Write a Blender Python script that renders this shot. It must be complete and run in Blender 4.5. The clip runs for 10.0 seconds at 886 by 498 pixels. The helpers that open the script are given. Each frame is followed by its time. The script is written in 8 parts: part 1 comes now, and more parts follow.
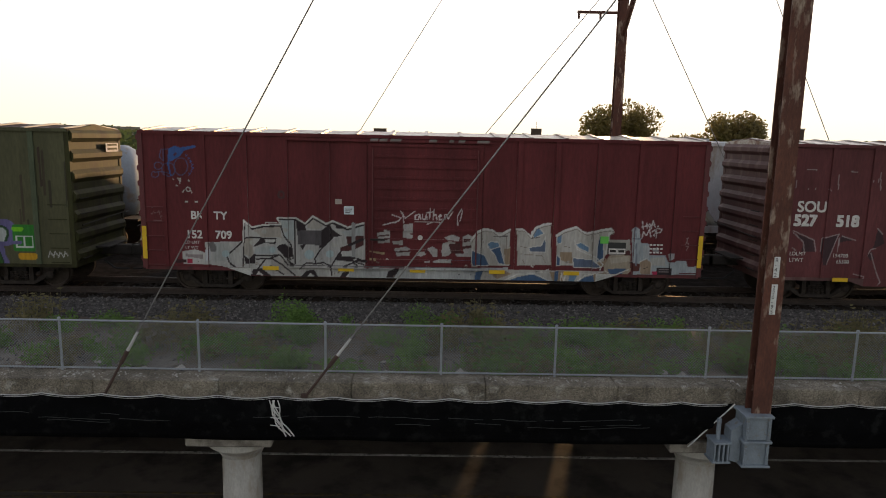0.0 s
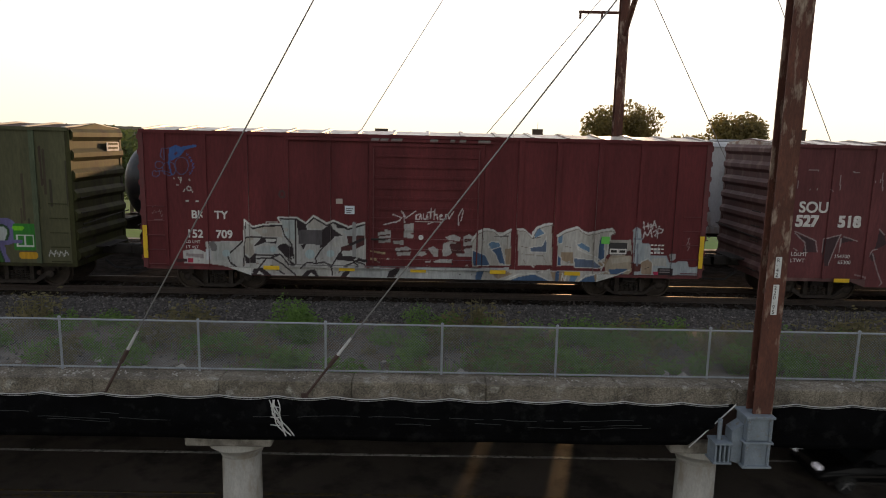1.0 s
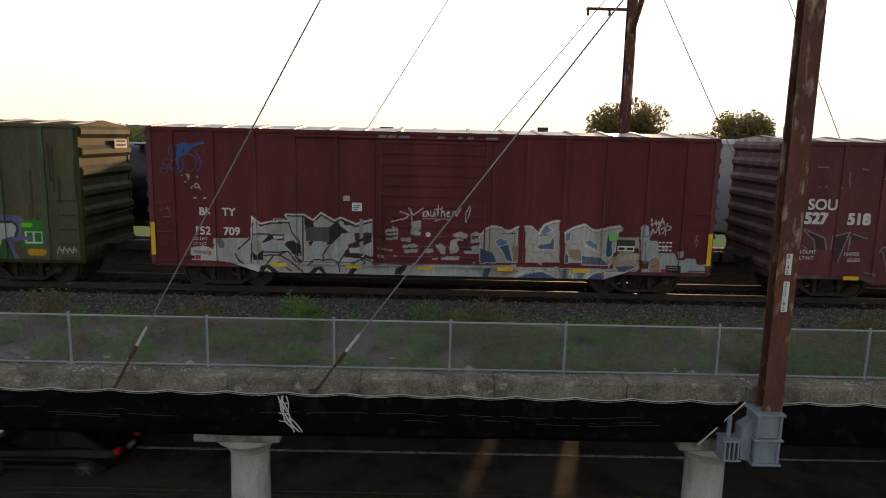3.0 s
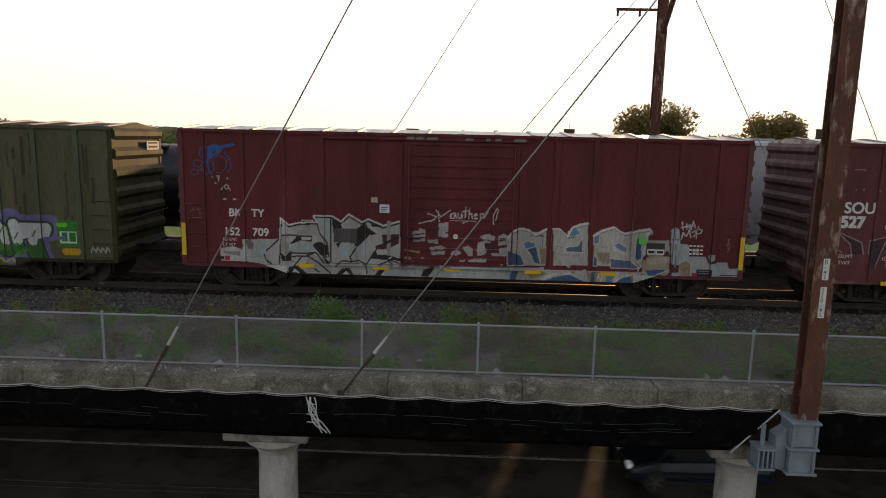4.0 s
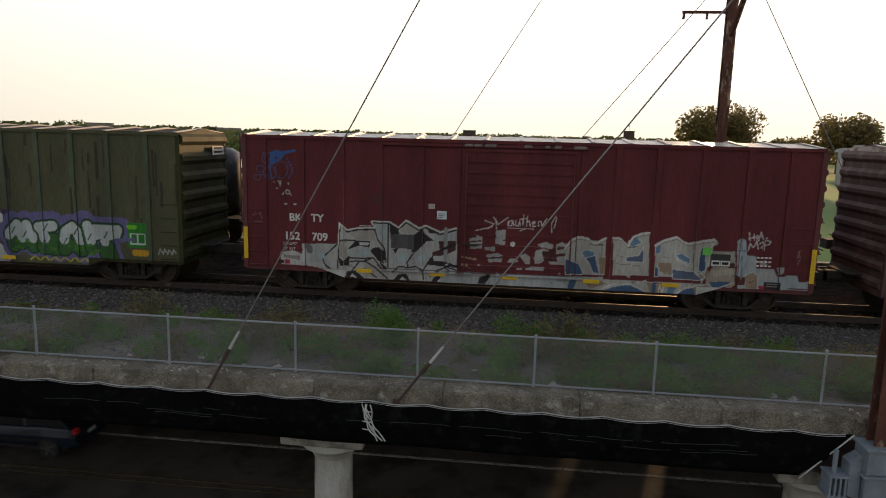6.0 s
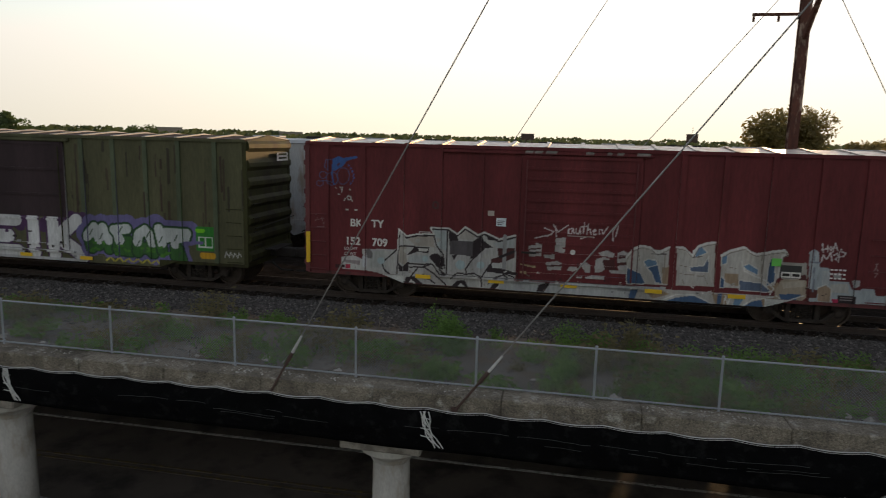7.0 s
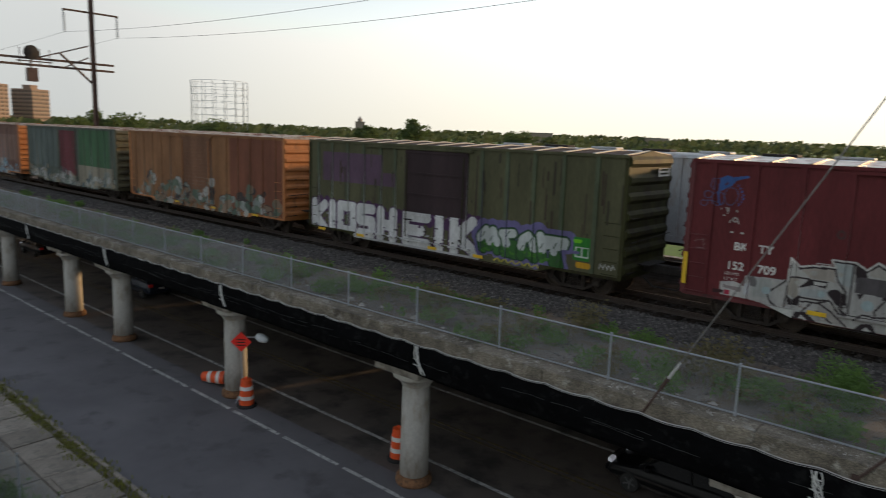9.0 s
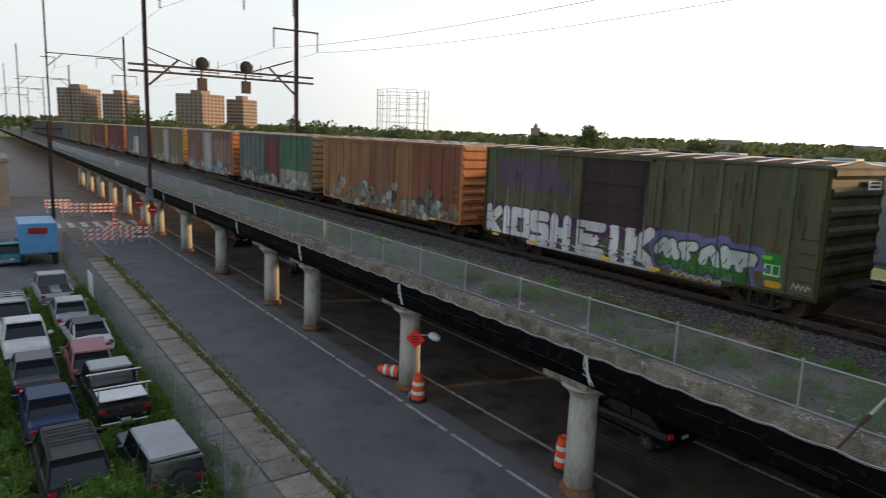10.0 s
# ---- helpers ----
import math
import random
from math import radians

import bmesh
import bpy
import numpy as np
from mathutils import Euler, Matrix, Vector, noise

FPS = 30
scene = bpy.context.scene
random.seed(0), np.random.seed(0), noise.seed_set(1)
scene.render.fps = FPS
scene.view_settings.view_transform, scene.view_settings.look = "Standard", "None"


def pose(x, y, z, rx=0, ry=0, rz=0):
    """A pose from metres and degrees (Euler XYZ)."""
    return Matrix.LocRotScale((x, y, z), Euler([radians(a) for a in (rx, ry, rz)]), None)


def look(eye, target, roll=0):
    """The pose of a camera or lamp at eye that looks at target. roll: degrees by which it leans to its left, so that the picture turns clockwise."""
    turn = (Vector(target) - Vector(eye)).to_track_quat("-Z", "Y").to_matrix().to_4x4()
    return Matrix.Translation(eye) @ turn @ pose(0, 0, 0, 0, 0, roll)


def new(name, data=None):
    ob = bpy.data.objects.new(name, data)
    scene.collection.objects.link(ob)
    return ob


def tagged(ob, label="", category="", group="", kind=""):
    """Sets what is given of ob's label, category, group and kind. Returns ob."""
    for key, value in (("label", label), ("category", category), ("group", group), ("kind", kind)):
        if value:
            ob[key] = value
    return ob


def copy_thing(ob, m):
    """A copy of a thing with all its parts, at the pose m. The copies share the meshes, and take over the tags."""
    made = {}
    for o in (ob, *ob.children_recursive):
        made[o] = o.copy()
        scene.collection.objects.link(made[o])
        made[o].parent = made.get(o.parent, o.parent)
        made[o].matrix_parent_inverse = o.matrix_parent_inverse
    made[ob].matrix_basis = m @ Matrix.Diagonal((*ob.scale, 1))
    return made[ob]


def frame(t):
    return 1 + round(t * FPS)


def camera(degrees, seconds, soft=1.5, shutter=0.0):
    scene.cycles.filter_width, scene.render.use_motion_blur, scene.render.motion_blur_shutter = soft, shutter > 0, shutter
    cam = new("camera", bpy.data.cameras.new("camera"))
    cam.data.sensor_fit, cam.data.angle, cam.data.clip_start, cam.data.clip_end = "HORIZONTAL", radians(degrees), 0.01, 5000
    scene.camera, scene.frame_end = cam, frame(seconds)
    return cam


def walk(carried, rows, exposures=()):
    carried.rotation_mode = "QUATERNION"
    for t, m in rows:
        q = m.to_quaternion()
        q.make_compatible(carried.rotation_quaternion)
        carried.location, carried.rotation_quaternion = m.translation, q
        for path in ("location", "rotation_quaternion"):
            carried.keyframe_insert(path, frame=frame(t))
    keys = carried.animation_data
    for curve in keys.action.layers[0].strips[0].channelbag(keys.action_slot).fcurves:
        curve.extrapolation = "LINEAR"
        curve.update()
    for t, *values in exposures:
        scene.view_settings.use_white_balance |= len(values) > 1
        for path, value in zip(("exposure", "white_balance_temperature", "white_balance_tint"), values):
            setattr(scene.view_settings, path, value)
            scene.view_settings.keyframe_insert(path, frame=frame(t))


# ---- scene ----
cam = camera(66.2, 10.0, soft=1.0, shutter=0.35)
PATH = [
    (0, (8.0, -18.777, 9.149), (8.034, -16.804, 8.824), 1.2),
    (0.5, (8.018, -18.769, 9.179), (8.049, -16.796, 8.853), 1.3),
    (1, (8.007, -18.757, 9.13), (8.038, -16.783, 8.806), 1.3),
    (1.5, (7.989, -18.771, 9.102), (8.022, -16.798, 8.775), 1.3),
    (2, (7.99, -18.736, 9.085), (8.022, -16.763, 8.757), 1.3),
    (2.5, (7.977, -18.752, 9.088), (8.009, -16.779, 8.758), 1.3),
    (4, (7.88, -18.694, 9.095), (7.823, -16.721, 8.769), 1.3),
    (4.5, (7.872, -18.666, 9.133), (7.783, -16.695, 8.804), 1.3),
    (5, (7.824, -18.615, 9.137), (7.699, -16.646, 8.811), 1.3),
    (5.5, (7.837, -18.596, 9.197), (7.668, -16.63, 8.87), 1.4),
    (7, (7.747, -18.605, 9.328), (7.365, -16.668, 9.008), 1.4),
    (7.5, (7.666, -18.714, 9.438), (7.116, -16.819, 9.114), 1.5),
    (8, (7.42, -18.784, 9.461), (6.578, -17.0, 9.135), 1.9),
    (8.5, (7.279, -18.882, 9.522), (6.197, -17.233, 9.194), 2.0),
    (9, (7.255, -18.968, 9.606), (5.968, -17.474, 9.272), 2.0),
    (9.5, (7.302, -19.023, 9.657), (5.814, -17.729, 9.321), 2.0),
    (10, (7.355, -19.181, 9.644), (5.735, -18.056, 9.311), 2.1),
]
EXPOSURES = [(0.0, 1.35, 6750, 17), (5.5, 1.22, 6650, 16), (7.5, 1.08, 6550, 14), (9.0, 1.28, 6350, 13), (10.0, 1.68, 6200, 14)]
walk(cam, [(t, look(eye, target, roll)) for t, eye, target, roll in PATH], EXPOSURES)

# ---- world and light ----
SUN_AZ, SUN_EL = radians(15.0), radians(5.4)      # from +y towards +x
world = bpy.data.worlds.new("sky")
scene.world = world
world.use_nodes = True
wn = world.node_tree
sky = wn.nodes.new("ShaderNodeTexSky")
sky.sky_type, sky.sun_disc = "NISHITA", False
sky.sun_elevation, sky.sun_rotation = SUN_EL, SUN_AZ
sky.air_density, sky.dust_density, sky.ozone_density = 1.0, 0.7, 1.2
wn.nodes["Background"].inputs[1].default_value = 0.15
haze = wn.nodes.new("ShaderNodeHueSaturation")      # haze pales the sky
haze.inputs["Saturation"].default_value = 0.45
wn.links.new(sky.outputs[0], haze.inputs["Color"])
veil = wn.nodes.new("ShaderNodeMix")                 # an even veil of haze round the low sun
veil.data_type, veil.blend_type = "RGBA", "DARKEN"
veil.inputs[0].default_value = 1.0
where = wn.nodes.new("ShaderNodeTexCoord")
split = wn.nodes.new("ShaderNodeSeparateXYZ")
wn.links.new(where.outputs["Generated"], split.inputs[0])
rise = wn.nodes.new("ShaderNodeMapRange")            # yellower and dimmer towards the horizon
rise.inputs["From Min"].default_value, rise.inputs["From Max"].default_value = -0.02, 0.26
wn.links.new(split.outputs["Z"], rise.inputs["Value"])
toward = wn.nodes.new("ShaderNodeVectorMath")         # how near to the sun
toward.operation = "DOT_PRODUCT"
toward.inputs[1].default_value = (math.sin(SUN_AZ) * math.cos(SUN_EL), math.cos(SUN_AZ) * math.cos(SUN_EL), math.sin(SUN_EL))
wn.links.new(where.outputs["Generated"], toward.inputs[0])
warm = wn.nodes.new("ShaderNodeMapRange")
warm.inputs["From Min"].default_value, warm.inputs["From Max"].default_value = 0.1, 0.95
wn.links.new(toward.outputs["Value"], warm.inputs["Value"])
horizon = wn.nodes.new("ShaderNodeMix")              # cool grey horizon, cream round the sun
horizon.data_type = "RGBA"
horizon.inputs[6].default_value, horizon.inputs[7].default_value = (1.6, 1.66, 1.56, 1), (3.35, 3.05, 2.25, 1)
wn.links.new(warm.outputs[0], horizon.inputs[0])
band = wn.nodes.new("ShaderNodeMix")
band.data_type = "RGBA"
zenith = wn.nodes.new("ShaderNodeMix")
zenith.data_type = "RGBA"
zenith.inputs[6].default_value, zenith.inputs[7].default_value = (2.05, 2.12, 2.02, 1), (4.9, 4.75, 4.4, 1)
wn.links.new(warm.outputs[0], zenith.inputs[0])
wn.links.new(zenith.outputs[2], band.inputs[7])
wn.links.new(rise.outputs[0], band.inputs[0])
wn.links.new(horizon.outputs[2], band.inputs[6])
wn.links.new(band.outputs[2], veil.inputs[7])
wn.links.new(haze.outputs[0], veil.inputs[6])
low = wn.nodes.new("ShaderNodeMapRange")             # the haze lies thickest along the horizon
low.inputs["From Min"].default_value, low.inputs["From Max"].default_value = 0.0, 0.22
low.inputs["To Min"].default_value, low.inputs["To Max"].default_value = 0.9, 0.0
wn.links.new(split.outputs["Z"], low.inputs["Value"])
murk = wn.nodes.new("ShaderNodeMix")
murk.data_type = "RGBA"
wn.links.new(low.outputs[0], murk.inputs[0])
wn.links.new(veil.outputs[2], murk.inputs[6])
wn.links.new(band.outputs[2], murk.inputs[7])
wn.links.new(murk.outputs[2], wn.nodes["Background"].inputs[0])
sun = new("sun", bpy.data.lights.new("sun", "SUN"))
sun.data.energy, sun.data.angle, sun.data.color = 1.5, radians(1.2), (1.0, 0.63, 0.29)
sun_dir = Vector((math.sin(SUN_AZ) * math.cos(SUN_EL), math.cos(SUN_AZ) * math.cos(SUN_EL), math.sin(SUN_EL)))
sun.matrix_world = look(sun_dir * 200, (0, 0, 0))

RT = 4.63          # rail top over the street
LIFT = 0.15        # car bodies over their trucks
DECK = 4.45


# ---- mesh helpers ----
def part(name, bm, mat, parent=None, label="", smooth=False):
    me = bpy.data.meshes.new(name)
    bmesh.ops.recalc_face_normals(bm, faces=bm.faces)
    bm.to_mesh(me)
    bm.free()
    me.materials.append(mat)
    if smooth:
        me.polygons.foreach_set("use_smooth", [True] * len(me.polygons))
    ob = new(name, me)
    ob.parent = parent
    if label:
        tagged(ob, label)
    return ob


def raw(name, verts, faces, mat, parent=None, smooth=False):
    me = bpy.data.meshes.new(name)
    me.from_pydata(verts, [], faces)
    me.materials.append(mat)
    if smooth:
        me.polygons.foreach_set("use_smooth", [True] * len(me.polygons))
    ob = new(name, me)
    ob.parent = parent
    return ob


def thing(name, m=None, label="", category="", group="", kind=""):
    ob = new(name)
    ob.empty_display_size = 0.2
    if m is not None:
        ob.matrix_basis = m
    return tagged(ob, label, category, group, kind)


def box(bm, x0, x1, y0, y1, z0, z1, bevel=0.0):
    vs = [bm.verts.new((x, y, z)) for x in (x0, x1) for y in (y0, y1) for z in (z0, z1)]
    fs = [bm.faces.new([vs[i] for i in f]) for f in ((0, 1, 3, 2), (4, 6, 7, 5), (0, 4, 5, 1), (2, 3, 7, 6), (0, 2, 6, 4), (1, 5, 7, 3))]
    if bevel:
        es = list({e for f in fs for e in f.edges})
        bmesh.ops.bevel(bm, geom=es, offset=bevel, segments=1, affect="EDGES")
    return bm


def boxes(*bs, bevel=0.0):
    bm = bmesh.new()
    for b in bs:
        box(bm, *b, bevel=bevel)
    return bm


def prism(bm, poly, a, b, axis="y"):
    """An outline drawn in the plane across the axis, drawn out from a to b."""
    def at(p, c):
        return {"x": (c, p[0], p[1]), "y": (p[0], c, p[1]), "z": (p[0], p[1], c)}[axis]
    lo = [bm.verts.new(at(p, a)) for p in poly]
    hi = [bm.verts.new(at(p, b)) for p in poly]
    bm.faces.new(lo)
    bm.faces.new(hi[::-1])
    for i in range(len(poly)):
        j = (i + 1) % len(poly)
        bm.faces.new((lo[i], hi[i], hi[j], lo[j]))
    return bm


def rod(bm, p, q, r, n=8, r2=None):
    p, q = Vector(p), Vector(q)
    d = (q - p).normalized()
    u = d.orthogonal().normalized()
    w = d.cross(u)
    r2 = r if r2 is None else r2
    a = [bm.verts.new(p + (u * math.cos(k * math.tau / n) + w * math.sin(k * math.tau / n)) * r) for k in range(n)]
    b = [bm.verts.new(q + (u * math.cos(k * math.tau / n) + w * math.sin(k * math.tau / n)) * r2) for k in range(n)]
    bm.faces.new(a)
    bm.faces.new(b[::-1])
    for k in range(n):
        bm.faces.new((a[k], a[(k + 1) % n], b[(k + 1) % n], b[k]))
    return bm


def line(bm, pts, r, n=5):
    for p, q in zip(pts, pts[1:]):
        rod(bm, p, q, r, n)
    return bm


def spin(bm, prof, c=(0, 0, 0), n=24, axis="z"):
    """A turned form: prof holds (radius, height)."""
    rings = []
    for r, h in prof:
        ring = []
        for k in range(n):
            a = k * math.tau / n
            u, v = r * math.cos(a), r * math.sin(a)
            p = {"z": (u, v, h), "x": (h, u, v), "y": (u, h, v)}[axis]
            ring.append(bm.verts.new((p[0] + c[0], p[1] + c[1], p[2] + c[2])))
        rings.append(ring)
    for a, b in zip(rings, rings[1:]):
        for k in range(n):
            bm.faces.new((a[k], a[(k + 1) % n], b[(k + 1) % n], b[k]))
    bm.faces.new(rings[0])
    bm.faces.new(rings[-1][::-1])
    return bm


# ---- materials ----
def material(name, col, rough=0.7, metal=0.0, var=0.25, scale=2.0, fine=30.0, bump=0.15, stain=None, stain_amount=0.3, streak=1.0, coat=0.0, spec=0.5, rand=0.0, attr=""):
    m = bpy.data.materials.new(name)
    m.use_nodes = True
    nt = m.node_tree
    N, L = nt.nodes, nt.links
    b = N["Principled BSDF"]
    b.inputs["Roughness"].default_value, b.inputs["Metallic"].default_value = rough, metal
    b.inputs["Specular IOR Level"].default_value = spec
    b.inputs["Coat Weight"].default_value = coat
    tc = N.new("ShaderNodeTexCoord")
    mp = N.new("ShaderNodeMapping")
    mp.inputs["Scale"].default_value = (1, 1, streak)
    L.new(tc.outputs["Object"], mp.inputs["Vector"])

    def tex(s, detail=6):
        t = N.new("ShaderNodeTexNoise")
        t.inputs["Scale"].default_value, t.inputs["Detail"].default_value, t.inputs["Roughness"].default_value = s, detail, 0.6
        L.new(mp.outputs[0], t.inputs["Vector"])
        return t

    def mix(kind, fac, a, c):
        x = N.new("ShaderNodeMix")
        x.data_type, x.blend_type = "RGBA", kind
        for sock, v in ((x.inputs[0], fac), (x.inputs[6], a), (x.inputs[7], c)):
            if isinstance(v, (int, float)):
                sock.default_value = v
            elif isinstance(v, tuple):
                sock.default_value = (*v[:3], 1)
            else:
                L.new(v, sock)
        return x.outputs[2]

    def ramp(sock, lo, hi, a=(0, 0, 0), c=(1, 1, 1)):
        r = N.new("ShaderNodeValToRGB")
        r.color_ramp.elements[0].position, r.color_ramp.elements[1].position = lo, hi
        r.color_ramp.elements[0].color, r.color_ramp.elements[1].color = (*a, 1), (*c, 1)
        L.new(sock, r.inputs[0])
        return r.outputs[0]

    big, small = tex(scale), tex(fine, 4)
    base = tuple(col)
    if attr:
        at = N.new("ShaderNodeAttribute")
        at.attribute_name = attr
        base = at.outputs["Color"]
    k = 1 - var
    c = mix("MULTIPLY", 1.0, base, ramp(big.outputs[0], 0.3, 0.7, (k, k, k), (1 + var * 0.6,) * 3))
    c = mix("MULTIPLY", 1.0, c, ramp(small.outputs[0], 0.3, 0.7, (1 - var * 0.6,) * 3, (1 + var * 0.4,) * 3))
    if stain:
        st = tex(scale * 2.3, 8)
        c = mix("MIX", ramp(st.outputs[0], 0.62 - stain_amount * 0.4, 0.72 - stain_amount * 0.25), c, tuple(stain))
    if rand:
        oi = N.new("ShaderNodeObjectInfo")
        c = mix("MULTIPLY", 1.0, c, ramp(oi.outputs["Random"], 0, 1, (1 - rand,) * 3, (1 + rand * 0.5,) * 3))
    L.new(c, b.inputs["Base Color"])
    rr = N.new("ShaderNodeMapRange")
    rr.inputs[3].default_value, rr.inputs[4].default_value = max(0.02, rough - 0.12), min(1, rough + 0.12)
    L.new(small.outputs[0], rr.inputs[0])
    L.new(rr.outputs[0], b.inputs["Roughness"])
    if bump:
        bp = N.new("ShaderNodeBump")
        bp.inputs["Strength"].default_value, bp.inputs["Distance"].default_value = bump, 0.02
        L.new(small.outputs[0], bp.inputs["Height"])
        L.new(bp.outputs[0], b.inputs["Normal"])
    return m


def plain(name, col, rough=0.5, metal=0.0, glow=0.0):
    m = material(name, col, rough, metal, 0.12, 4, 60, 0.05)
    if glow:
        b = m.node_tree.nodes["Principled BSDF"]
        b.inputs["Emission Color"].default_value = (*col, 1)
        b.inputs["Emission Strength"].default_value = glow
    return m


def glass_mat(name, tint=(0.02, 0.025, 0.03)):
    return material(name, tint, 0.08, 0.0, 0.1, 3, 20, 0.0, spec=0.4)


ASPHALT = material("asphalt", (0.15, 0.142, 0.15), 0.85, var=0.22, scale=0.35, fine=60, bump=0.3, stain=(0.1, 0.095, 0.098), stain_amount=0.2)
ROAD = material("old_asphalt", (0.135, 0.112, 0.098), 0.7, var=0.3, scale=0.3, fine=50, bump=0.3, stain=(0.045, 0.04, 0.036), stain_amount=0.35)
WHITE_LINE = material("road_paint", (0.55, 0.55, 0.53), 0.7, var=0.4, scale=3, fine=25, stain=(0.1, 0.1, 0.1), stain_amount=0.3)
YELLOW_LINE = material("yellow_road_paint", (0.2, 0.145, 0.05), 0.8, var=0.4, scale=3, fine=25, stain=(0.08, 0.07, 0.06), stain_amount=0.6)
CONCRETE = material("weathered_concrete", (0.34, 0.31, 0.27), 0.9, var=0.35, scale=1.5, fine=35, bump=0.5, stain=(0.16, 0.14, 0.12), stain_amount=0.4)
PALE_CONCRETE = material("pale_column_concrete", (0.5, 0.48, 0.44), 0.85, var=0.22, scale=1.2, fine=30, bump=0.3, stain=(0.33, 0.29, 0.24), stain_amount=0.3, streak=0.4)
RUST_CONCRETE = material("rust_stained_concrete", (0.25, 0.12, 0.055), 0.9, var=0.4, scale=4, fine=30, bump=0.4, stain=(0.1, 0.055, 0.03), stain_amount=0.4)
SLAB = material("sidewalk_slab", (0.33, 0.285, 0.235), 0.9, var=0.38, scale=1.3, fine=40, bump=0.35, stain=(0.2, 0.18, 0.15), stain_amount=0.3, rand=0.25)
FABRIC = material("black_debris_netting", (0.0045, 0.0045, 0.005), 0.85, var=0.4, scale=2, fine=60, bump=0.3, stain=(0.012, 0.012, 0.012), stain_amount=0.2, spec=0.03)
PARAPET = material("pebbled_parapet_concrete", (0.23, 0.2, 0.165), 0.95, var=0.55, scale=1.6, fine=38, bump=0.8, stain=(0.36, 0.34, 0.31), stain_amount=0.15, spec=0.2)


def pebbled(m, scale, low, high, deep):
    """Exposed pebbles of uneven tone over a material."""
    nt = m.node_tree
    b = nt.nodes["Principled BSDF"]
    src = b.inputs["Base Color"].links[0].from_socket
    tc = nt.nodes.new("ShaderNodeTexCoord")
    v = nt.nodes.new("ShaderNodeTexVoronoi")
    v.inputs["Scale"].default_value = scale
    nt.links.new(tc.outputs["Object"], v.inputs["Vector"])
    r = nt.nodes.new("ShaderNodeValToRGB")
    r.color_ramp.elements[0].color, r.color_ramp.elements[1].color = (low, low, low, 1), (high, high, high * 0.95, 1)
    sp = nt.nodes.new("ShaderNodeSeparateColor")
    nt.links.new(v.outputs["Color"], sp.inputs[0])
    nt.links.new(sp.outputs[0], r.inputs[0])
    x = nt.nodes.new("ShaderNodeMix")
    x.data_type, x.blend_type = "RGBA", "MULTIPLY"
    x.inputs[0].default_value = 1
    nt.links.new(src, x.inputs[6])
    nt.links.new(r.outputs[0], x.inputs[7])
    nt.links.new(x.outputs[2], b.inputs["Base Color"])
    bp = nt.nodes.new("ShaderNodeBump")
    bp.invert = True
    bp.inputs["Strength"].default_value, bp.inputs["Distance"].default_value = deep, 0.02
    nt.links.new(v.outputs["Distance"], bp.inputs["Height"])
    nt.links.new(bp.outputs[0], b.inputs["Normal"])


pebbled(PARAPET, 60, 0.6, 1.4, 0.5)
ROPE = material("white_rope", (0.6, 0.6, 0.58), 0.8, var=0.3, scale=6, fine=80)
BALLAST = material("ballast_stone", (0.085, 0.078, 0.074), 0.9, var=0.5, scale=3, fine=22, bump=1.0, stain=(0.07, 0.06, 0.055), stain_amount=0.35)


def stone_mat(name, col):
    """Crushed stone whose pieces differ in tone."""
    m = material(name, col, 0.85, var=0.4, scale=6, fine=40, bump=0.3)
    nt = m.node_tree
    b = nt.nodes["Principled BSDF"]
    src = b.inputs["Base Color"].links[0].from_socket
    g = nt.nodes.new("ShaderNodeNewGeometry")
    r = nt.nodes.new("ShaderNodeValToRGB")
    r.color_ramp.elements[0].color, r.color_ramp.elements[1].color = (0.35, 0.34, 0.33, 1), (2.0, 1.95, 1.9, 1)
    mid = r.color_ramp.elements.new(0.8)
    mid.color = (1.0, 0.97, 0.95, 1)
    nt.links.new(g.outputs["Random Per Island"], r.inputs[0])
    x = nt.nodes.new("ShaderNodeMix")
    x.data_type, x.blend_type = "RGBA", "MULTIPLY"
    x.inputs[0].default_value = 1
    nt.links.new(src, x.inputs[6])
    nt.links.new(r.outputs[0], x.inputs[7])
    nt.links.new(x.outputs[2], b.inputs["Base Color"])
    return m


pebbled(BALLAST, 14, 0.4, 1.6, 0.8)
STONE = stone_mat("ballast_pieces", (0.115, 0.107, 0.103))
# dark for oil and for the shade under the cars, put into the colour
DARK_STONE = stone_mat("shaded_oily_pieces", (0.05, 0.042, 0.037))
SHADED_GRIME_BALLAST = material("shaded_oily_ballast", (0.04, 0.034, 0.03), 1.0, var=0.5, scale=3, fine=22, bump=0.9, spec=0.0)
SOIL = material("weedy_soil", (0.17, 0.15, 0.13), 0.95, var=0.5, scale=0.8, fine=14, bump=0.8, stain=(0.12, 0.085, 0.055), stain_amount=0.45)
GRASS_GROUND = material("rough_grass_ground", (0.1, 0.12, 0.04), 0.95, var=0.4, scale=0.3, fine=8, bump=0.6, stain=(0.13, 0.12, 0.06), stain_amount=0.35)
FIELD = material("sunlit_field", (0.12, 0.22, 0.03), 0.95, var=0.3, scale=0.02, fine=2, bump=0.2, stain=(0.12, 0.14, 0.05), stain_amount=0.3)
STEEL_RAIL = material("worn_rail_steel", (0.06, 0.045, 0.038), 0.6, 0.1, spec=0.3, var=0.3, scale=4, fine=40)
TIE = material("creosoted_timber", (0.045, 0.036, 0.03), 1.0, var=0.4, scale=5, fine=30, bump=0.5, rand=0.3, spec=0.0)
RUST_POLE = material("rusted_steel", (0.125, 0.044, 0.028), 0.8, 0.0, var=0.5, scale=2.2, fine=25, bump=0.3, stain=(0.4, 0.3, 0.23), stain_amount=0.2, streak=0.35)
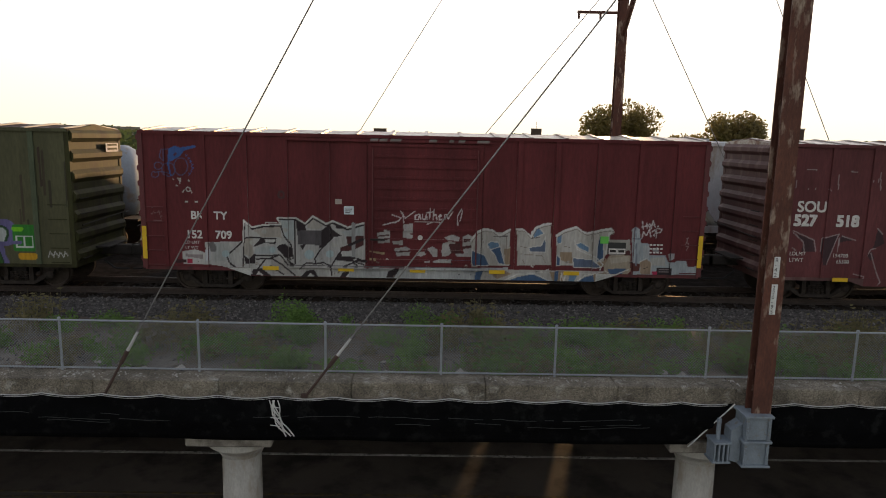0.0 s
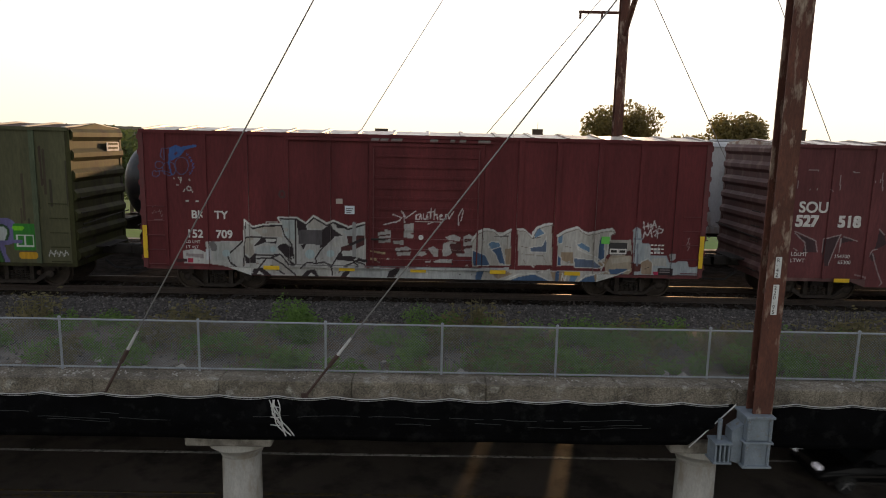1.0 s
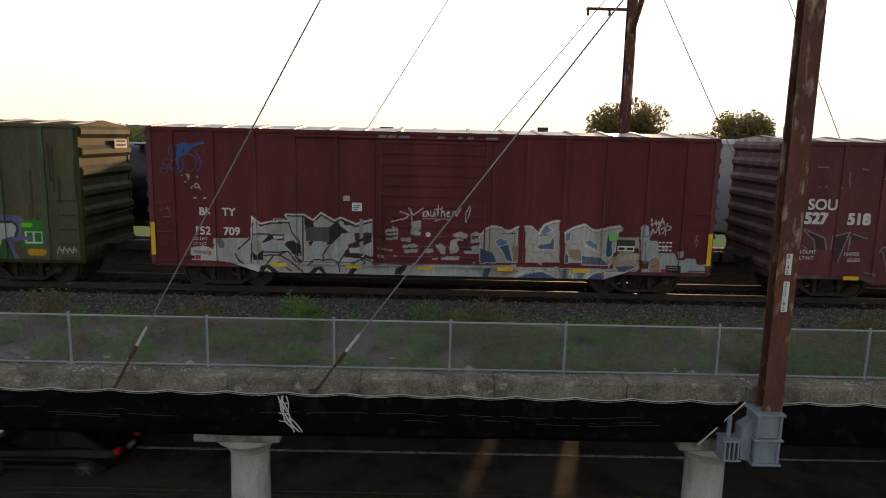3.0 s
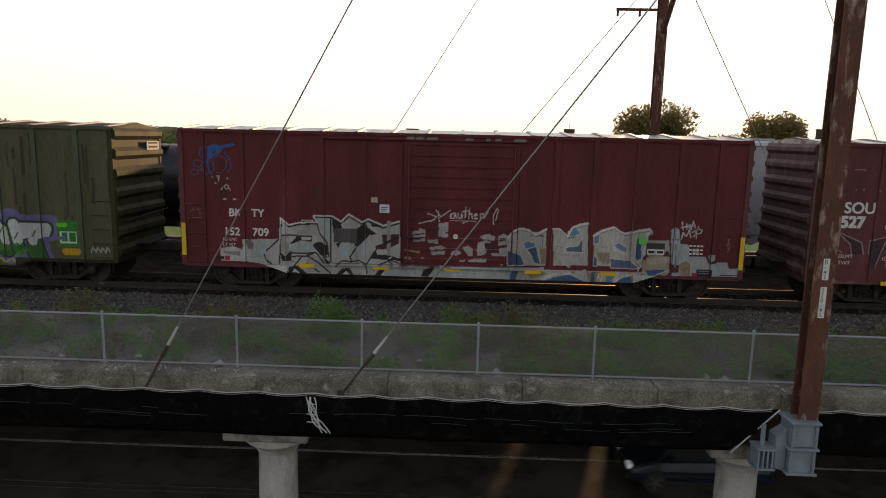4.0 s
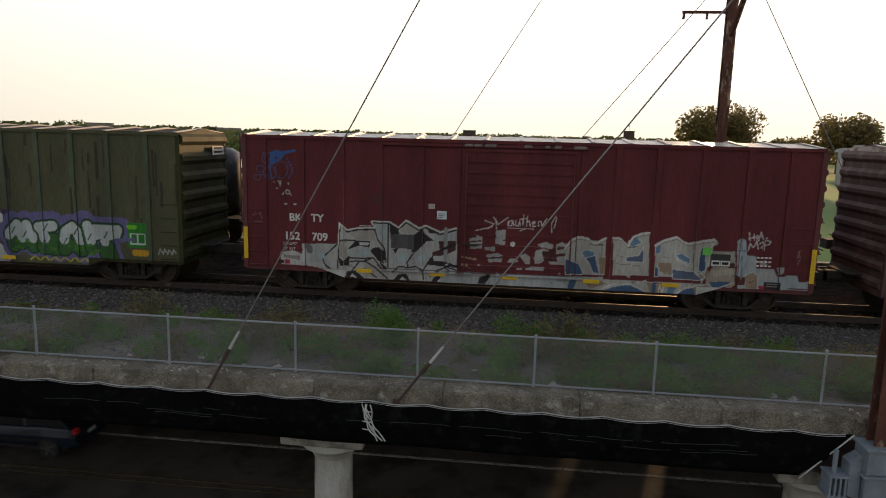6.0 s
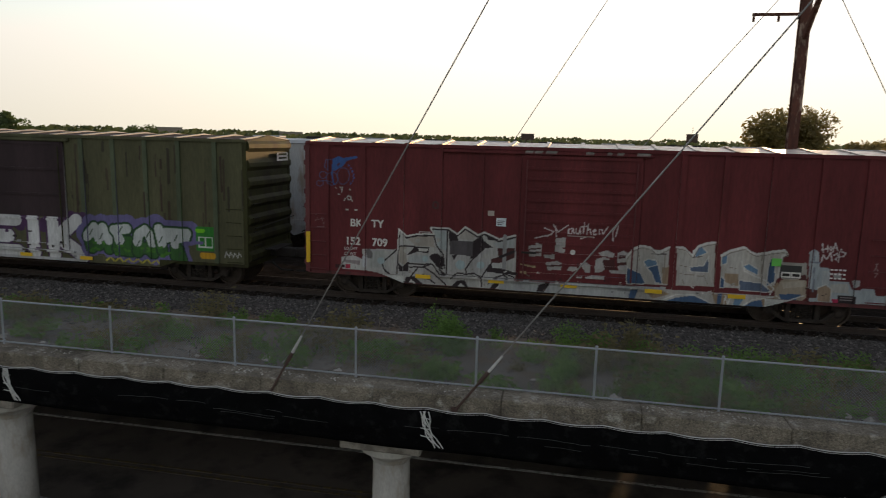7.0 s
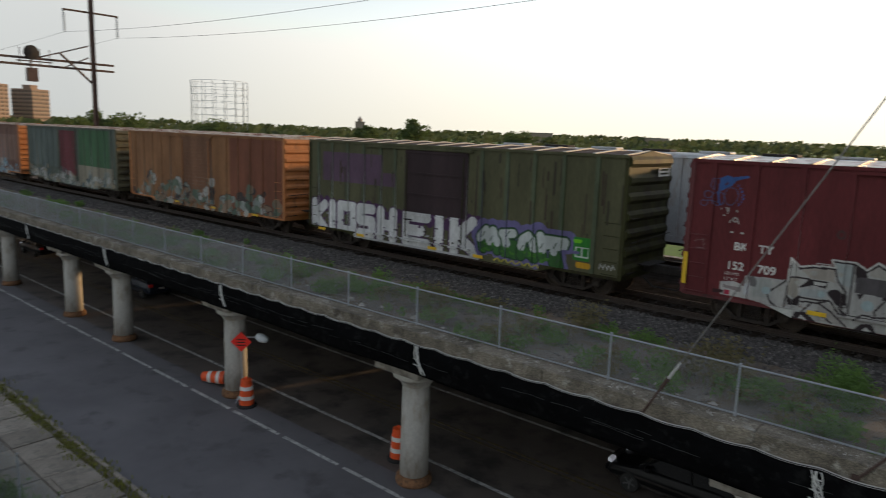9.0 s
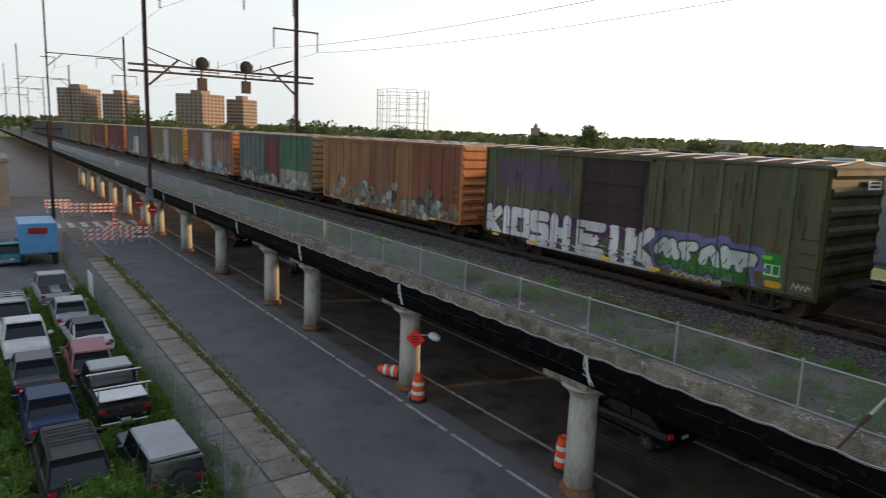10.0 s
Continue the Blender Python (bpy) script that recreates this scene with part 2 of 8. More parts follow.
RUST_DARK = material("dark_rusted_steel", (0.085, 0.05, 0.04), 0.8, 0.0, var=0.3, scale=2, fine=25)
GREY_STEEL = material("grey_painted_steel", (0.23, 0.27, 0.31), 0.6, 0.1, var=0.2, scale=3, fine=30, stain=(0.2, 0.19, 0.18), stain_amount=0.12)
GALV = material("galvanised_steel", (0.42, 0.45, 0.48), 0.45, 0.4, var=0.15, scale=5, fine=40)
WIRE_MESH = material("galvanised_wire", (0.3, 0.325, 0.34), 0.55, 0.2, var=0.15, scale=5, fine=40)
CABLE = material("steel_cable", (0.25, 0.24, 0.23), 0.5, 0.6, var=0.2, scale=5, fine=60)
DARK_WIRE = material("dark_wire", (0.09, 0.09, 0.1), 0.6, 0.3)
WHITE_SLEEVE = plain("white_guy_sleeve", (0.55, 0.54, 0.52), 0.6)
UNDER = material("grimy_undercarriage", (0.028, 0.023, 0.021), 0.85, 0.1, var=0.4, scale=5, fine=30)
TRUCK_STEEL = material("rusty_cast_truck_steel", (0.05, 0.04, 0.034), 0.85, 0.0, var=0.45, scale=5, fine=30, bump=0.3, stain=(0.03, 0.026, 0.024), stain_amount=0.3, spec=0.2)
WHEEL_STEEL = material("rusty_wheel_steel", (0.075, 0.058, 0.047), 0.6, 0.5, var=0.3, scale=6, fine=30)
REFLECT_YELLOW = plain("yellow_reflective_tape", (0.75, 0.47, 0.02), 0.4)
STENCIL = material("stencil_white", (0.66, 0.63, 0.6), 0.7, var=0.2, scale=6, fine=40)
PLACARD = plain("pale_placard", (0.62, 0.68, 0.72), 0.5)
RUBBER = material("tyre_rubber", (0.02, 0.02, 0.02), 0.85, var=0.3)
CHROME = plain("bright_metal", (0.6, 0.6, 0.62), 0.2, 0.9)
CAR_GLASS = glass_mat("car_glass")
# darker, duller copy of the car glass: dim reflections put into the material
SIDE_GLASS = material("dull_dark_side_glass", (0.008, 0.009, 0.011), 0.25, 0.0, 0.1, 3, 20, 0.0, spec=0.08)
RED_LAMP = plain("red_lamp_lens", (0.3, 0.012, 0.01), 0.3)
LIT_RED = plain("lit_tail_lamp", (0.4, 0.02, 0.02), 0.3, glow=0.02)
CLEAR_LAMP = plain("clear_lamp_lens", (0.7, 0.72, 0.75), 0.15)
PLATE = plain("plate_white", (0.6, 0.6, 0.58), 0.5)
SAFETY_ORANGE = plain("safety_orange", (0.8, 0.1, 0.02), 0.5)
SAFETY_WHITE = plain("reflective_white", (0.75, 0.75, 0.73), 0.4)
BARK = material("bark", (0.09, 0.07, 0.05), 0.9, var=0.4, scale=3, fine=20, bump=0.6)


def leaf_mat(name, col, var=0.45):
    m = material(name, col, 0.75, var=0.3, scale=1.0, fine=6, bump=0)
    nt = m.node_tree
    b = nt.nodes["Principled BSDF"]
    src = b.inputs["Base Color"].links[0].from_socket
    g = nt.nodes.new("ShaderNodeNewGeometry")
    r = nt.nodes.new("ShaderNodeValToRGB")
    r.color_ramp.elements[0].color = (1 - var, 1 - var, 1 - var, 1)
    r.color_ramp.elements[1].color = (1 + var, 1 + var * 0.8, 1 + var * 0.3, 1)
    nt.links.new(g.outputs["Random Per Island"], r.inputs[0])
    x = nt.nodes.new("ShaderNodeMix")
    x.data_type, x.blend_type = "RGBA", "MULTIPLY"
    x.inputs[0].default_value = 1
    nt.links.new(src, x.inputs[6])
    nt.links.new(r.outputs[0], x.inputs[7])
    nt.links.new(x.outputs[2], b.inputs["Base Color"])
    t = nt.nodes.new("ShaderNodeBsdfTranslucent")
    t.inputs["Color"].default_value = (col[0] * 1.5, col[1] * 1.5, col[2], 1)
    ms = nt.nodes.new("ShaderNodeMixShader")
    ms.inputs[0].default_value = 0.42
    nt.links.new(b.outputs[0], ms.inputs[1])
    nt.links.new(t.outputs[0], ms.inputs[2])
    nt.links.new(ms.outputs[0], nt.nodes["Material Output"].inputs[0])
    return m


LEAF = leaf_mat("tree_leaves", (0.2, 0.155, 0.065))
GREEN_LEAF = leaf_mat("green_tree_leaves", (0.075, 0.105, 0.045))
FAR_LEAF = leaf_mat("distant_leaves", (0.08, 0.1, 0.055))
WEED = leaf_mat("weed_leaves", (0.12, 0.22, 0.06))
VERGE = leaf_mat("yellowing_verge_grass", (0.19, 0.2, 0.06))
LOT_WEED = leaf_mat("lush_lot_weeds", (0.13, 0.23, 0.05))
DRY_WEED = leaf_mat("dry_weed", (0.16, 0.145, 0.09))

# ---- ground, street and lot ----
bm = bmesh.new()
prism(bm, [(-4000, -4000), (4000, -4000), (4000, 4000), (-4000, 4000)], -1.0, -0.03, "z")
tagged(part("ground", bm, FIELD), "rough green open land reaching the horizon", "ground", kind="structure")
tagged(part("road", boxes((-420, 120, -11.6, 9.9, -0.4, 0.0)), ROAD), "worn dark asphalt street running under the viaduct", "road", kind="structure")
tagged(part("road_side_lane", boxes((-62, 120, -11.6, -6.0, -0.05, 0.004)), ASPHALT), "bluish grey patched asphalt side lane beside the viaduct", "road", kind="structure")
tagged(part("pavement", boxes((-62, 120, -14.3, -11.6, -0.4, 0.06)), SOIL), "overgrown earth under the cracked concrete pavement", "pavement", kind="structure")
tagged(part("ground_lot", boxes((-62, 120, -60, -14.3, -0.4, 0.03)), GRASS_GROUND), "weedy ground of the vehicle lot", "ground", kind="structure")

# ---- viaduct ----
COLS = [31.4, 22.4, 13.42, 4.28, -4.75, -13.65, -22.7, -28.2, -37.4, -46.4, -55.6, -61.5, -70.5, -79.5, -88.5, -97.5, -106.5]
viaduct = thing("viaduct", label="long concrete railway viaduct carried on round columns", category="viaduct", kind="structure")
part("deck", boxes((-420, 90, -6.5, 10.8, 3.75, DECK - 0.12)), CONCRETE, viaduct)
part("girder", boxes((-420, 90, -6.62, -6.3, 3.55, 4.4)), RUST_DARK, viaduct)
part("girder", boxes((-420, 90, 10.5, 10.9, 3.72, 4.5)), CONCRETE, viaduct)


def parapet():
    rng = random.Random(4)
    x = 36.0
    while x > -420:
        w = rng.uniform(1.9, 2.5) if x > -60 else 14
        part("parapet_block", boxes((x - w + 0.005, x, -6.98 + 0.02 * rng.random(), -6.45, 4.3, 4.705 + 0.02 * rng.random()), bevel=0.02), PARAPET, viaduct)
        x -= w


parapet()


def column(x, y):
    c = thing("viaduct_column", pose(x, y, 0), "round pale concrete column with flared capital and rust-stained foot", "column", "viaduct columns", "structure")
    part("foot", spin(bmesh.new(), [(0.5, 0), (0.52, 0.08), (0.49, 0.2), (0.43, 0.26)]), RUST_CONCRETE, c, smooth=True)
    part("shaft", spin(bmesh.new(), [(0.4, 0.2), (0.39, 1.5), (0.38, 2.88)], n=32), PALE_CONCRETE, c, smooth=True)
    part("capital", spin(bmesh.new(), [(0.4, 2.86), (0.44, 2.95), (0.54, 3.05), (0.64, 3.12), (0.64, 3.24), (0.68, 3.25), (0.68, 3.33)], n=32), PALE_CONCRETE, c)
    part("cap_beam", boxes((-0.84, 0.78, -0.8, 0.95, 3.32, 3.56), bevel=0.03), CONCRETE, c)
    return c


first = column(COLS[0], -5.95)
for x in COLS[1:]:
    copy_thing(first, pose(x, -5.95, 0, 0, 0, 37 * x % 360 * 0))
for x in COLS:
    copy_thing(first, pose(x + 2.0, 5.2, 0))
bm = bmesh.new()
for x in COLS:
    box(bm, x - 0.4, x + 0.4, -5.6, 10, 3.3, 3.8)
tagged(part("cross_beam", bm, CONCRETE, viaduct))

# unseen wall added below the far deck edge: its slits shape the low sun
gaps = [(12.2, 0.5), (14.65, 0.55), (16.9, 0.4), (-9.15, 0.42), (-23.75, 0.5), (-42.0, 0.8), (-51.0, 0.9)]
edges = [60.0]
for gx, gw in sorted(gaps, reverse=True):
    edges += [gx + gw / 2, gx - gw / 2]
edges.append(-53.5)
for a, b in zip(edges[::2], edges[1::2]):
    tagged(part("wall_under_viaduct", boxes((b, a, 9.8, 10.3, 0, 3.8)), CONCRETE), "unseen wall panel added under the far viaduct edge to block low sun", "wall", kind="structure")
# unseen slats added in three slits, only to dim the streaks on the road
for gx, gw in gaps[:3]:
    screen = thing("slatted_screen", pose(gx, 10.0, 0), "unseen slats added in a wall slit to dim the sun streaks", "screen", "slatted screens")
    n = int(gw / 0.08)
    for k in range(n):
        x = -gw / 2 + (k + 0.5) * gw / n
        part("slat", boxes((x - 0.031, x + 0.031, -0.01, 0.01, 0, 3.75)), RUST_DARK, screen)

# road markings
def stripe(y, w, x0, x1, dash=0.0, gap=0.0, mat=WHITE_LINE, z=0.008):
    bm = bmesh.new()
    x = x0
    rng = random.Random(int(y * 100))
    while x < x1:
        e = min(x + (dash or 6.0), x1)
        box(bm, x, e, y - w / 2 + rng.uniform(-0.01, 0.01), y + w / 2, z - 0.006, z)
        x = e + (gap or 0.02)
    tagged(part("lane_line", bm, mat), "worn painted lane line on the street", "road marking", kind="structure")


stripe(-6.85, 0.13, -58, 30, 2.6, 0.25)
stripe(-4.75, 0.12, -90, 60, mat=WHITE_LINE)
stripe(-0.25, 0.12, -120, 60)
stripe(-2.5, 0.1, -120, 60, mat=YELLOW_LINE)
stripe(-2.75, 0.1, -120, 60, mat=YELLOW_LINE)


SEAM = material("grey_seam", (0.035, 0.036, 0.036), 0.9, var=0.5, scale=4, fine=30)


# ---- netting hung on the parapet ----
def netting(x0, x1, top=4.46, low=3.62, name="debris_netting", cut=False):
    n = int((x1 - x0) / 0.12)
    vs, fs = [], []
    rows = 9
    for i in range(n + 1):
        x = x0 + (x1 - x0) * i / n
        sag = 0.05 * abs(math.sin(x * math.pi / 1.05))
        for j in range(rows):
            f = j / (rows - 1)
            z = (top - sag) * (1 - f) + (low + 0.05 * noise.noise((x * 0.35, 3, 0))) * f
            xe = min(x, x1 - 0.8 * f) if cut else x
            y = -7.03 - 0.07 * math.sin(f * 3.1) - 0.035 * noise.noise((x * 0.5, f * 7, 1.7)) - 0.04 * math.exp(-((f - 0.5) / 0.06) ** 2)
            vs.append((xe, y, z))
    for i in range(n):
        for j in range(rows - 1):
            a = i * rows + j
            fs.append((a, a + 1, a + rows + 1, a + rows))
    net = thing(name, label="black debris netting laced with white rope along the parapet", category="netting")
    sheet = raw("netting_sheet", vs, fs, FABRIC, net, True)
    s = sheet.modifiers.new("thick", "SOLIDIFY")
    s.thickness = 0.006
    bm = bmesh.new()
    pts = [(x0 + k * 0.106, -7.06, top + 0.012 - 0.05 * abs(math.sin((x0 + k * 0.106) * math.pi / 1.05))) for k in range(int((x1 - x0) / 0.106))]
    line(bm, pts, 0.01, 4)
    part("lacing_rope", bm, ROPE, net)
    bm = bmesh.new()
    line(bm, [(p[0], p[1] - 0.005, p[2] - 0.03) for p in pts], 0.004, 4)
    part("hem_cord", bm, ROPE, net)
    return net


def rope_tail(x, parent):
    bm = bmesh.new()
    rng = random.Random(int(x * 10))
    for s in range(6):
        ox = rng.uniform(-0.07, 0.07)
        pts = [(x + ox + 0.03 * math.sin(k * 1.1 + s) + 0.012 * k * k * 0.35, -7.13 - 0.02 * rng.random(), 4.42 - 0.085 * k) for k in range(9 - (s % 2))]
        line(bm, pts, 0.012, 4)
    for z in (4.3, 4.1, 3.95):
        rod(bm, (x - 0.07, -7.14, z), (x + 0.1, -7.14, z - 0.02), 0.01, 4)
    part("rope_tail", bm, ROPE, parent, "knotted loose rope end")


net_a = netting(-60.0, 13.58, cut=True)
part("edge_rope", rod(bmesh.new(), (13.58, -7.1, 4.46), (12.78, -7.1, 3.62), 0.013, 5), ROPE, net_a)
seam, rs = bmesh.new(), random.Random(3)
for z in (4.12, 4.03, 3.98):
    x = -59.0
    while x < 12.0:
        n = rs.randint(2, 9)
        if rs.random() < 0.55:
            line(seam, [(x + 0.16 * k, -7.14 - 0.008 * rs.random(), z + 0.02 * math.sin(x + k * 0.5) + rs.uniform(-0.008, 0.008)) for k in range(n)], 0.005, 4)
        x += 0.16 * n
tagged(part("seam", seam, SEAM, net_a), "frayed grey seam threads", kind="stuff")
net_b = netting(14.25, 30.0)
for x in (5.22, -3.7, -12.6, -21.5, -30.5, -39.4, -48.3):
    rope_tail(x, net_a)
rope_tail(16.6, net_b)
netting(-420, -60.3)


# ---- fence on the parapet ----
FX = [27.3, 24.4, 21.6, 18.85, 16.07, 13.25, 10.37, 8.22, 6.05, 3.69, 1.14, -1.66, -4.3]
while FX[-1] > -150:
    FX.append(FX[-1] - 2.65)
fence = thing("chain_link_fence", label="galvanised chain-link fence on the viaduct parapet", category="fence")
post = bmesh.new()
spin(post, [(0.023, -0.95), (0.023, 0.03), (0.029, 0.035), (0.029, 0.06), (0.012, 0.075)], n=8)
first = part("post", post, GALV, fence)
first.location = (FX[0], -6.5, 5.66)
plate = part("base_plate", boxes((-0.08, 0.08, -0.08, 0.08, -1.0, -0.985)), GALV, first)
for x in FX[1:]:
    o = new("post", first.data)
    o.parent, o.location = fence, (x, -6.5, 5.66 + 0.012 * math.sin(x * 3))
    if x > -30:
        q = new("base_plate", plate.data)
        q.parent = o
for a, b in zip(FX, FX[1:]):
    part("top_rail", rod(bmesh.new(), (a, -6.5, 5.67), (b, -6.5, 5.67), 0.019, 6), GALV, fence)
    part("bottom_rail", rod(bmesh.new(), (a, -6.5, 4.76), (b, -6.5, 4.76), 0.018, 6), GALV, fence)
    step, r = (0.055, 0.0017) if a > -8 else (0.1, 0.006)
    vs, fs = [], []
    h = 0.94
    n = int((a - b + h) / step)
    for s in (1, -1):
        for k in range(n):
            u0 = b - h + k * step if s > 0 else b + k * step
            u1 = u0 + s * h if s > 0 else u0 - h
            z0, z1 = 4.74, 4.74 + h
            p0, p1 = [u0, z0], [u1, z1]
            for e, o in ((p0, p1), (p1, p0)):
                if e[0] < b:
                    e[1] += (b - e[0]) * (o[1] - e[1]) / (o[0] - e[0])
                    e[0] = b
                if e[0] > a:
                    e[1] += (a - e[0]) * (o[1] - e[1]) / (o[0] - e[0])
                    e[0] = a
            if abs(p0[0] - p1[0]) < 0.01:
                continue
            i = len(vs)
            y = -6.535 + 0.003 * s
            for p in (p0, p1):
                vs += [(p[0] - r, y, p[1] + r * s * 0.7), (p[0] + r, y, p[1] - r * s * 0.7), (p[0], y + r * 1.5, p[1])]
            fs += [(i, i + 1, i + 4, i + 3), (i + 1, i + 2, i + 5, i + 4), (i + 2, i, i + 3, i + 5)]
    raw("wire_mesh", vs, fs, WIRE_MESH, fence)

# ---- track bed ----
def bed_height(x, y):
    h = np.interp(y, [-6.45, -5.5, -2.4, -1.2, -0.4, 10.9], [4.58, 4.44, 4.4, 4.41, 4.42, 4.43])
    return h + 0.035 * noise.noise((x * 0.9, y * 0.9, 0)) + 0.02 * noise.noise((x * 4, y * 4, 2))


def bed(name, y0, y1, step, mat, label, lo=-60, hi=40):
    nx, ny = int((hi - lo) / step), max(2, int((y1 - y0) / step))
    vs = [(lo + (hi - lo) * i / nx, y0 + (y1 - y0) * j / ny, float(bed_height(lo + (hi - lo) * i / nx, y0 + (y1 - y0) * j / ny))) for i in range(nx + 1) for j in range(ny + 1)]
    fs = [(a, a + ny + 1, a + ny + 2, a + 1) for i in range(nx) for j in range(ny) for a in (i * (ny + 1) + j,)]
    tagged(raw(name, vs, fs, mat, None, True), label, "ground", kind="structure")


bed("ground_weedy_bed", -6.42, -1.7, 0.2, SOIL, "weedy soil and stones of the abandoned track bed")
bed("ground_ballast", -1.7, 0.3, 0.2, BALLAST, "dark grey crushed stone ballast beside the tracks")
bed("ground_oily_ballast", 0.3, 10.6, 0.35, SHADED_GRIME_BALLAST, "oily ballast between the tracks, with the trains' shade in its colour")
tagged(part("ground_far_ballast", boxes((-420, -60, -6.4, 10.6, 4.3, 4.42), (40, 90, -6.4, 10.6, 4.3, 4.42)), BALLAST), "dark grey crushed stone ballast under the distant tracks", "ground", kind="structure")


def track(yc, x0=-420, x1=60):
    t = thing("railway_track", label="rusty rails on dark timber ties in ballast", category="railway track", kind="structure")
    for s in (-0.7175, 0.7175):
        bm = bmesh.new()
        prism(bm, [(yc + s - 0.07, RT - 0.17), (yc + s + 0.07, RT - 0.17), (yc + s + 0.06, RT - 0.15), (yc + s + 0.012, RT - 0.13), (yc + s + 0.012, RT - 0.045),
                   (yc + s + 0.036, RT - 0.035), (yc + s + 0.036, RT), (yc + s - 0.036, RT), (yc + s - 0.036, RT - 0.035), (yc + s - 0.012, RT - 0.045),
                   (yc + s - 0.012, RT - 0.13), (yc + s - 0.06, RT - 0.15)], x0, x1, "x")
        part("rail", bm, STEEL_RAIL, t)
    tie = part("tie", boxes((-0.11, 0.11, -1.3, 1.3, -0.2, 0.0), bevel=0.01), TIE, t)
    rng = random.Random(int(yc * 10))
    tie.location = (30, yc, RT - 0.165)
    x = 30 - 0.55
    while x > -58:
        o = new("tie", tie.data)
        o.parent = t
        o.matrix_basis = pose(x + rng.uniform(-0.04, 0.04), yc + rng.uniform(-0.06, 0.06), RT - 0.165 + rng.uniform(-0.015, 0.0), 0, 0, rng.uniform(-1.5, 1.5))
        x -= 0.55


YN, YF = 1.52, 8.1      # centre lines of the near and the far track
track(YN)
track(YF)


# ---- catenary poles ----
def i_beam(bm, x, y, z0, z1, w=0.34, d=0.28, t=0.03):
    a, b, c = w / 2, d / 2, t / 2
    prism(bm, [(x - a, y - b), (x + a, y - b), (x + a, y - b + t), (x + c, y - b + t), (x + c, y + b - t), (x + a, y + b - t), (x + a, y + b), (x - a, y + b),
               (x - a, y + b - t), (x - c, y + b - t), (x - c, y - b + t), (x - a, y - b + t)], z0, z1, "z")


def insulator(bm, x, y, z0, z1):
    rod(bm, (x, y, z0), (x, y, z1), 0.025, 5)
    n = int((z0 - z1) / 0.16)
    for k in range(n):
        z = z0 - 0.1 - k * 0.16
        spin(bm, [(0.03, z + 0.05), (0.13, z), (0.13, z - 0.02), (0.03, z - 0.03)], (x, y, 0), 8)


def gantry(x, near_top=27.0, far_top=25.0, beam=14.9, signals=False, mat=RUST_POLE):
    g = thing("catenary_gantry", pose(x, 0, 0), "tall rusted steel catenary gantry spanning the tracks", "catenary gantry", "catenary gantries")
    bm = bmesh.new()
    i_beam(bm, 0, -7.3, 3.9, near_top)
    part("near_pole", bm, mat, g)
    bm = bmesh.new()
    i_beam(bm, 0.45, 5.2, 4.3, far_top, 0.3, 0.3)
    part("far_pole", bm, mat, g)
    bm = bmesh.new()
    for z in ((beam,) if not signals else (13.75, 14.25)):
        box(bm, -0.12, 0.12, -8.6 if signals else -7.3, 7.0 if signals else 5.2, z - 0.08, z + 0.08)
    part("cross_beam", bm, mat, g)
    for y, s in ((-7.1, 1), (5.0, -1)):
        xo = 0.45 if s < 0 else 0.0
        part("brace", rod(bmesh.new(), (xo, y, beam - 2.2), (xo, y + s * 2.3, beam - 0.1), 0.09, 6), mat, g)
        if signals:
            part("brace", rod(bmesh.new(), (0, y, 15.6), (0.0, y + s * 4.0, 14.25), 0.05, 6), mat, g)
            part("brace", rod(bmesh.new(), (0, y, 14.7), (0.0, y + s * 1.8, 13.8), 0.05, 6), mat, g)
    for z, ya, yb in ((18.2, 3.1, 7.3), (21.0, 0.5, 5.0)):
        arm = part("cross_arm", boxes((0.3, 0.5, ya, yb, z - 0.06, z + 0.06)), mat, g)
        bm = bmesh.new()
        for y in (ya + 0.05, yb - 0.05):
            insulator(bm, 0.4, y, z, z - 1.7)
        part("insulator_string", bm, GREY_STEEL, arm)
    arm = part("cross_arm", boxes((-0.1, 0.1, -8.3, -6.0, 20.5, 20.62)), mat, g)
    bm = bmesh.new()
    insulator(bm, 0, -6.1, 20.5, 18.7)
    part("insulator_string", bm, GREY_STEEL, arm)
    if not signals and x > 0:
        br = part("bracket_arm", boxes((-1.1, 0.3, 5.1, 5.2, 13.38, 13.46)), mat, g)
        for k in (-1.08, -0.35):
            part("hanger", boxes((k, k + 0.06, 5.1, 5.2, 13.2, 13.38)), mat, br)
    if signals:
        for y in (-3.0, 0.7):
            h = part("signal_head", spin(bmesh.new(), [(0.0, 0.0), (0.55, 0.02), (0.55, 0.1), (0.3, 0.16), (0.1, 0.2)], (0.3, y, 14.65), 24, "x"), UNDER, g, "round dark railway signal target")
            part("mast", rod(bmesh.new(), (0.15, y, 12.6), (0.15, y, 15.2), 0.08, 8), RUST_DARK, h)
            part("relay_box", boxes((0.0, 0.5, y - 0.35, y + 0.35, 12.5, 13.5)), RUST_DARK, h)
            bm = bmesh.new()
            for k in (-0.7, 0.7, 1.4):
                rod(bm, (0.0, y + k, 13.8), (0.0, y + k, 15.0), 0.03, 5)
            box(bm, -0.2, 0.2, y - 0.9, y + 1.5, 14.0, 14.06)
            part("platform_rail", bm, RUST_DARK, h)
    return g


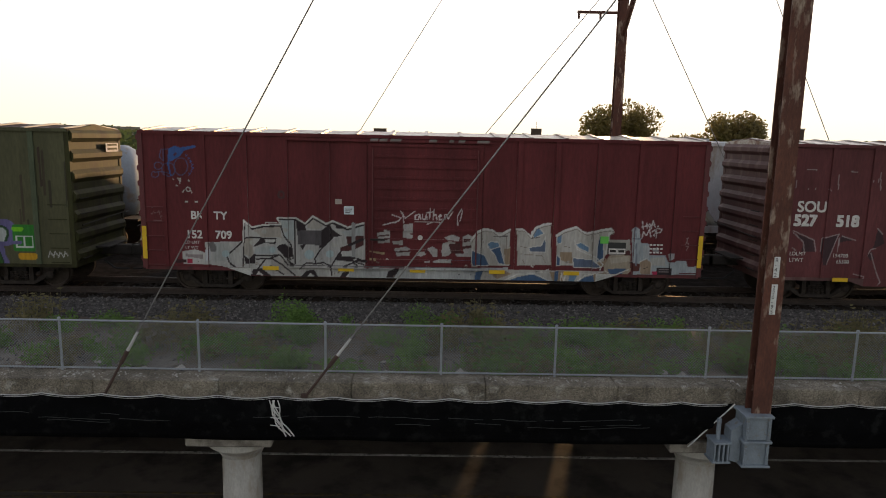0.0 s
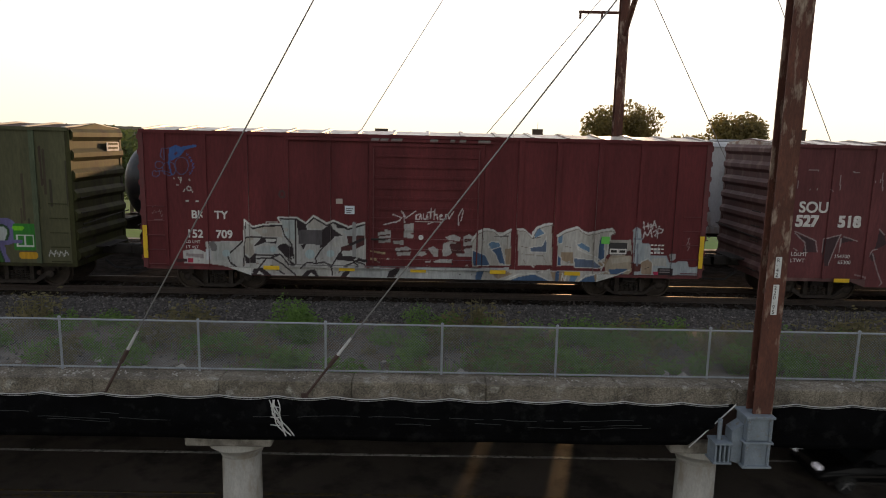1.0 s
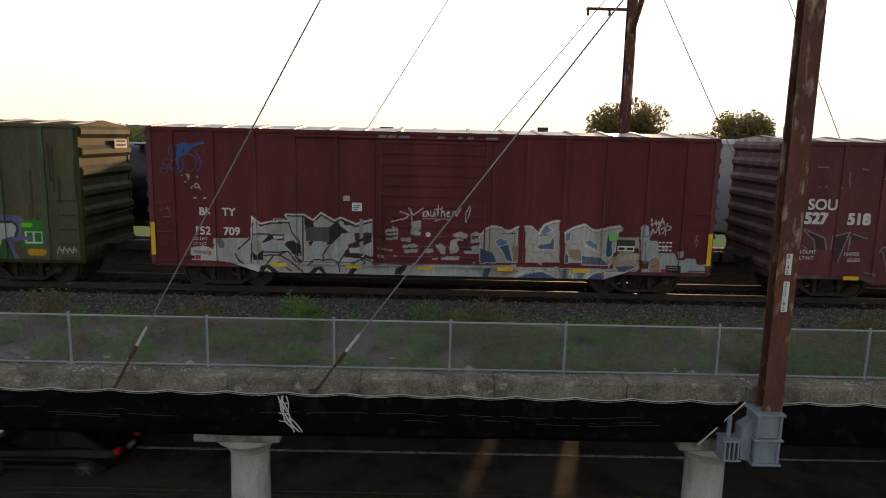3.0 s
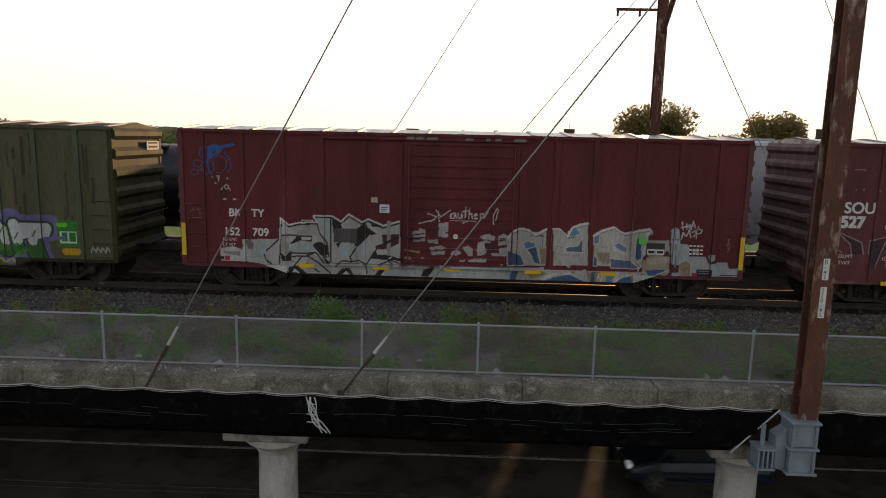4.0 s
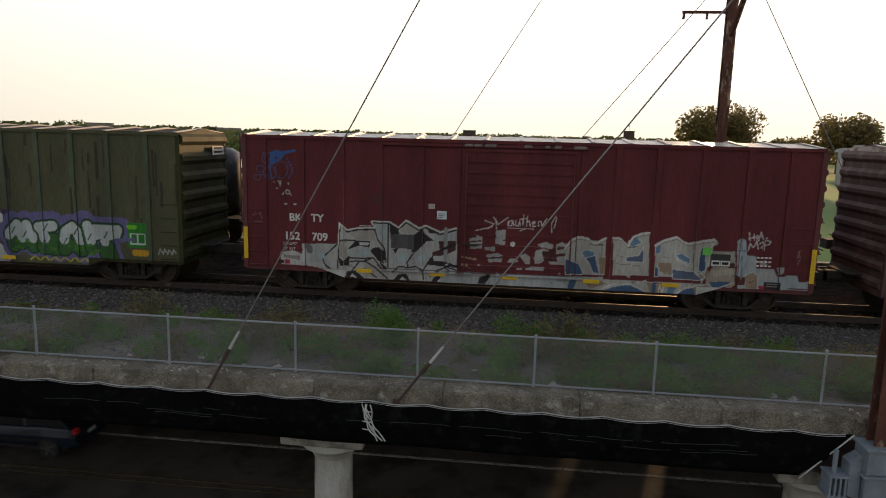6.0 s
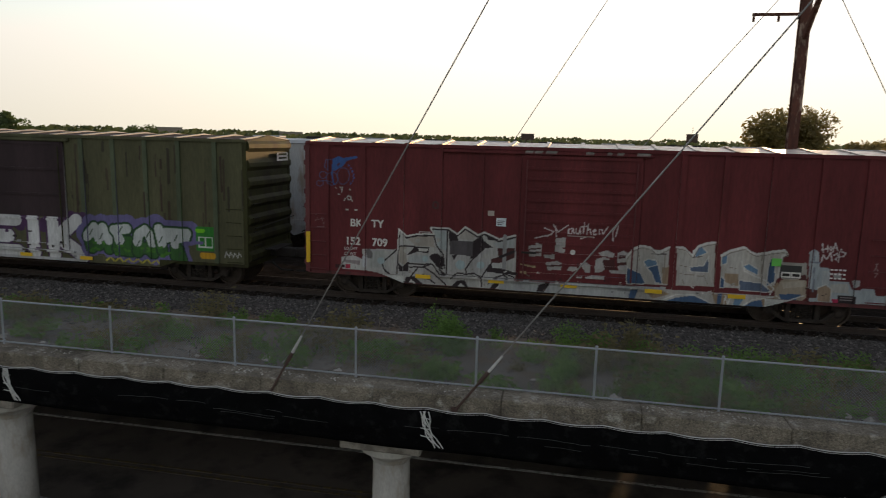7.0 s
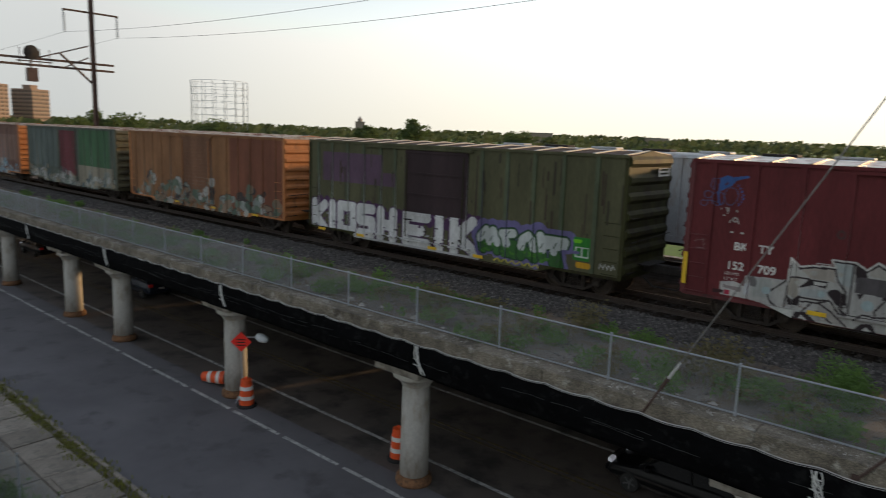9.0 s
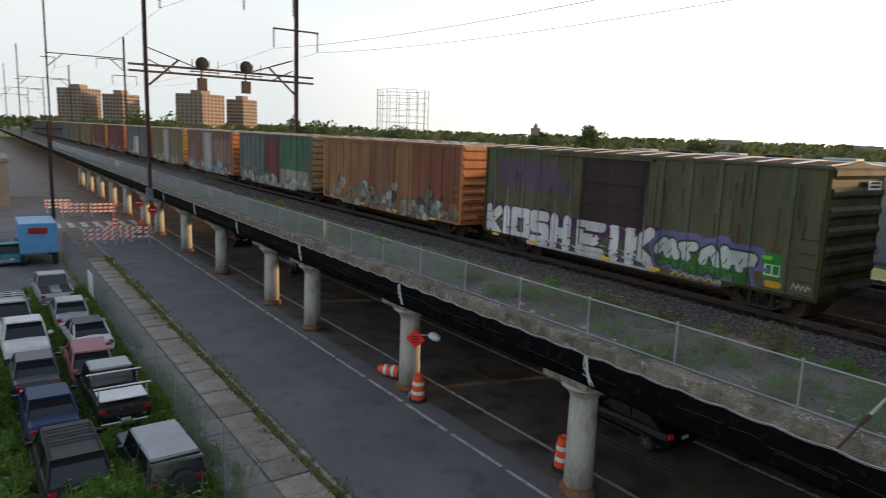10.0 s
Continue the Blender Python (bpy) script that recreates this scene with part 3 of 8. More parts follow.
def pole_foot(x):
    f = thing("pole_bracket", pose(x, -7.3, 0), "grey painted riveted steel bracket clamping the pole to the viaduct", "bracket")
    part("upper_box", boxes((-0.29, 0.3, -0.33, 0.3, 3.92, 4.38), bevel=0.01), GREY_STEEL, f)
    part("lower_box", boxes((-0.27, 0.27, -0.32, 0.3, 3.36, 3.86), bevel=0.01), GREY_STEEL, f)
    for z in (4.38, 3.86, 3.36):
        part("flange", boxes((-0.36, 0.36, -0.4, 0.32, z, z + 0.05), bevel=0.008), GREY_STEEL, f)
    for sx in (-0.27, 0.27):
        part("edge_angle", boxes((sx - 0.035, sx + 0.035, -0.365, -0.325, 3.41, 3.86)), GREY_STEEL, f)
        part("edge_angle", boxes((sx - 0.035, sx + 0.035, -0.375, -0.335, 3.92, 4.38)), GREY_STEEL, f)
    part("side_arm", prism(bmesh.new(), [(-0.3, 4.2), (-0.56, 4.05), (-0.56, 3.42), (-0.3, 3.36)], -0.15, 0.25), GREY_STEEL, f)
    part("post", rod(bmesh.new(), (-0.82, 0.0, 3.7), (-0.82, 0.0, 4.25), 0.055, 10), GREY_STEEL, f)
    for k in range(4):
        part("rib", boxes((-0.98 + 0.11 * k, -0.94 + 0.11 * k, -0.22, 0.25, 3.42, 3.78)), GREY_STEEL, f)
    for z in (3.38, 3.78):
        part("shelf_plate", boxes((-1.02, -0.56, -0.24, 0.25, z, z + 0.04)), GREY_STEEL, f)
    bolt = spin(bmesh.new(), [(0.018, 0), (0.018, -0.012), (0.008, -0.022)], n=6, axis="y")
    b0 = part("rivet", bolt, GREY_STEEL, f)
    b0.location = (-0.27, -0.365, 3.5)
    for sx in (-0.27, 0.27):
        for k in range(12):
            if sx < 0 and k == 0:
                continue
            z = 3.46 + k * 0.075 if k < 6 else 3.98 + (k - 6) * 0.075
            o = new("rivet", b0.data)
            o.parent, o.location = f, (sx, -0.367 if k < 6 else -0.377, z)
    f.scale = (0.72, 0.72, 0.9)
    f.location.x -= 0.08
    f.location.z = 0.44
    return f


GX = [13.9, -52.2, -134.0, -219.0, -303.0, -387.0]
gantry(GX[0])
gantry(GX[1], signals=True, mat=RUST_DARK)
for x in GX[2:]:
    gantry(x, 30, 25.2, 21.3, mat=RUST_DARK)
pole_foot(GX[0])
pole_foot(GX[1])


def wire(name, p, q, sag, r, label, mat=DARK_WIRE, n=14):
    p, q = Vector(p), Vector(q)
    pts = [p.lerp(q, k / n) - Vector((0, 0, sag * 4 * (k / n) * (1 - k / n))) for k in range(n + 1)]
    return tagged(part(name, line(bmesh.new(), pts, r, 5), mat), label, "wire")


for a, b in zip(GX, GX[1:]):
    for y, z in ((3.15, 16.5), (7.25, 16.5), (-6.1, 18.7)):
        wire("overhead_wire", (a + 0.4, y, z), (b + 0.4, y, z), 1.0, 0.012, "thin dark overhead wire between gantries")


def guy(foot, top, name="guy_wire"):
    f, t = Vector(foot), Vector(top)
    d = (t - f).normalized()
    g = thing(name, label="steel guy wire with white sleeve anchored at the parapet", category="guy wire", group="guy wires")
    part("cable", rod(bmesh.new(), f + d * 1.3, t, 0.014, 6), CABLE, g)
    part("sleeve", rod(bmesh.new(), f + d * 1.0, f + d * 1.42, 0.03, 10, 0.022), WHITE_SLEEVE, g, "white insulating sleeve")
    part("turnbuckle", rod(bmesh.new(), f + d * 0.75, f + d * 1.02, 0.04, 8), RUST_DARK, g, "rusty turnbuckle")
    part("anchor_rod", rod(bmesh.new(), f, f + d * 0.8, 0.024, 8), RUST_DARK, g, "rusty anchor rod")
    part("anchor_plate", boxes((f.x - 0.06, f.x + 0.06, f.y - 0.02, f.y + 0.05, f.z - 0.08, f.z + 0.08)), RUST_DARK, g)


for foot, top in (((2.11, -7.0, 4.38), (13.75, -7.3, 25.2)), ((5.74, -7.0, 4.42), (13.75, -7.3, 15.2)), ((2.5, 5.3, 4.6), (14.3, 5.2, 23.5)),
                  ((6.0, 5.3, 4.6), (14.3, 5.2, 14.8)), ((24.3, 5.3, 4.6), (14.4, 5.2, 24.3)), ((20.5, 5.3, 4.6), (14.4, 5.2, 15.6))):
    guy(foot, top)


# ---- freight cars ----
def truck(parent, x, yc):
    t = part("truck", boxes((x - 0.2, x + 0.2, yc - 1.05, yc + 1.05, RT + 0.36, RT + 0.66), bevel=0.03), UNDER, parent)
    for s in (-1, 1):
        bm = bmesh.new()
        a, b = yc + s * 1.02 - 0.07, yc + s * 1.02 + 0.07
        prism(bm, [(x - 1.14, RT + 0.5), (x - 0.95, RT + 0.62), (x - 0.45, RT + 0.68), (x + 0.45, RT + 0.68), (x + 0.95, RT + 0.62), (x + 1.14, RT + 0.5), (x + 1.14, RT + 0.58),
                   (x + 0.92, RT + 0.74), (x + 0.42, RT + 0.8), (x - 0.42, RT + 0.8), (x - 0.92, RT + 0.74), (x - 1.14, RT + 0.58)], a, b)
        prism(bm, [(x - 0.42, RT + 0.12), (x + 0.42, RT + 0.12), (x + 0.46, RT + 0.22), (x - 0.46, RT + 0.22)], a, b)
        for d in (-1, 1):
            prism(bm, [(x + d * 0.42, RT + 0.12), (x + d * 0.58, RT + 0.2), (x + d * 1.0, RT + 0.5), (x + d * 0.86, RT + 0.56), (x + d * 0.46, RT + 0.22)], a, b)
            prism(bm, [(x + d * 0.3, RT + 0.2), (x + d * 0.42, RT + 0.2), (x + d * 0.42, RT + 0.7), (x + d * 0.3, RT + 0.7)], a, b)
            box(bm, x + d * 0.86 - 0.17, x + d * 0.86 + 0.17, a, b, RT + 0.5, RT + 0.62)
        part("side_frame", bm, TRUCK_STEEL, t)
        for d in (-1, 1):
            part("bearing_cap", spin(bmesh.new(), [(0.13, -0.07), (0.13, 0.05), (0.07, 0.08)] if s > 0 else [(0.07, -0.08), (0.13, -0.05), (0.13, 0.07)], (x + d * 0.86, yc + s * 1.05, RT + 0.42), 12, "y"), TRUCK_STEEL, t)
        for k in (-0.2, -0.07, 0.07, 0.2):
            bm = bmesh.new()
            for z in range(5):
                spin(bm, [(0.035, RT + 0.22 + z * 0.055), (0.062, RT + 0.235 + z * 0.055), (0.062, RT + 0.25 + z * 0.055), (0.035, RT + 0.265 + z * 0.055)], (x + k, yc + s * 1.05, 0), 8)
            part("spring", bm, TRUCK_STEEL, t)
    for wx in (-0.86, 0.86):
        for s in (-1, 1):
            part("wheel", spin(bmesh.new(), [(0.1, -0.05), (0.12, -0.02), (0.36, 0.0), (0.37, -0.05), (0.42, -0.05), (0.42, 0.09), (0.45, 0.1), (0.45, 0.13), (0.1, 0.1)] if s < 0 else
                               [(0.1, -0.1), (0.45, -0.13), (0.45, -0.1), (0.42, -0.09), (0.42, 0.05), (0.37, 0.05), (0.36, 0.0), (0.12, 0.02), (0.1, 0.05)], (x + wx, yc + s * 0.75, RT + 0.42), 24, "y"), WHEEL_STEEL, t)


def paint_layer(base, strokes, seed, edge=0.0):
    """A paint function of (x, z) arrays: base colour, then capsules (x0, z0, x1, z1, radius, colour), each laid over the last."""
    def f(x, z):
        c = np.empty((len(x), 3))
        c[:] = base
        for item in strokes:
            if item[0] == "poly":
                pts, col = item[1], item[2]
                inside = np.zeros(len(x), bool)
                for (ax, az), (bx, bz) in zip(pts, pts[1:] + pts[:1]):
                    if az != bz:
                        inside ^= ((az > z) != (bz > z)) & (x < (bx - ax) * (z - az) / (bz - az) + ax)
                c[inside] = col
                continue
            x0, z0, x1, z1, r, col = item
            d = np.array([x1 - x0, z1 - z0])
            l2 = max(1e-9, float(d @ d))
            t = np.clip(((x - x0) * d[0] + (z - z0) * d[1]) / l2, 0, 1)
            hit = np.hypot(x - x0 - t * d[0], z - z0 - t * d[1]) < r
            c[hit] = col
        return c
    return f


def painted_grid(name, x0, x1, z0, z1, y, paint, mat, parent, step=0.028, thick=0.03, cells=None):
    """A panel facing -y, a fine sheet whose vertices carry the sprayed paint, with side faces."""
    nx, nz = max(1, int((x1 - x0) / step)), max(1, int((z1 - z0) / step))
    X = np.linspace(x0, x1, nx + 1)
    Z = np.linspace(z0, z1, nz + 1)
    gx, gz = np.meshgrid(X, Z, indexing="ij")
    vs = np.stack([gx.ravel(), np.full(gx.size, y), gz.ravel()], 1)
    a = (np.arange(nx)[:, None] * (nz + 1) + np.arange(nz)[None, :]).ravel()
    fs = np.stack([a, a + nz + 1, a + nz + 2, a + 1], 1)
    cols = paint(vs[:, 0], vs[:, 2])
    n0 = len(vs)
    extra = np.array([[x0, y, z0], [x1, y, z0], [x1, y, z1], [x0, y, z1], [x0, y + thick, z0], [x1, y + thick, z0], [x1, y + thick, z1], [x0, y + thick, z1]])
    side = np.array([[0, 4, 5, 1], [1, 5, 6, 2], [2, 6, 7, 3], [3, 7, 4, 0]]) + n0
    vs = np.vstack([vs, extra])
    cols = np.vstack([cols, paint(extra[:, 0], extra[:, 2])])
    fs = np.vstack([fs, side])
    me = bpy.data.meshes.new(name)
    me.from_pydata(vs.tolist(), [], fs.tolist())
    at = me.color_attributes.new("paint", "FLOAT_COLOR", "POINT")
    at.data.foreach_set("color", np.hstack([cols, np.ones((len(cols), 1))]).astype(np.float32).ravel())
    me.materials.append(mat)
    ob = new(name, me)
    ob.parent = parent
    return ob


CAR_PAINT = material("weathered_car_paint", (1, 1, 1), 0.68, var=0.34, scale=1.1, fine=16, bump=0.08, streak=0.22, spec=0.22, attr="paint")


def body_mat(name, col, stain, amount=0.2):
    return material(name, col, 0.65, var=0.25, scale=1.1, fine=22, bump=0.1, stain=stain, stain_amount=amount, streak=0.3)


def stencil_text(body, x, z, size, parent, y=-0.012, name="stencil", mat=STENCIL, label="", bold=0.0):
    cu = bpy.data.curves.new(name, "FONT")
    cu.body, cu.size, cu.extrude, cu.offset = body, size, 0.001, 0.0
    cu.align_x = "LEFT"
    tmp = new(name, cu)
    me = bpy.data.meshes.new_from_object(tmp.evaluated_get(bpy.context.evaluated_depsgraph_get()))
    bpy.data.objects.remove(tmp)
    if bold:
        bm = bmesh.new()
        for k, (ox, oy) in enumerate(((-1, -1), (-1, 1), (1, -1), (1, 1), (0, 0))):
            step = me.copy()
            step.transform(pose(ox * bold, oy * bold, 0.0006 * k))
            bm.from_mesh(step)
            bpy.data.meshes.remove(step)
        bm.to_mesh(me)
        bm.free()
    me.transform(pose(x, y, z, 90, 0, 0))
    me.materials.clear()
    me.materials.append(mat)
    ob = new(name, me)
    ob.parent = parent
    if label:
        tagged(ob, label)
    return ob


def boxcar(x0, length, label, base, paint, mat, roof_mat, end_mat, post_paint=None, gable=None, gusset=None, door=(6.2, 9.4), posts=None, door_paint=None, eave=4.33, ribs=16, detail=True, end_ribs=9, sill_drop=True, step=0.028, rib_mat=None, door_ribs=12):
    """A boxcar: local x from its own left end, y from its near side, z over the rail."""
    car = thing("boxcar", pose(x0, 0, RT + LIFT), label, "boxcar", "boxcars of the standing train")
    L, W = length, 3.04
    lo, hi = 0.65, eave
    # side sheet below and above, door gap stays shut by the door
    d0, d1 = door
    painted_grid("side_panel", 0.0, d0, lo, hi, 0.0, paint, mat, car, step)
    painted_grid("side_panel", d1, L, lo, hi, 0.0, paint, mat, car, step)
    dp = door_paint or paint
    dr = painted_grid("door", d0 + 0.02, d1 - 0.02, lo + 0.12, hi - 0.16, -0.05, dp, mat, car, step, 0.05)
    for k in range(door_ribs):
        z = lo + 0.25 + k * (hi - lo - 0.5) / (door_ribs - 1)
        painted_grid("door_rib", d0 + 0.1, d1 - 0.1, z, z + 0.07, -0.085, dp, mat, dr, step, 0.035)
    painted_grid("door_track", d0 - 2.2, d1 + 0.2, lo + 0.04, lo + 0.1, -0.1, paint, mat, car, step * 2, 0.1)
    painted_grid("door_header", d0 - 2.2, d1 + 0.2, hi - 0.13, hi - 0.05, -0.1, paint, mat, car, step * 2, 0.1)
    if detail:
        for x in (d0 + 0.16, d1 - 0.16):
            part("locking_rod", rod(bmesh.new(), (x, -0.11, lo + 0.2), (x, -0.11, hi - 0.3), 0.02, 6), end_mat, dr)
        part("door_handle", boxes((d0 + 0.1, d0 + 0.5, -0.14, -0.1, lo + 0.85, lo + 0.9)), UNDER, dr)
    painted_grid("door_frame", d0, d1, hi - 0.17, hi, -0.004, paint, mat, car, step * 2)
    painted_grid("door_frame", d0, d1, lo, lo + 0.13, -0.004, paint, mat, car, step)
    # posts
    for px in posts:
        painted_grid("side_post", px - 0.07, px + 0.07, lo, hi - 0.02, -0.045, post_paint or paint, mat, car, step, 0.046)
    # side sill with its deeper middle
    if sill_drop:
        painted_grid("side_sill", 2.95, L - 2.95, 0.42, lo, -0.02, paint, mat, car, step, 0.04)
        for a, b in ((2.3, 2.95), (L - 2.3, L - 2.95)):
            part("sill_gusset", prism(bmesh.new(), [(a, lo - 0.01), (b, 0.42), (b, lo - 0.01)], -0.02, 0.02), gusset or end_mat, car)
    # core, ends, roof
    part("core", boxes((0.02, L - 0.02, 0.03, W - 0.01, lo - 0.1, hi - 0.03)), end_mat, car)
    for side in (0, 1):
        xa = 0.0 if side == 0 else L
        s = -1 if side == 0 else 1
        bm = bmesh.new()
        prism(bm, [(0, lo), (W, lo), (W, hi), (W / 2, hi + 0.2), (0, hi)], xa - s * 0.03, xa + s * 0.012, "x")
        end = part("end_panel", bm, end_mat, car)
        for k in range(end_ribs):
            z = lo + 0.22 + k * (hi - lo - 0.35) / (end_ribs - 1)
            bm = bmesh.new()
            h = 0.34 * (hi - lo) / end_ribs
            prism(bm, [(xa + s * 0.012, z - h), (xa + s * 0.1, z - h * 0.35), (xa + s * 0.1, z + h * 0.35), (xa + s * 0.012, z + h)], 0.04, W - 0.04)
            part("end_rib", bm, gable if gable and z > hi - 1.0 else end_mat, end)
        for yy in (0.0, W - 0.1):
            part("corner_post", boxes((xa - 0.1 if side else xa - 0.03, xa + 0.03 if side else xa + 0.1, yy - 0.03, yy + 0.1, lo - 0.05, hi + 0.02)), end_mat, car)
        for k in range(5):
            z = 0.72 + k * 0.4
            part("ladder_rung", rod(bmesh.new(), (xa - s * 0.12, -0.1, z), (xa - s * 0.62, -0.1, z), 0.014, 5), end_mat, car)
        if gable:
            bm = bmesh.new()
            prism(bm, [(0.0, hi - 0.12), (W, hi - 0.12), (W, hi), (W / 2, hi + 0.195), (0, hi)], xa + s * 0.012, xa + s * 0.03, "x")
            part("gable", bm, gable, car)
        bm = bmesh.new()
        for k in range(5):
            z = 0.8 + k * 0.42
            rod(bm, (xa + s * 0.16, 0.12, z), (xa + s * 0.16, 0.62, z), 0.016, 5)
        rod(bm, (xa + s * 0.2, 0.1, 1.75), (xa + s * 0.2, W - 0.1, 1.85), 0.018, 5)
        box(bm, min(xa + s * 0.12, xa + s * 0.5), max(xa + s * 0.12, xa + s * 0.5), 0.9, W - 0.9, 0.98, 1.02)
        part("end_ladder", bm, UNDER, car)
        part("coupler", boxes((min(xa, xa + s * 0.95), max(xa, xa + s * 0.95), W / 2 - 0.16, W / 2 + 0.16, 0.72, 1.0), bevel=0.03), UNDER, car)
        bm = line(bmesh.new(), [(xa + s * 0.3, W / 2 - 0.5, 0.6), (xa + s * 0.55, W / 2 - 0.4, 0.35), (xa + s * 0.9, W / 2 - 0.2, 0.3)], 0.03, 6)
        part("air_hose", bm, RUBBER, car)
        truck_x = 1.88 if side == 0 else L - 1.88
        truck_local(car, truck_x, W / 2)
    bm = bmesh.new()
    prism(bm, [(-0.04, hi), (W + 0.04, hi), (W + 0.04, hi + 0.05), (W / 2, hi + 0.16), (-0.04, hi + 0.05)], -0.02, L + 0.02, "x")
    roof = part("roof", bm, roof_mat, car)
    for k in range(ribs + 1):
        x = 0.1 + k * (L - 0.2) / ribs
        bm = bmesh.new()
        prism(bm, [(-0.05, hi + 0.02), (W / 2, hi + 0.15), (W + 0.05, hi + 0.02), (W + 0.05, hi + 0.08), (W / 2, hi + 0.205), (-0.05, hi + 0.08)], x - 0.05, x + 0.05, "x")
        part("roof_rib", bm, rib_mat or roof_mat, roof)
    painted_grid("eave", 0, L, hi - 0.03, hi + 0.06, -0.055, paint, mat, car, step * 2, 0.05)
    part("centre_sill", boxes((0.3, L - 0.3, W / 2 - 0.25, W / 2 + 0.25, 0.5, 0.8), (3.6, L - 3.6, 0.3, W - 0.3, 0.42, 0.6)), UNDER, car)
    return car


def truck_local(car, x, yc):
    global RT
    keep = RT
    RT = -LIFT
    truck(car, x, yc)
    RT = keep


RED = (0.13, 0.026, 0.029)
WHITE_P, GREY_P, BLUE_P, TAN_P, DARK_P, PALEBLUE = (0.5, 0.5, 0.47), (0.33, 0.33, 0.31), (0.06, 0.11, 0.2), (0.33, 0.25, 0.17), (0.035, 0.025, 0.028), (0.35, 0.42, 0.43)


def outlined(strokes, col, line_col, r, edge=0.035, halo=None, halo_w=0.07):
    out = []
    if halo:
        out += [(a, b, c, d, r + edge + halo_w, halo) for a, b, c, d in strokes]
    out += [(a, b, c, d, r + edge, line_col) for a, b, c, d in strokes]
    out += [(a, b, c, d, r, col) for a, b, c, d in strokes]
    return out


def red_graffiti():
    """Two sprayed words over a pale foot, tags and remnants, as overlaid shapes (x along the car, z over its base)."""
    s = []

    def fill(pts, col):
        s.append(("poly", pts, col))

    def trail(pts, r, col):
        s.extend((*a, *b, r, col) for a, b in zip(pts, pts[1:]))

    # pale field of the first word
    fill([(1.06, 1.08), (1.42, 1.14), (1.73, 1.05), (1.71, 1.35), (2.76, 1.39), (2.79, 1.97), (3.01, 1.77), (3.37, 1.84), (3.81, 1.87), (3.73, 2.05), (4.23, 2.05), (4.47, 1.9), (4.7, 2.11), (5.06, 1.91), (5.24, 1.99), (5.66, 1.82), (6.11, 1.96), (6.11, 0.43), (2.65, 0.42), (2.19, 0.67), (1.73, 0.73), (1.08, 0.73)], (0.43, 0.42, 0.4))
    fill([(5.69, 1.84), (6.13, 1.94), (6.15, 0.76), (5.69, 0.75)], (0.43, 0.42, 0.4))
    fill([(3.05, 1.71), (3.37, 1.82), (3.79, 1.83), (3.83, 1.51), (3.26, 1.53)], (0.38, 0.34, 0.3))
    fill([(3.79, 2.01), (4.2, 2.02), (4.17, 1.42), (3.94, 1.52)], (0.4, 0.44, 0.44))
    fill([(2.79, 1.49), (3.02, 1.55), (3.03, 0.91), (2.8, 1.04)], (0.34, 0.31, 0.27))
    fill([(4.57, 2.0), (4.7, 2.07), (5.01, 1.88), (4.83, 1.77), (4.54, 1.79)], (0.41, 0.385, 0.35))
    fill([(4.82, 1.24), (5.35, 1.55), (5.45, 0.85), (4.87, 0.82)], (0.38, 0.37, 0.36))
    fill([(5.5, 1.71), (6.08, 1.88), (6.08, 1.56), (5.61, 1.55)], (0.4, 0.42, 0.42))
    fill([(3.51, 1.03), (3.98, 0.88), (4.08, 0.48), (3.55, 0.47)], (0.36, 0.34, 0.32))
    fill([(1.9, 1.32), (2.37, 1.35), (2.4, 0.85), (1.91, 0.81)], (0.37, 0.38, 0.36))
    # its black cuts and shadows
    fill([(3.02, 1.23), (3.26, 1.5), (3.68, 1.5), (3.65, 1.32), (3.36, 1.36)], DARK_P)
    fill([(3.77, 1.31), (3.94, 1.35), (4.12, 1.18), (4.09, 0.87), (3.89, 0.98), (3.68, 1.22)], DARK_P)
    fill([(4.23, 1.99), (4.47, 1.89), (4.52, 1.72), (4.25, 1.71)], DARK_P)
    fill([(4.93, 1.74), (5.16, 1.91), (5.24, 1.77), (5.51, 1.58), (5.25, 1.57), (5.06, 1.37), (4.86, 1.21), (4.91, 1.54)], DARK_P)
    fill([(4.33, 1.31), (4.49, 1.34), (4.4, 1.17)], DARK_P)
    fill([(5.28, 1.97), (5.66, 1.81), (5.35, 1.79)], DARK_P)
    fill([(2.75, 1.06), (2.82, 0.77), (3.07, 0.77), (3.1, 1.09), (2.9, 0.9)], DARK_P)
    fill([(3.93, 0.96), (4.21, 0.72), (4.08, 0.71)], DARK_P)
    fill([(5.32, 0.92), (5.46, 1.17), (6.04, 0.91), (5.56, 0.88)], DARK_P)
    fill([(2.93, 0.44), (3.03, 0.61), (3.24, 0.65), (3.52, 0.44)], DARK_P)
    fill([(4.35, 0.42), (4.5, 0.59), (4.72, 0.63), (4.84, 0.42)], DARK_P)
    fill([(5.42, 0.42), (5.55, 0.58), (5.78, 0.59), (5.93, 0.43)], DARK_P)
    fill([(2.38, 0.79), (2.5, 0.69), (2.61, 0.57), (2.35, 0.74)], DARK_P)
    fill([(5.62, 1.58), (6.11, 1.61), (6.11, 1.35), (5.79, 1.19), (5.47, 1.14), (5.45, 1.26), (5.66, 1.34)], (0.085, 0.03, 0.03))
    fill([(3.09, 0.45), (3.17, 0.55), (3.31, 0.44)], (0.56, 0.55, 0.52))
    fill([(4.52, 0.42), (4.62, 0.53), (4.74, 0.43)], (0.56, 0.55, 0.52))
    fill([(5.61, 0.43), (5.69, 0.52), (5.81, 0.43)], (0.56, 0.55, 0.52))
    fill([(3.36, 1.45), (3.63, 1.47), (3.66, 1.39), (3.38, 1.37)], (0.56, 0.55, 0.52))
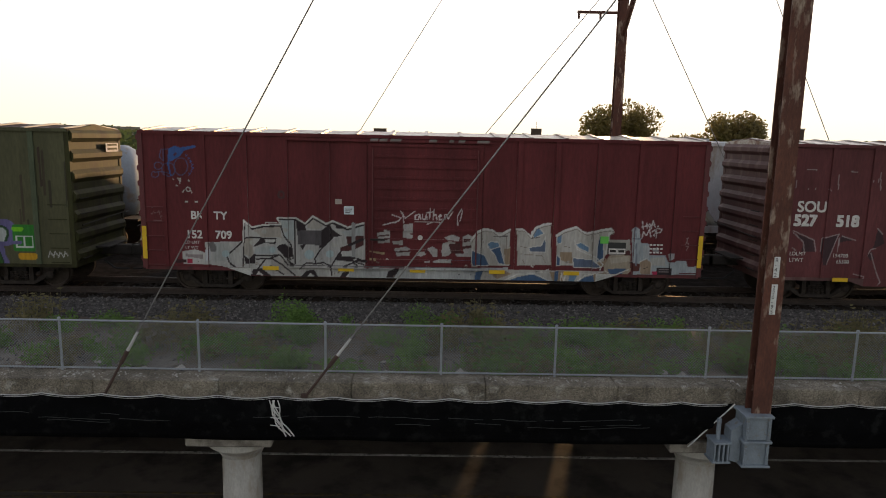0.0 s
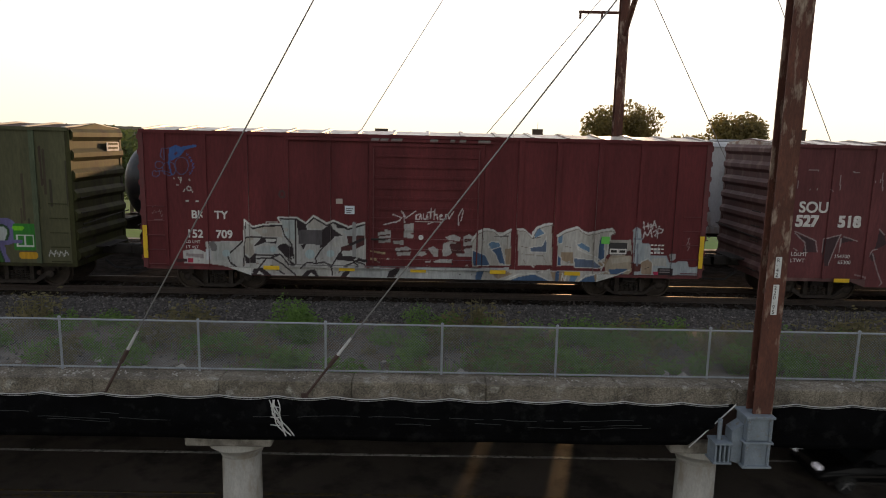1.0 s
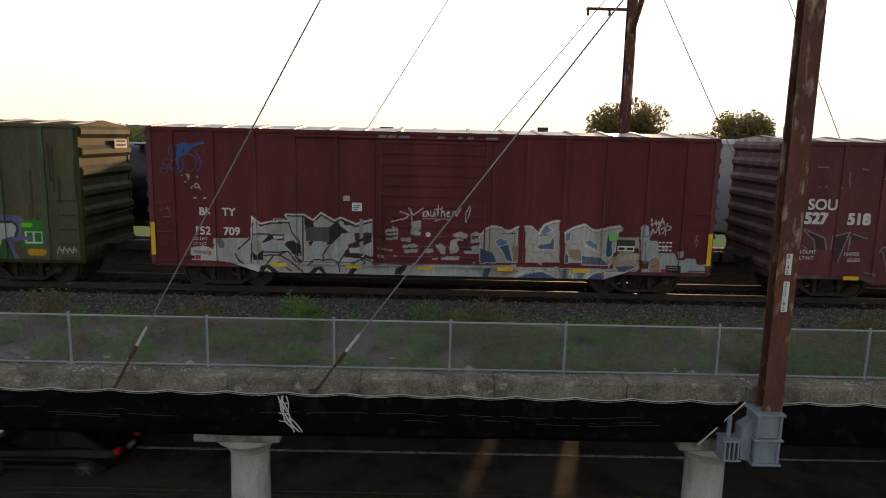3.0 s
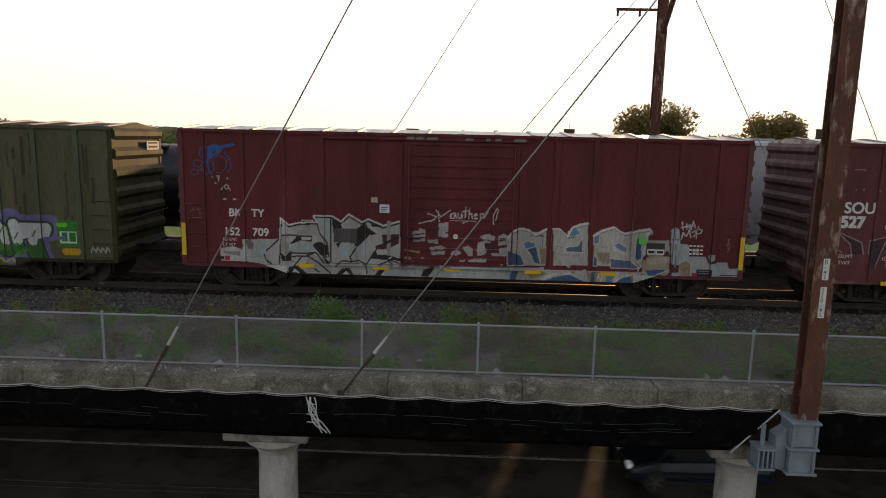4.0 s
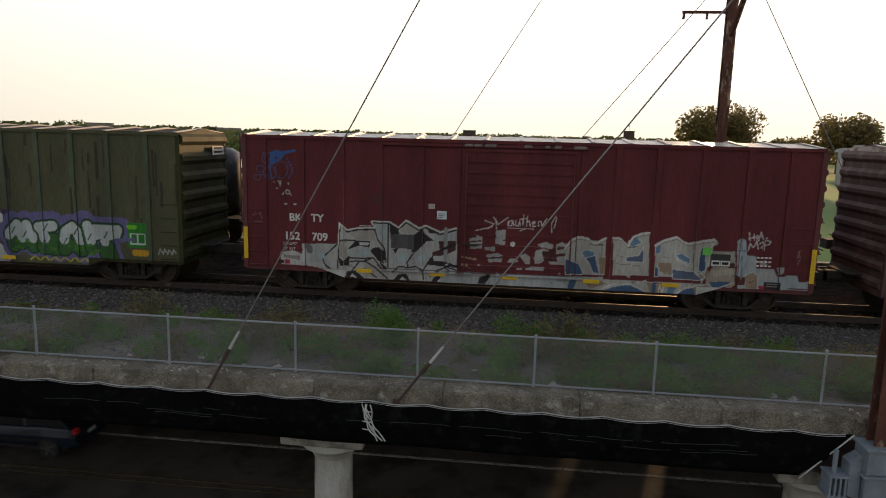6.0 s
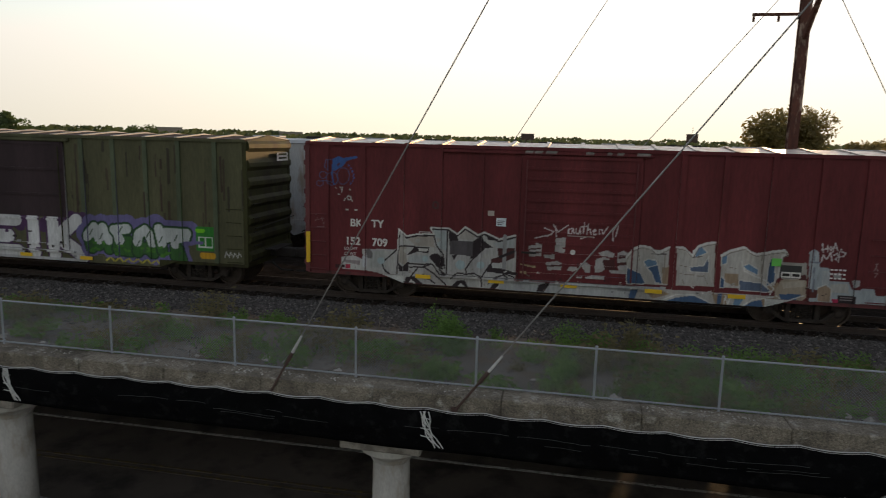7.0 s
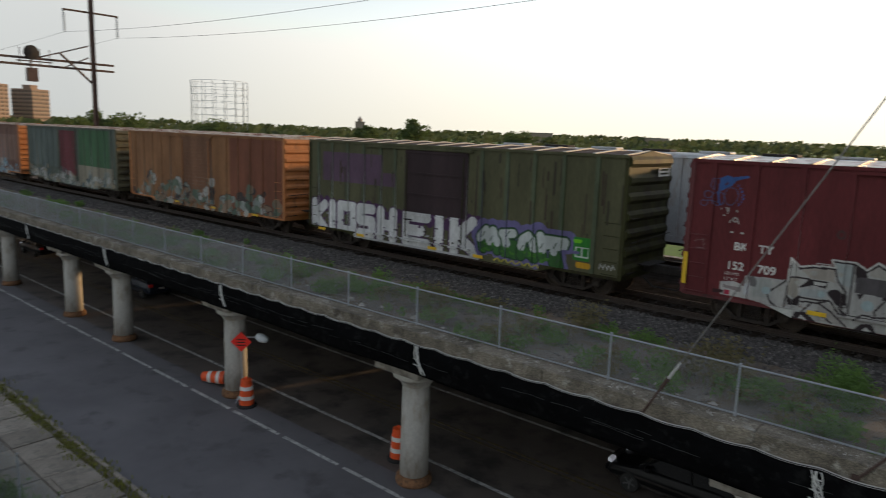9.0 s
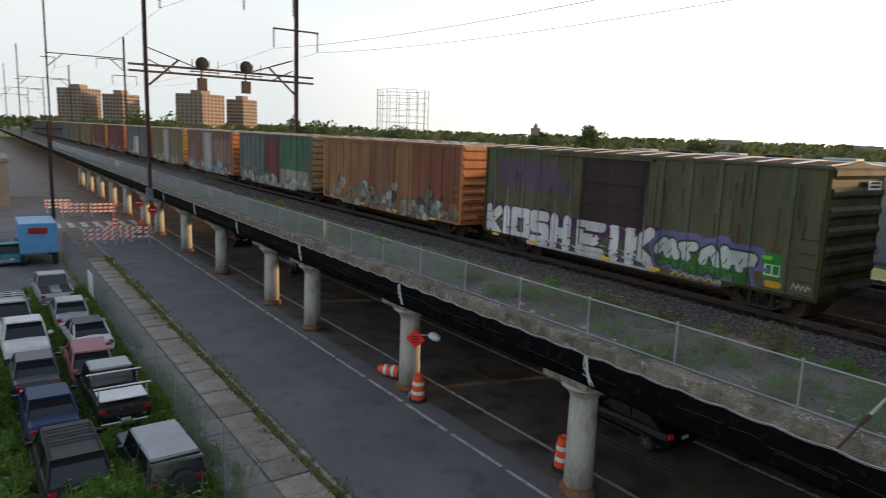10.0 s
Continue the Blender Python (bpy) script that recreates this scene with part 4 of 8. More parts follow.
    fill([(3.1, 1.23), (3.68, 1.29), (3.68, 1.03), (3.06, 1.03)], (0.38, 0.4, 0.4))
    fill([(5.48, 1.17), (5.83, 1.17), (5.83, 1.02), (5.49, 1.01)], (0.47, 0.47, 0.45))
    fill([(4.26, 1.72), (4.94, 1.74), (4.93, 1.32), (4.28, 1.33)], (0.1, 0.09, 0.095))
    # ink lines inside the letters
    trail([(3.05, 1.74), (3.26, 1.81), (3.58, 1.86), (3.81, 1.83), (3.88, 1.6), (4.09, 1.31), (4.13, 0.94)], 0.021, DARK_P)
    trail([(3.06, 0.99), (3.46, 0.99), (3.74, 1.03)], 0.021, DARK_P)
    trail([(3.1, 0.9), (3.56, 0.91), (3.87, 0.72), (4.18, 0.46)], 0.021, DARK_P)
    trail([(2.3, 0.95), (2.36, 1.03), (2.73, 1.38)], 0.021, DARK_P)
    trail([(2.3, 0.95), (2.35, 0.79), (2.63, 0.57)], 0.021, DARK_P)
    trail([(3.51, 0.93), (3.77, 1.03), (4.03, 0.72)], 0.021, DARK_P)
    trail([(4.77, 0.79), (4.74, 0.94), (4.9, 1.19), (5.24, 1.54)], 0.021, DARK_P)
    trail([(4.77, 0.79), (4.98, 0.83), (5.19, 0.75), (5.21, 0.47)], 0.021, DARK_P)
    trail([(5.21, 0.75), (5.4, 1.07), (5.47, 1.15)], 0.021, DARK_P)
    trail([(5.35, 0.92), (5.77, 0.89), (6.11, 0.79)], 0.021, DARK_P)
    trail([(4.2, 2.05), (4.19, 0.78)], 0.021, DARK_P)
    trail([(2.95, 0.44), (3.13, 0.6), (3.35, 0.88)], 0.021, DARK_P)
    trail([(3.5, 0.71), (3.87, 0.47)], 0.021, DARK_P)
    trail([(4.32, 0.64), (4.5, 0.81), (4.77, 0.79)], 0.021, DARK_P)
    trail([(5.53, 0.72), (5.82, 0.84), (5.92, 0.76), (5.77, 0.57)], 0.021, DARK_P)
    trail([(2.81, 1.49), (3.05, 1.5), (3.26, 1.5)], 0.021, DARK_P)
    trail([(2.74, 0.69), (2.82, 1.97), (3.01, 1.74), (3.32, 1.81), (3.81, 1.84), (3.75, 2.02), (4.22, 2.02), (4.48, 1.87), (4.7, 2.07), (5.06, 1.87), (5.24, 1.95), (5.65, 1.77), (6.1, 1.91)], 0.022, DARK_P)
    trail([(2.76, 1.38), (2.79, 1.99), (3.01, 1.79), (3.32, 1.86), (3.8, 1.89), (3.71, 2.06), (4.23, 2.07), (4.48, 1.92), (4.7, 2.13), (5.06, 1.93), (5.24, 2.01), (5.66, 1.84), (6.11, 1.97)], 0.022, (0.6, 0.59, 0.56))
    trail([(3.38, 1.89), (3.39, 1.93), (3.69, 1.93)], 0.012, (0.56, 0.55, 0.52))
    trail([(4.58, 1.05), (4.59, 1.05)], 0.13, (0.36, 0.45, 0.47))
    trail([(5.16, 1.08), (5.17, 1.08)], 0.1, (0.36, 0.45, 0.47))
    trail([(2.25, 1.03), (2.26, 1.03)], 0.1, (0.36, 0.45, 0.47))
    trail([(3.56, 1.16), (3.57, 1.16)], 0.08, (0.36, 0.45, 0.47))
    trail([(2.99, 1.36), (3.0, 1.36)], 0.06, (0.4, 0.39, 0.36))
    trail([(5.92, 1.03), (5.93, 1.03)], 0.07, (0.4, 0.39, 0.36))
    trail([(2.6, 1.14), (2.6, 1.14)], 0.07, (0.4, 0.39, 0.36))
    trail([(3.94, 1.73), (3.94, 1.73)], 0.06, (0.4, 0.39, 0.36))
    trail([(3.34, 1.67), (3.34, 1.67)], 0.07, (0.4, 0.39, 0.36))
    trail([(5.29, 1.33), (5.3, 1.33)], 0.07, (0.4, 0.39, 0.36))
    fill([(1.78, 1.33), (1.92, 1.37), (2.02, 1.21), (1.98, 1.07), (1.85, 1.09)], (0.16, 0.15, 0.15))
    fill([(1.71, 1.15), (1.85, 1.13), (1.83, 0.84), (1.7, 0.83)], (0.47, 0.48, 0.5))
    fill([(1.15, 1.01), (1.62, 0.99), (1.62, 0.87), (1.15, 0.93)], (0.25, 0.21, 0.21))
    fill([(1.19, 0.86), (1.34, 0.87), (1.33, 0.75), (1.18, 0.75)], (0.35, 0.03, 0.06))
    fill([(0.88, 0.84), (1.17, 0.85), (1.17, 0.76), (0.87, 0.75)], (0.05, 0.02, 0.022))
    # pale strip of the sill and remnants on the door
    fill([(5.69, 0.74), (9.42, 0.76), (10.16, 0.78), (10.17, 0.4), (5.69, 0.42)], (0.4, 0.41, 0.41))
    fill([(6.75, 0.44), (6.8, 0.61), (6.99, 0.71), (7.13, 0.72), (6.96, 0.43)], DARK_P)
    fill([(6.03, 0.71), (6.56, 0.77), (6.55, 0.6), (6.03, 0.6)], (0.33, 0.34, 0.34))
    fill([(8.89, 0.71), (9.42, 0.69), (9.37, 0.58), (8.92, 0.59)], (0.3, 0.31, 0.32))
    fill([(6.49, 1.71), (6.68, 1.74), (6.68, 1.8), (6.83, 1.78), (6.84, 1.44), (6.5, 1.41)], (0.4, 0.38, 0.37))
    fill([(6.91, 1.48), (7.2, 1.51), (7.2, 1.37), (6.92, 1.4)], (0.4, 0.38, 0.37))
    fill([(6.96, 1.27), (7.29, 1.33), (7.41, 1.26), (7.39, 1.08), (7.03, 1.06)], (0.4, 0.38, 0.37))
    fill([(7.21, 1.95), (7.47, 1.99), (7.47, 1.71), (7.33, 1.69), (7.47, 1.67), (7.46, 1.56), (7.21, 1.58)], (0.4, 0.38, 0.37))
    fill([(7.54, 1.09), (7.62, 1.19), (7.8, 1.2), (7.85, 1.12), (7.72, 1.06)], (0.4, 0.38, 0.37))
    fill([(7.88, 1.29), (8.03, 1.35), (8.18, 1.25), (8.16, 1.06), (8.05, 1.06)], (0.4, 0.38, 0.37))
    fill([(8.35, 1.61), (8.57, 1.7), (8.78, 1.62), (8.76, 1.52), (8.46, 1.53)], (0.4, 0.38, 0.37))
    fill([(8.28, 1.22), (8.31, 1.44), (8.5, 1.52), (8.67, 1.47), (8.58, 1.2), (8.47, 1.09), (8.3, 1.08)], (0.4, 0.38, 0.37))
    fill([(8.86, 1.64), (9.01, 1.71), (9.13, 1.65), (9.15, 1.09), (8.93, 1.09), (8.86, 1.41)], (0.4, 0.38, 0.37))
    fill([(8.03, 0.93), (8.24, 1.0), (8.56, 1.0), (8.56, 0.89), (8.09, 0.88)], (0.4, 0.38, 0.37))
    fill([(8.66, 1.16), (9.14, 1.15), (9.14, 1.08), (8.72, 1.07)], (0.4, 0.38, 0.37))
    fill([(7.8, 0.92), (7.95, 0.95), (7.95, 0.88), (7.81, 0.88)], (0.4, 0.38, 0.37))
    fill([(8.47, 1.42), (8.79, 1.46), (8.85, 1.15), (8.56, 1.16)], (0.085, 0.03, 0.03))
    fill([(8.88, 1.57), (9.13, 1.59), (9.13, 1.52), (8.89, 1.49)], (0.085, 0.03, 0.03))
    fill([(8.87, 1.37), (9.12, 1.41), (9.12, 1.33), (8.87, 1.29)], (0.085, 0.03, 0.03))
    fill([(6.5, 1.63), (6.83, 1.67), (6.83, 1.63), (6.5, 1.59)], (0.085, 0.03, 0.03))
    fill([(6.5, 1.53), (6.84, 1.57), (6.84, 1.53), (6.5, 1.5)], (0.085, 0.03, 0.03))
    fill([(6.98, 1.2), (7.4, 1.24), (7.4, 1.19), (6.98, 1.15)], (0.085, 0.03, 0.03))
    fill([(7.82, 1.3), (7.88, 1.33), (7.88, 1.14), (7.8, 1.19)], (0.085, 0.03, 0.03))
    fill([(6.28, 1.21), (6.69, 1.15), (6.69, 1.09), (6.28, 1.16)], (0.36, 0.28, 0.17))
    fill([(6.28, 1.0), (6.45, 0.99), (6.45, 0.92), (6.28, 0.93)], (0.36, 0.28, 0.17))
    trail([(5.82, 1.93), (5.82, 1.02)], 0.05, (0.3, 0.3, 0.3))
    trail([(5.71, 1.34), (6.08, 1.51)], 0.04, DARK_P)
    trail([(5.71, 0.96), (6.14, 0.89)], 0.05, DARK_P)
    # second word: three broad letters
    fill([(9.13, 0.82), (9.1, 1.54), (9.27, 1.78), (9.47, 1.86), (9.7, 1.82), (9.89, 1.68), (10.18, 1.86), (10.22, 0.84)], (0.43, 0.405, 0.37))
    fill([(10.42, 0.85), (10.37, 1.88), (10.56, 1.86), (10.77, 1.66), (10.9, 1.92), (11.11, 2.01), (11.32, 2.05), (11.38, 0.87)], (0.43, 0.405, 0.37))
    fill([(11.51, 0.87), (11.49, 1.72), (11.7, 1.85), (12.03, 1.96), (12.2, 1.84), (12.34, 1.79), (12.7, 1.88), (13.01, 1.93), (13.08, 1.84), (12.97, 1.8), (12.91, 1.22), (12.82, 0.9)], (0.43, 0.405, 0.37))
    fill([(9.13, 1.46), (9.28, 1.73), (9.48, 1.82), (9.55, 1.52), (9.51, 1.1)], (0.44, 0.42, 0.39))
    fill([(9.7, 1.77), (10.17, 1.79), (10.19, 1.38), (9.95, 1.45)], (0.45, 0.44, 0.41))
    fill([(10.43, 1.76), (10.72, 1.58), (10.74, 0.96), (10.46, 0.93)], (0.45, 0.43, 0.4))
    fill([(10.92, 1.61), (11.15, 1.64), (11.19, 0.94), (10.84, 0.94)], (0.42, 0.4, 0.37))
    fill([(11.67, 1.78), (12.04, 1.91), (12.08, 1.55), (11.94, 1.25), (11.67, 1.33)], (0.45, 0.43, 0.4))
    fill([(12.18, 1.74), (12.49, 1.77), (12.53, 1.21), (12.43, 1.43)], (0.43, 0.41, 0.37))
    fill([(10.04, 1.3), (10.2, 1.33), (10.22, 0.87), (10.07, 0.87)], (0.3, 0.22, 0.15))
    fill([(11.62, 1.24), (11.95, 1.25), (11.98, 0.92), (11.63, 1.02)], (0.3, 0.22, 0.15))
    fill([(12.54, 0.94), (12.86, 1.0), (12.91, 1.1), (13.08, 0.9), (12.76, 0.84)], (0.3, 0.22, 0.15))
    fill([(9.54, 1.44), (9.65, 1.52), (9.87, 1.5), (9.93, 1.35), (10.07, 0.86), (9.89, 0.89), (9.77, 1.16), (9.59, 1.32)], BLUE_P)
    trail([(9.54, 1.44), (9.65, 1.52), (9.87, 1.5), (9.93, 1.35), (10.07, 0.86), (9.89, 0.89), (9.77, 1.16), (9.59, 1.32), (9.54, 1.44)], 0.011, (0.56, 0.55, 0.52))
    fill([(9.55, 1.44), (9.65, 1.51), (9.88, 1.49), (9.91, 1.37), (9.66, 1.28)], (0.13, 0.22, 0.33))
    trail([(9.55, 1.44), (9.65, 1.51), (9.88, 1.49), (9.91, 1.37), (9.66, 1.28), (9.55, 1.44)], 0.011, (0.56, 0.55, 0.52))
    fill([(9.12, 1.28), (9.5, 1.11), (9.64, 0.83), (9.14, 0.82)], BLUE_P)
    trail([(9.12, 1.28), (9.5, 1.11), (9.64, 0.83), (9.14, 0.82), (9.12, 1.28)], 0.011, (0.56, 0.55, 0.52))
    fill([(10.78, 1.79), (10.96, 1.95), (11.15, 1.77), (10.87, 1.63)], (0.13, 0.22, 0.33))
    trail([(10.78, 1.79), (10.96, 1.95), (11.15, 1.77), (10.87, 1.63), (10.78, 1.79)], 0.011, (0.56, 0.55, 0.52))
    fill([(10.73, 1.36), (11.08, 1.42), (11.19, 1.68), (11.21, 1.23), (10.75, 1.25)], (0.1, 0.13, 0.19))
    trail([(10.73, 1.36), (11.08, 1.42), (11.19, 1.68), (11.21, 1.23), (10.75, 1.25), (10.73, 1.36)], 0.011, (0.56, 0.55, 0.52))
    fill([(11.49, 1.68), (11.65, 1.77), (11.64, 1.51), (11.52, 1.47)], (0.13, 0.22, 0.33))
    trail([(11.49, 1.68), (11.65, 1.77), (11.64, 1.51), (11.52, 1.47), (11.49, 1.68)], 0.011, (0.56, 0.55, 0.52))
    fill([(12.02, 1.47), (12.19, 1.53), (12.42, 1.41), (12.42, 1.25), (12.16, 1.36)], (0.13, 0.22, 0.33))
    trail([(12.02, 1.47), (12.19, 1.53), (12.42, 1.41), (12.42, 1.25), (12.16, 1.36), (12.02, 1.47)], 0.011, (0.56, 0.55, 0.52))
    fill([(12.71, 1.7), (12.82, 1.65), (12.85, 1.1), (12.65, 0.98), (12.65, 1.43)], BLUE_P)
    trail([(12.71, 1.7), (12.82, 1.65), (12.85, 1.1), (12.65, 0.98), (12.65, 1.43), (12.71, 1.7)], 0.011, (0.56, 0.55, 0.52))
    fill([(11.98, 1.09), (12.54, 1.04), (12.81, 0.83), (12.02, 0.81)], (0.1, 0.13, 0.19))
    trail([(11.98, 1.09), (12.54, 1.04), (12.81, 0.83), (12.02, 0.81), (11.98, 1.09)], 0.011, (0.56, 0.55, 0.52))
    fill([(11.51, 1.19), (11.63, 1.08), (11.64, 0.87), (11.52, 0.87)], BLUE_P)
    trail([(11.51, 1.19), (11.63, 1.08), (11.64, 0.87), (11.52, 0.87), (11.51, 1.19)], 0.011, (0.56, 0.55, 0.52))
    trail([(9.1, 1.54), (9.27, 1.78), (9.47, 1.86), (9.7, 1.82), (9.89, 1.68), (10.18, 1.86)], 0.03, (0.58, 0.57, 0.54))
    trail([(9.12, 1.5), (9.29, 1.73), (9.5, 1.81), (9.72, 1.77), (9.91, 1.63), (10.21, 1.81)], 0.009, (0.2, 0.17, 0.15))
    trail([(10.37, 1.88), (10.56, 1.86), (10.77, 1.66), (10.9, 1.92), (11.11, 2.01), (11.32, 2.05)], 0.03, (0.58, 0.57, 0.54))
    trail([(10.4, 1.84), (10.59, 1.81), (10.8, 1.61), (10.93, 1.87), (11.14, 1.97), (11.35, 2.0)], 0.009, (0.2, 0.17, 0.15))
    trail([(11.49, 1.72), (11.7, 1.85), (12.03, 1.96), (12.2, 1.84), (12.34, 1.79), (12.7, 1.88), (13.01, 1.93), (13.08, 1.84), (12.97, 1.8), (12.91, 1.22)], 0.03, (0.58, 0.57, 0.54))
    trail([(11.52, 1.67), (11.73, 1.8), (12.06, 1.91), (12.23, 1.79), (12.37, 1.74), (12.73, 1.83), (13.04, 1.88), (13.11, 1.8), (13.0, 1.75), (12.94, 1.17)], 0.009, (0.2, 0.17, 0.15))
    trail([(12.0, 1.6), (12.09, 1.34), (12.31, 1.24), (12.64, 1.12), (12.84, 0.92), (12.77, 0.76)], 0.016, (0.56, 0.55, 0.52))
    trail([(9.75, 1.66), (10.12, 1.67)], 0.014, (0.12, 0.1, 0.1))
    trail([(10.78, 1.62), (11.02, 1.66)], 0.014, (0.12, 0.1, 0.1))
    trail([(10.48, 1.39), (10.66, 1.36)], 0.008, (0.22, 0.18, 0.15))
    trail([(10.51, 1.17), (11.1, 1.13)], 0.008, (0.22, 0.18, 0.15))
    trail([(11.72, 1.41), (11.88, 1.39)], 0.008, (0.22, 0.18, 0.15))
    trail([(12.49, 1.75), (12.53, 1.11)], 0.008, (0.22, 0.18, 0.15))
    trail([(9.38, 1.74), (9.45, 1.47)], 0.008, (0.22, 0.18, 0.15))
    trail([(10.57, 1.01), (10.63, 0.88)], 0.008, (0.22, 0.18, 0.15))
    trail([(11.09, 1.18), (11.21, 0.94)], 0.008, (0.22, 0.18, 0.15))
    trail([(10.1, 1.64), (10.09, 1.16)], 0.008, (0.22, 0.18, 0.15))
    # banded foot under the second word
    fill([(9.36, 0.71), (12.82, 0.73), (13.56, 0.78), (13.58, 0.66), (12.84, 0.4), (9.37, 0.38)], (0.41, 0.39, 0.36))
    fill([(9.26, 0.64), (9.47, 0.69), (9.37, 0.37), (9.21, 0.36)], BLUE_P)
    fill([(10.12, 0.38), (10.43, 0.51), (10.86, 0.61), (11.34, 0.41)], BLUE_P)
    fill([(9.69, 0.59), (10.11, 0.68), (10.27, 0.6), (9.85, 0.45)], (0.3, 0.22, 0.15))
    fill([(11.34, 0.67), (11.76, 0.71), (11.72, 0.41), (11.45, 0.41)], (0.3, 0.22, 0.15))
    fill([(11.49, 0.71), (11.6, 0.71), (11.57, 0.39), (11.48, 0.39)], BLUE_P)
    fill([(12.12, 0.38), (12.35, 0.55), (12.77, 0.66), (12.57, 0.39)], BLUE_P)
    fill([(12.56, 0.65), (12.98, 0.68), (13.0, 0.44), (12.63, 0.4)], (0.3, 0.22, 0.15))
    fill([(11.92, 0.63), (12.13, 0.61), (12.04, 0.4), (11.88, 0.4)], (0.13, 0.22, 0.33))
    trail([(10.04, 0.4), (10.43, 0.6), (10.91, 0.62), (11.4, 0.39)], 0.016, (0.56, 0.55, 0.52))
    trail([(11.66, 0.41), (11.68, 0.66), (11.75, 0.42), (11.82, 0.65), (11.88, 0.42)], 0.013, (0.56, 0.55, 0.52))
    trail([(12.09, 0.38), (12.35, 0.6), (12.82, 0.68)], 0.014, (0.56, 0.55, 0.52))
    # buff sweep, pale cloud and plate at the end of the side
    fill([(13.01, 1.17), (13.59, 1.26), (13.66, 0.75), (13.57, 0.66), (12.87, 0.4), (12.88, 0.9)], (0.36, 0.3, 0.23))
    fill([(13.01, 1.1), (13.54, 1.18), (13.6, 1.02), (13.07, 0.94)], (0.43, 0.38, 0.31))
    fill([(12.98, 0.79), (13.52, 0.81), (13.34, 0.6), (13.05, 0.6)], BLUE_P)
    trail([(12.92, 0.74), (13.1, 0.58), (13.57, 0.78)], 0.014, (0.56, 0.55, 0.52))
    fill([(12.98, 1.62), (13.56, 1.64), (13.62, 1.21), (13.01, 1.18)], (0.33, 0.31, 0.28))
    fill([(13.67, 0.91), (13.6, 1.92), (13.7, 2.01), (13.81, 1.94), (13.88, 1.55), (14.12, 1.53), (14.15, 1.21), (14.6, 1.2), (14.68, 1.03), (14.86, 1.01), (14.94, 1.07), (15.2, 1.05), (15.25, 0.88), (15.52, 0.91), (15.55, 0.67), (13.69, 0.63)], (0.36, 0.4, 0.42))
    fill([(13.94, 1.46), (14.11, 1.46), (14.14, 1.13), (13.98, 1.12)], (0.43, 0.45, 0.46))
    fill([(14.18, 1.13), (14.58, 1.14), (14.62, 0.9), (14.21, 0.92)], (0.44, 0.43, 0.4))
    fill([(13.88, 1.0), (14.08, 1.09), (14.21, 0.98), (14.21, 0.67), (13.92, 0.67)], (0.33, 0.24, 0.17))
    trail([(13.88, 1.01), (14.08, 1.12), (14.22, 0.98), (14.22, 0.67)], 0.013, (0.56, 0.55, 0.52))
    fill([(13.6, 0.98), (13.88, 0.96), (13.89, 0.74), (13.64, 0.74)], (0.11, 0.035, 0.03))
    fill([(13.39, 1.31), (13.58, 1.33), (13.61, 1.19), (13.43, 1.19)], (0.09, 0.03, 0.03))
    fill([(14.66, 1.25), (14.83, 1.28), (14.83, 1.12), (14.72, 1.06)], (0.33, 0.33, 0.33))
    fill([(14.2, 1.4), (14.37, 1.44), (14.41, 1.3), (14.25, 1.26)], (0.33, 0.32, 0.32))
    fill([(14.36, 0.85), (14.79, 0.85), (14.8, 0.65), (14.38, 0.65)], DARK_P)
    fill([(14.25, 0.74), (14.39, 0.74), (14.4, 0.65), (14.26, 0.64)], (0.4, 0.03, 0.08))
    trail([(14.43, 0.79), (14.72, 0.8)], 0.008, (0.3, 0.26, 0.26))
    trail([(14.43, 0.73), (14.72, 0.74)], 0.008, (0.3, 0.26, 0.26))
    trail([(13.69, 1.98), (13.72, 1.72)], 0.02, (0.2, 0.22, 0.26))
    trail([(13.65, 1.67), (13.88, 1.67)], 0.02, (0.2, 0.22, 0.26))
    trail([(13.74, 1.53), (13.77, 0.91)], 0.02, (0.2, 0.22, 0.26))
    # thin sprayed tags
    trail([(6.89, 2.22), (7.15, 2.13), (6.97, 1.99)], 0.015, (0.55, 0.5, 0.5))
    trail([(6.65, 1.93), (7.09, 2.05)], 0.015, (0.55, 0.5, 0.5))
    trail([(7.12, 2.33), (7.26, 2.13), (7.52, 2.32)], 0.015, (0.55, 0.5, 0.5))
    trail([(7.19, 2.29), (7.22, 2.0)], 0.015, (0.55, 0.5, 0.5))
    trail([(7.65, 2.25), (7.54, 2.21), (7.53, 2.11), (7.62, 2.1), (7.66, 2.24), (7.69, 2.1)], 0.015, (0.55, 0.5, 0.5))
    trail([(7.74, 2.24), (7.74, 2.12), (7.81, 2.11), (7.84, 2.24), (7.86, 2.11)], 0.015, (0.55, 0.5, 0.5))
    trail([(7.95, 2.41), (7.93, 2.12)], 0.015, (0.55, 0.5, 0.5))
    trail([(7.85, 2.29), (8.01, 2.32)], 0.015, (0.55, 0.5, 0.5))
    trail([(8.05, 2.4), (8.03, 2.11)], 0.015, (0.55, 0.5, 0.5))
    trail([(8.03, 2.21), (8.1, 2.25), (8.14, 2.11)], 0.015, (0.55, 0.5, 0.5))
    trail([(8.19, 2.18), (8.27, 2.21), (8.24, 2.25), (8.19, 2.21), (8.2, 2.11), (8.29, 2.12)], 0.015, (0.55, 0.5, 0.5))
    trail([(8.36, 2.12), (8.34, 2.24), (8.42, 2.25), (8.45, 2.13), (8.57, 2.33)], 0.015, (0.55, 0.5, 0.5))
    trail([(7.54, 2.04), (7.91, 2.04), (8.22, 2.03)], 0.015, (0.55, 0.5, 0.5))
    trail([(8.81, 2.41), (8.7, 2.2), (8.72, 1.96)], 0.015, (0.55, 0.5, 0.5))
    trail([(8.84, 2.36), (8.78, 2.09)], 0.015, (0.55, 0.5, 0.5))
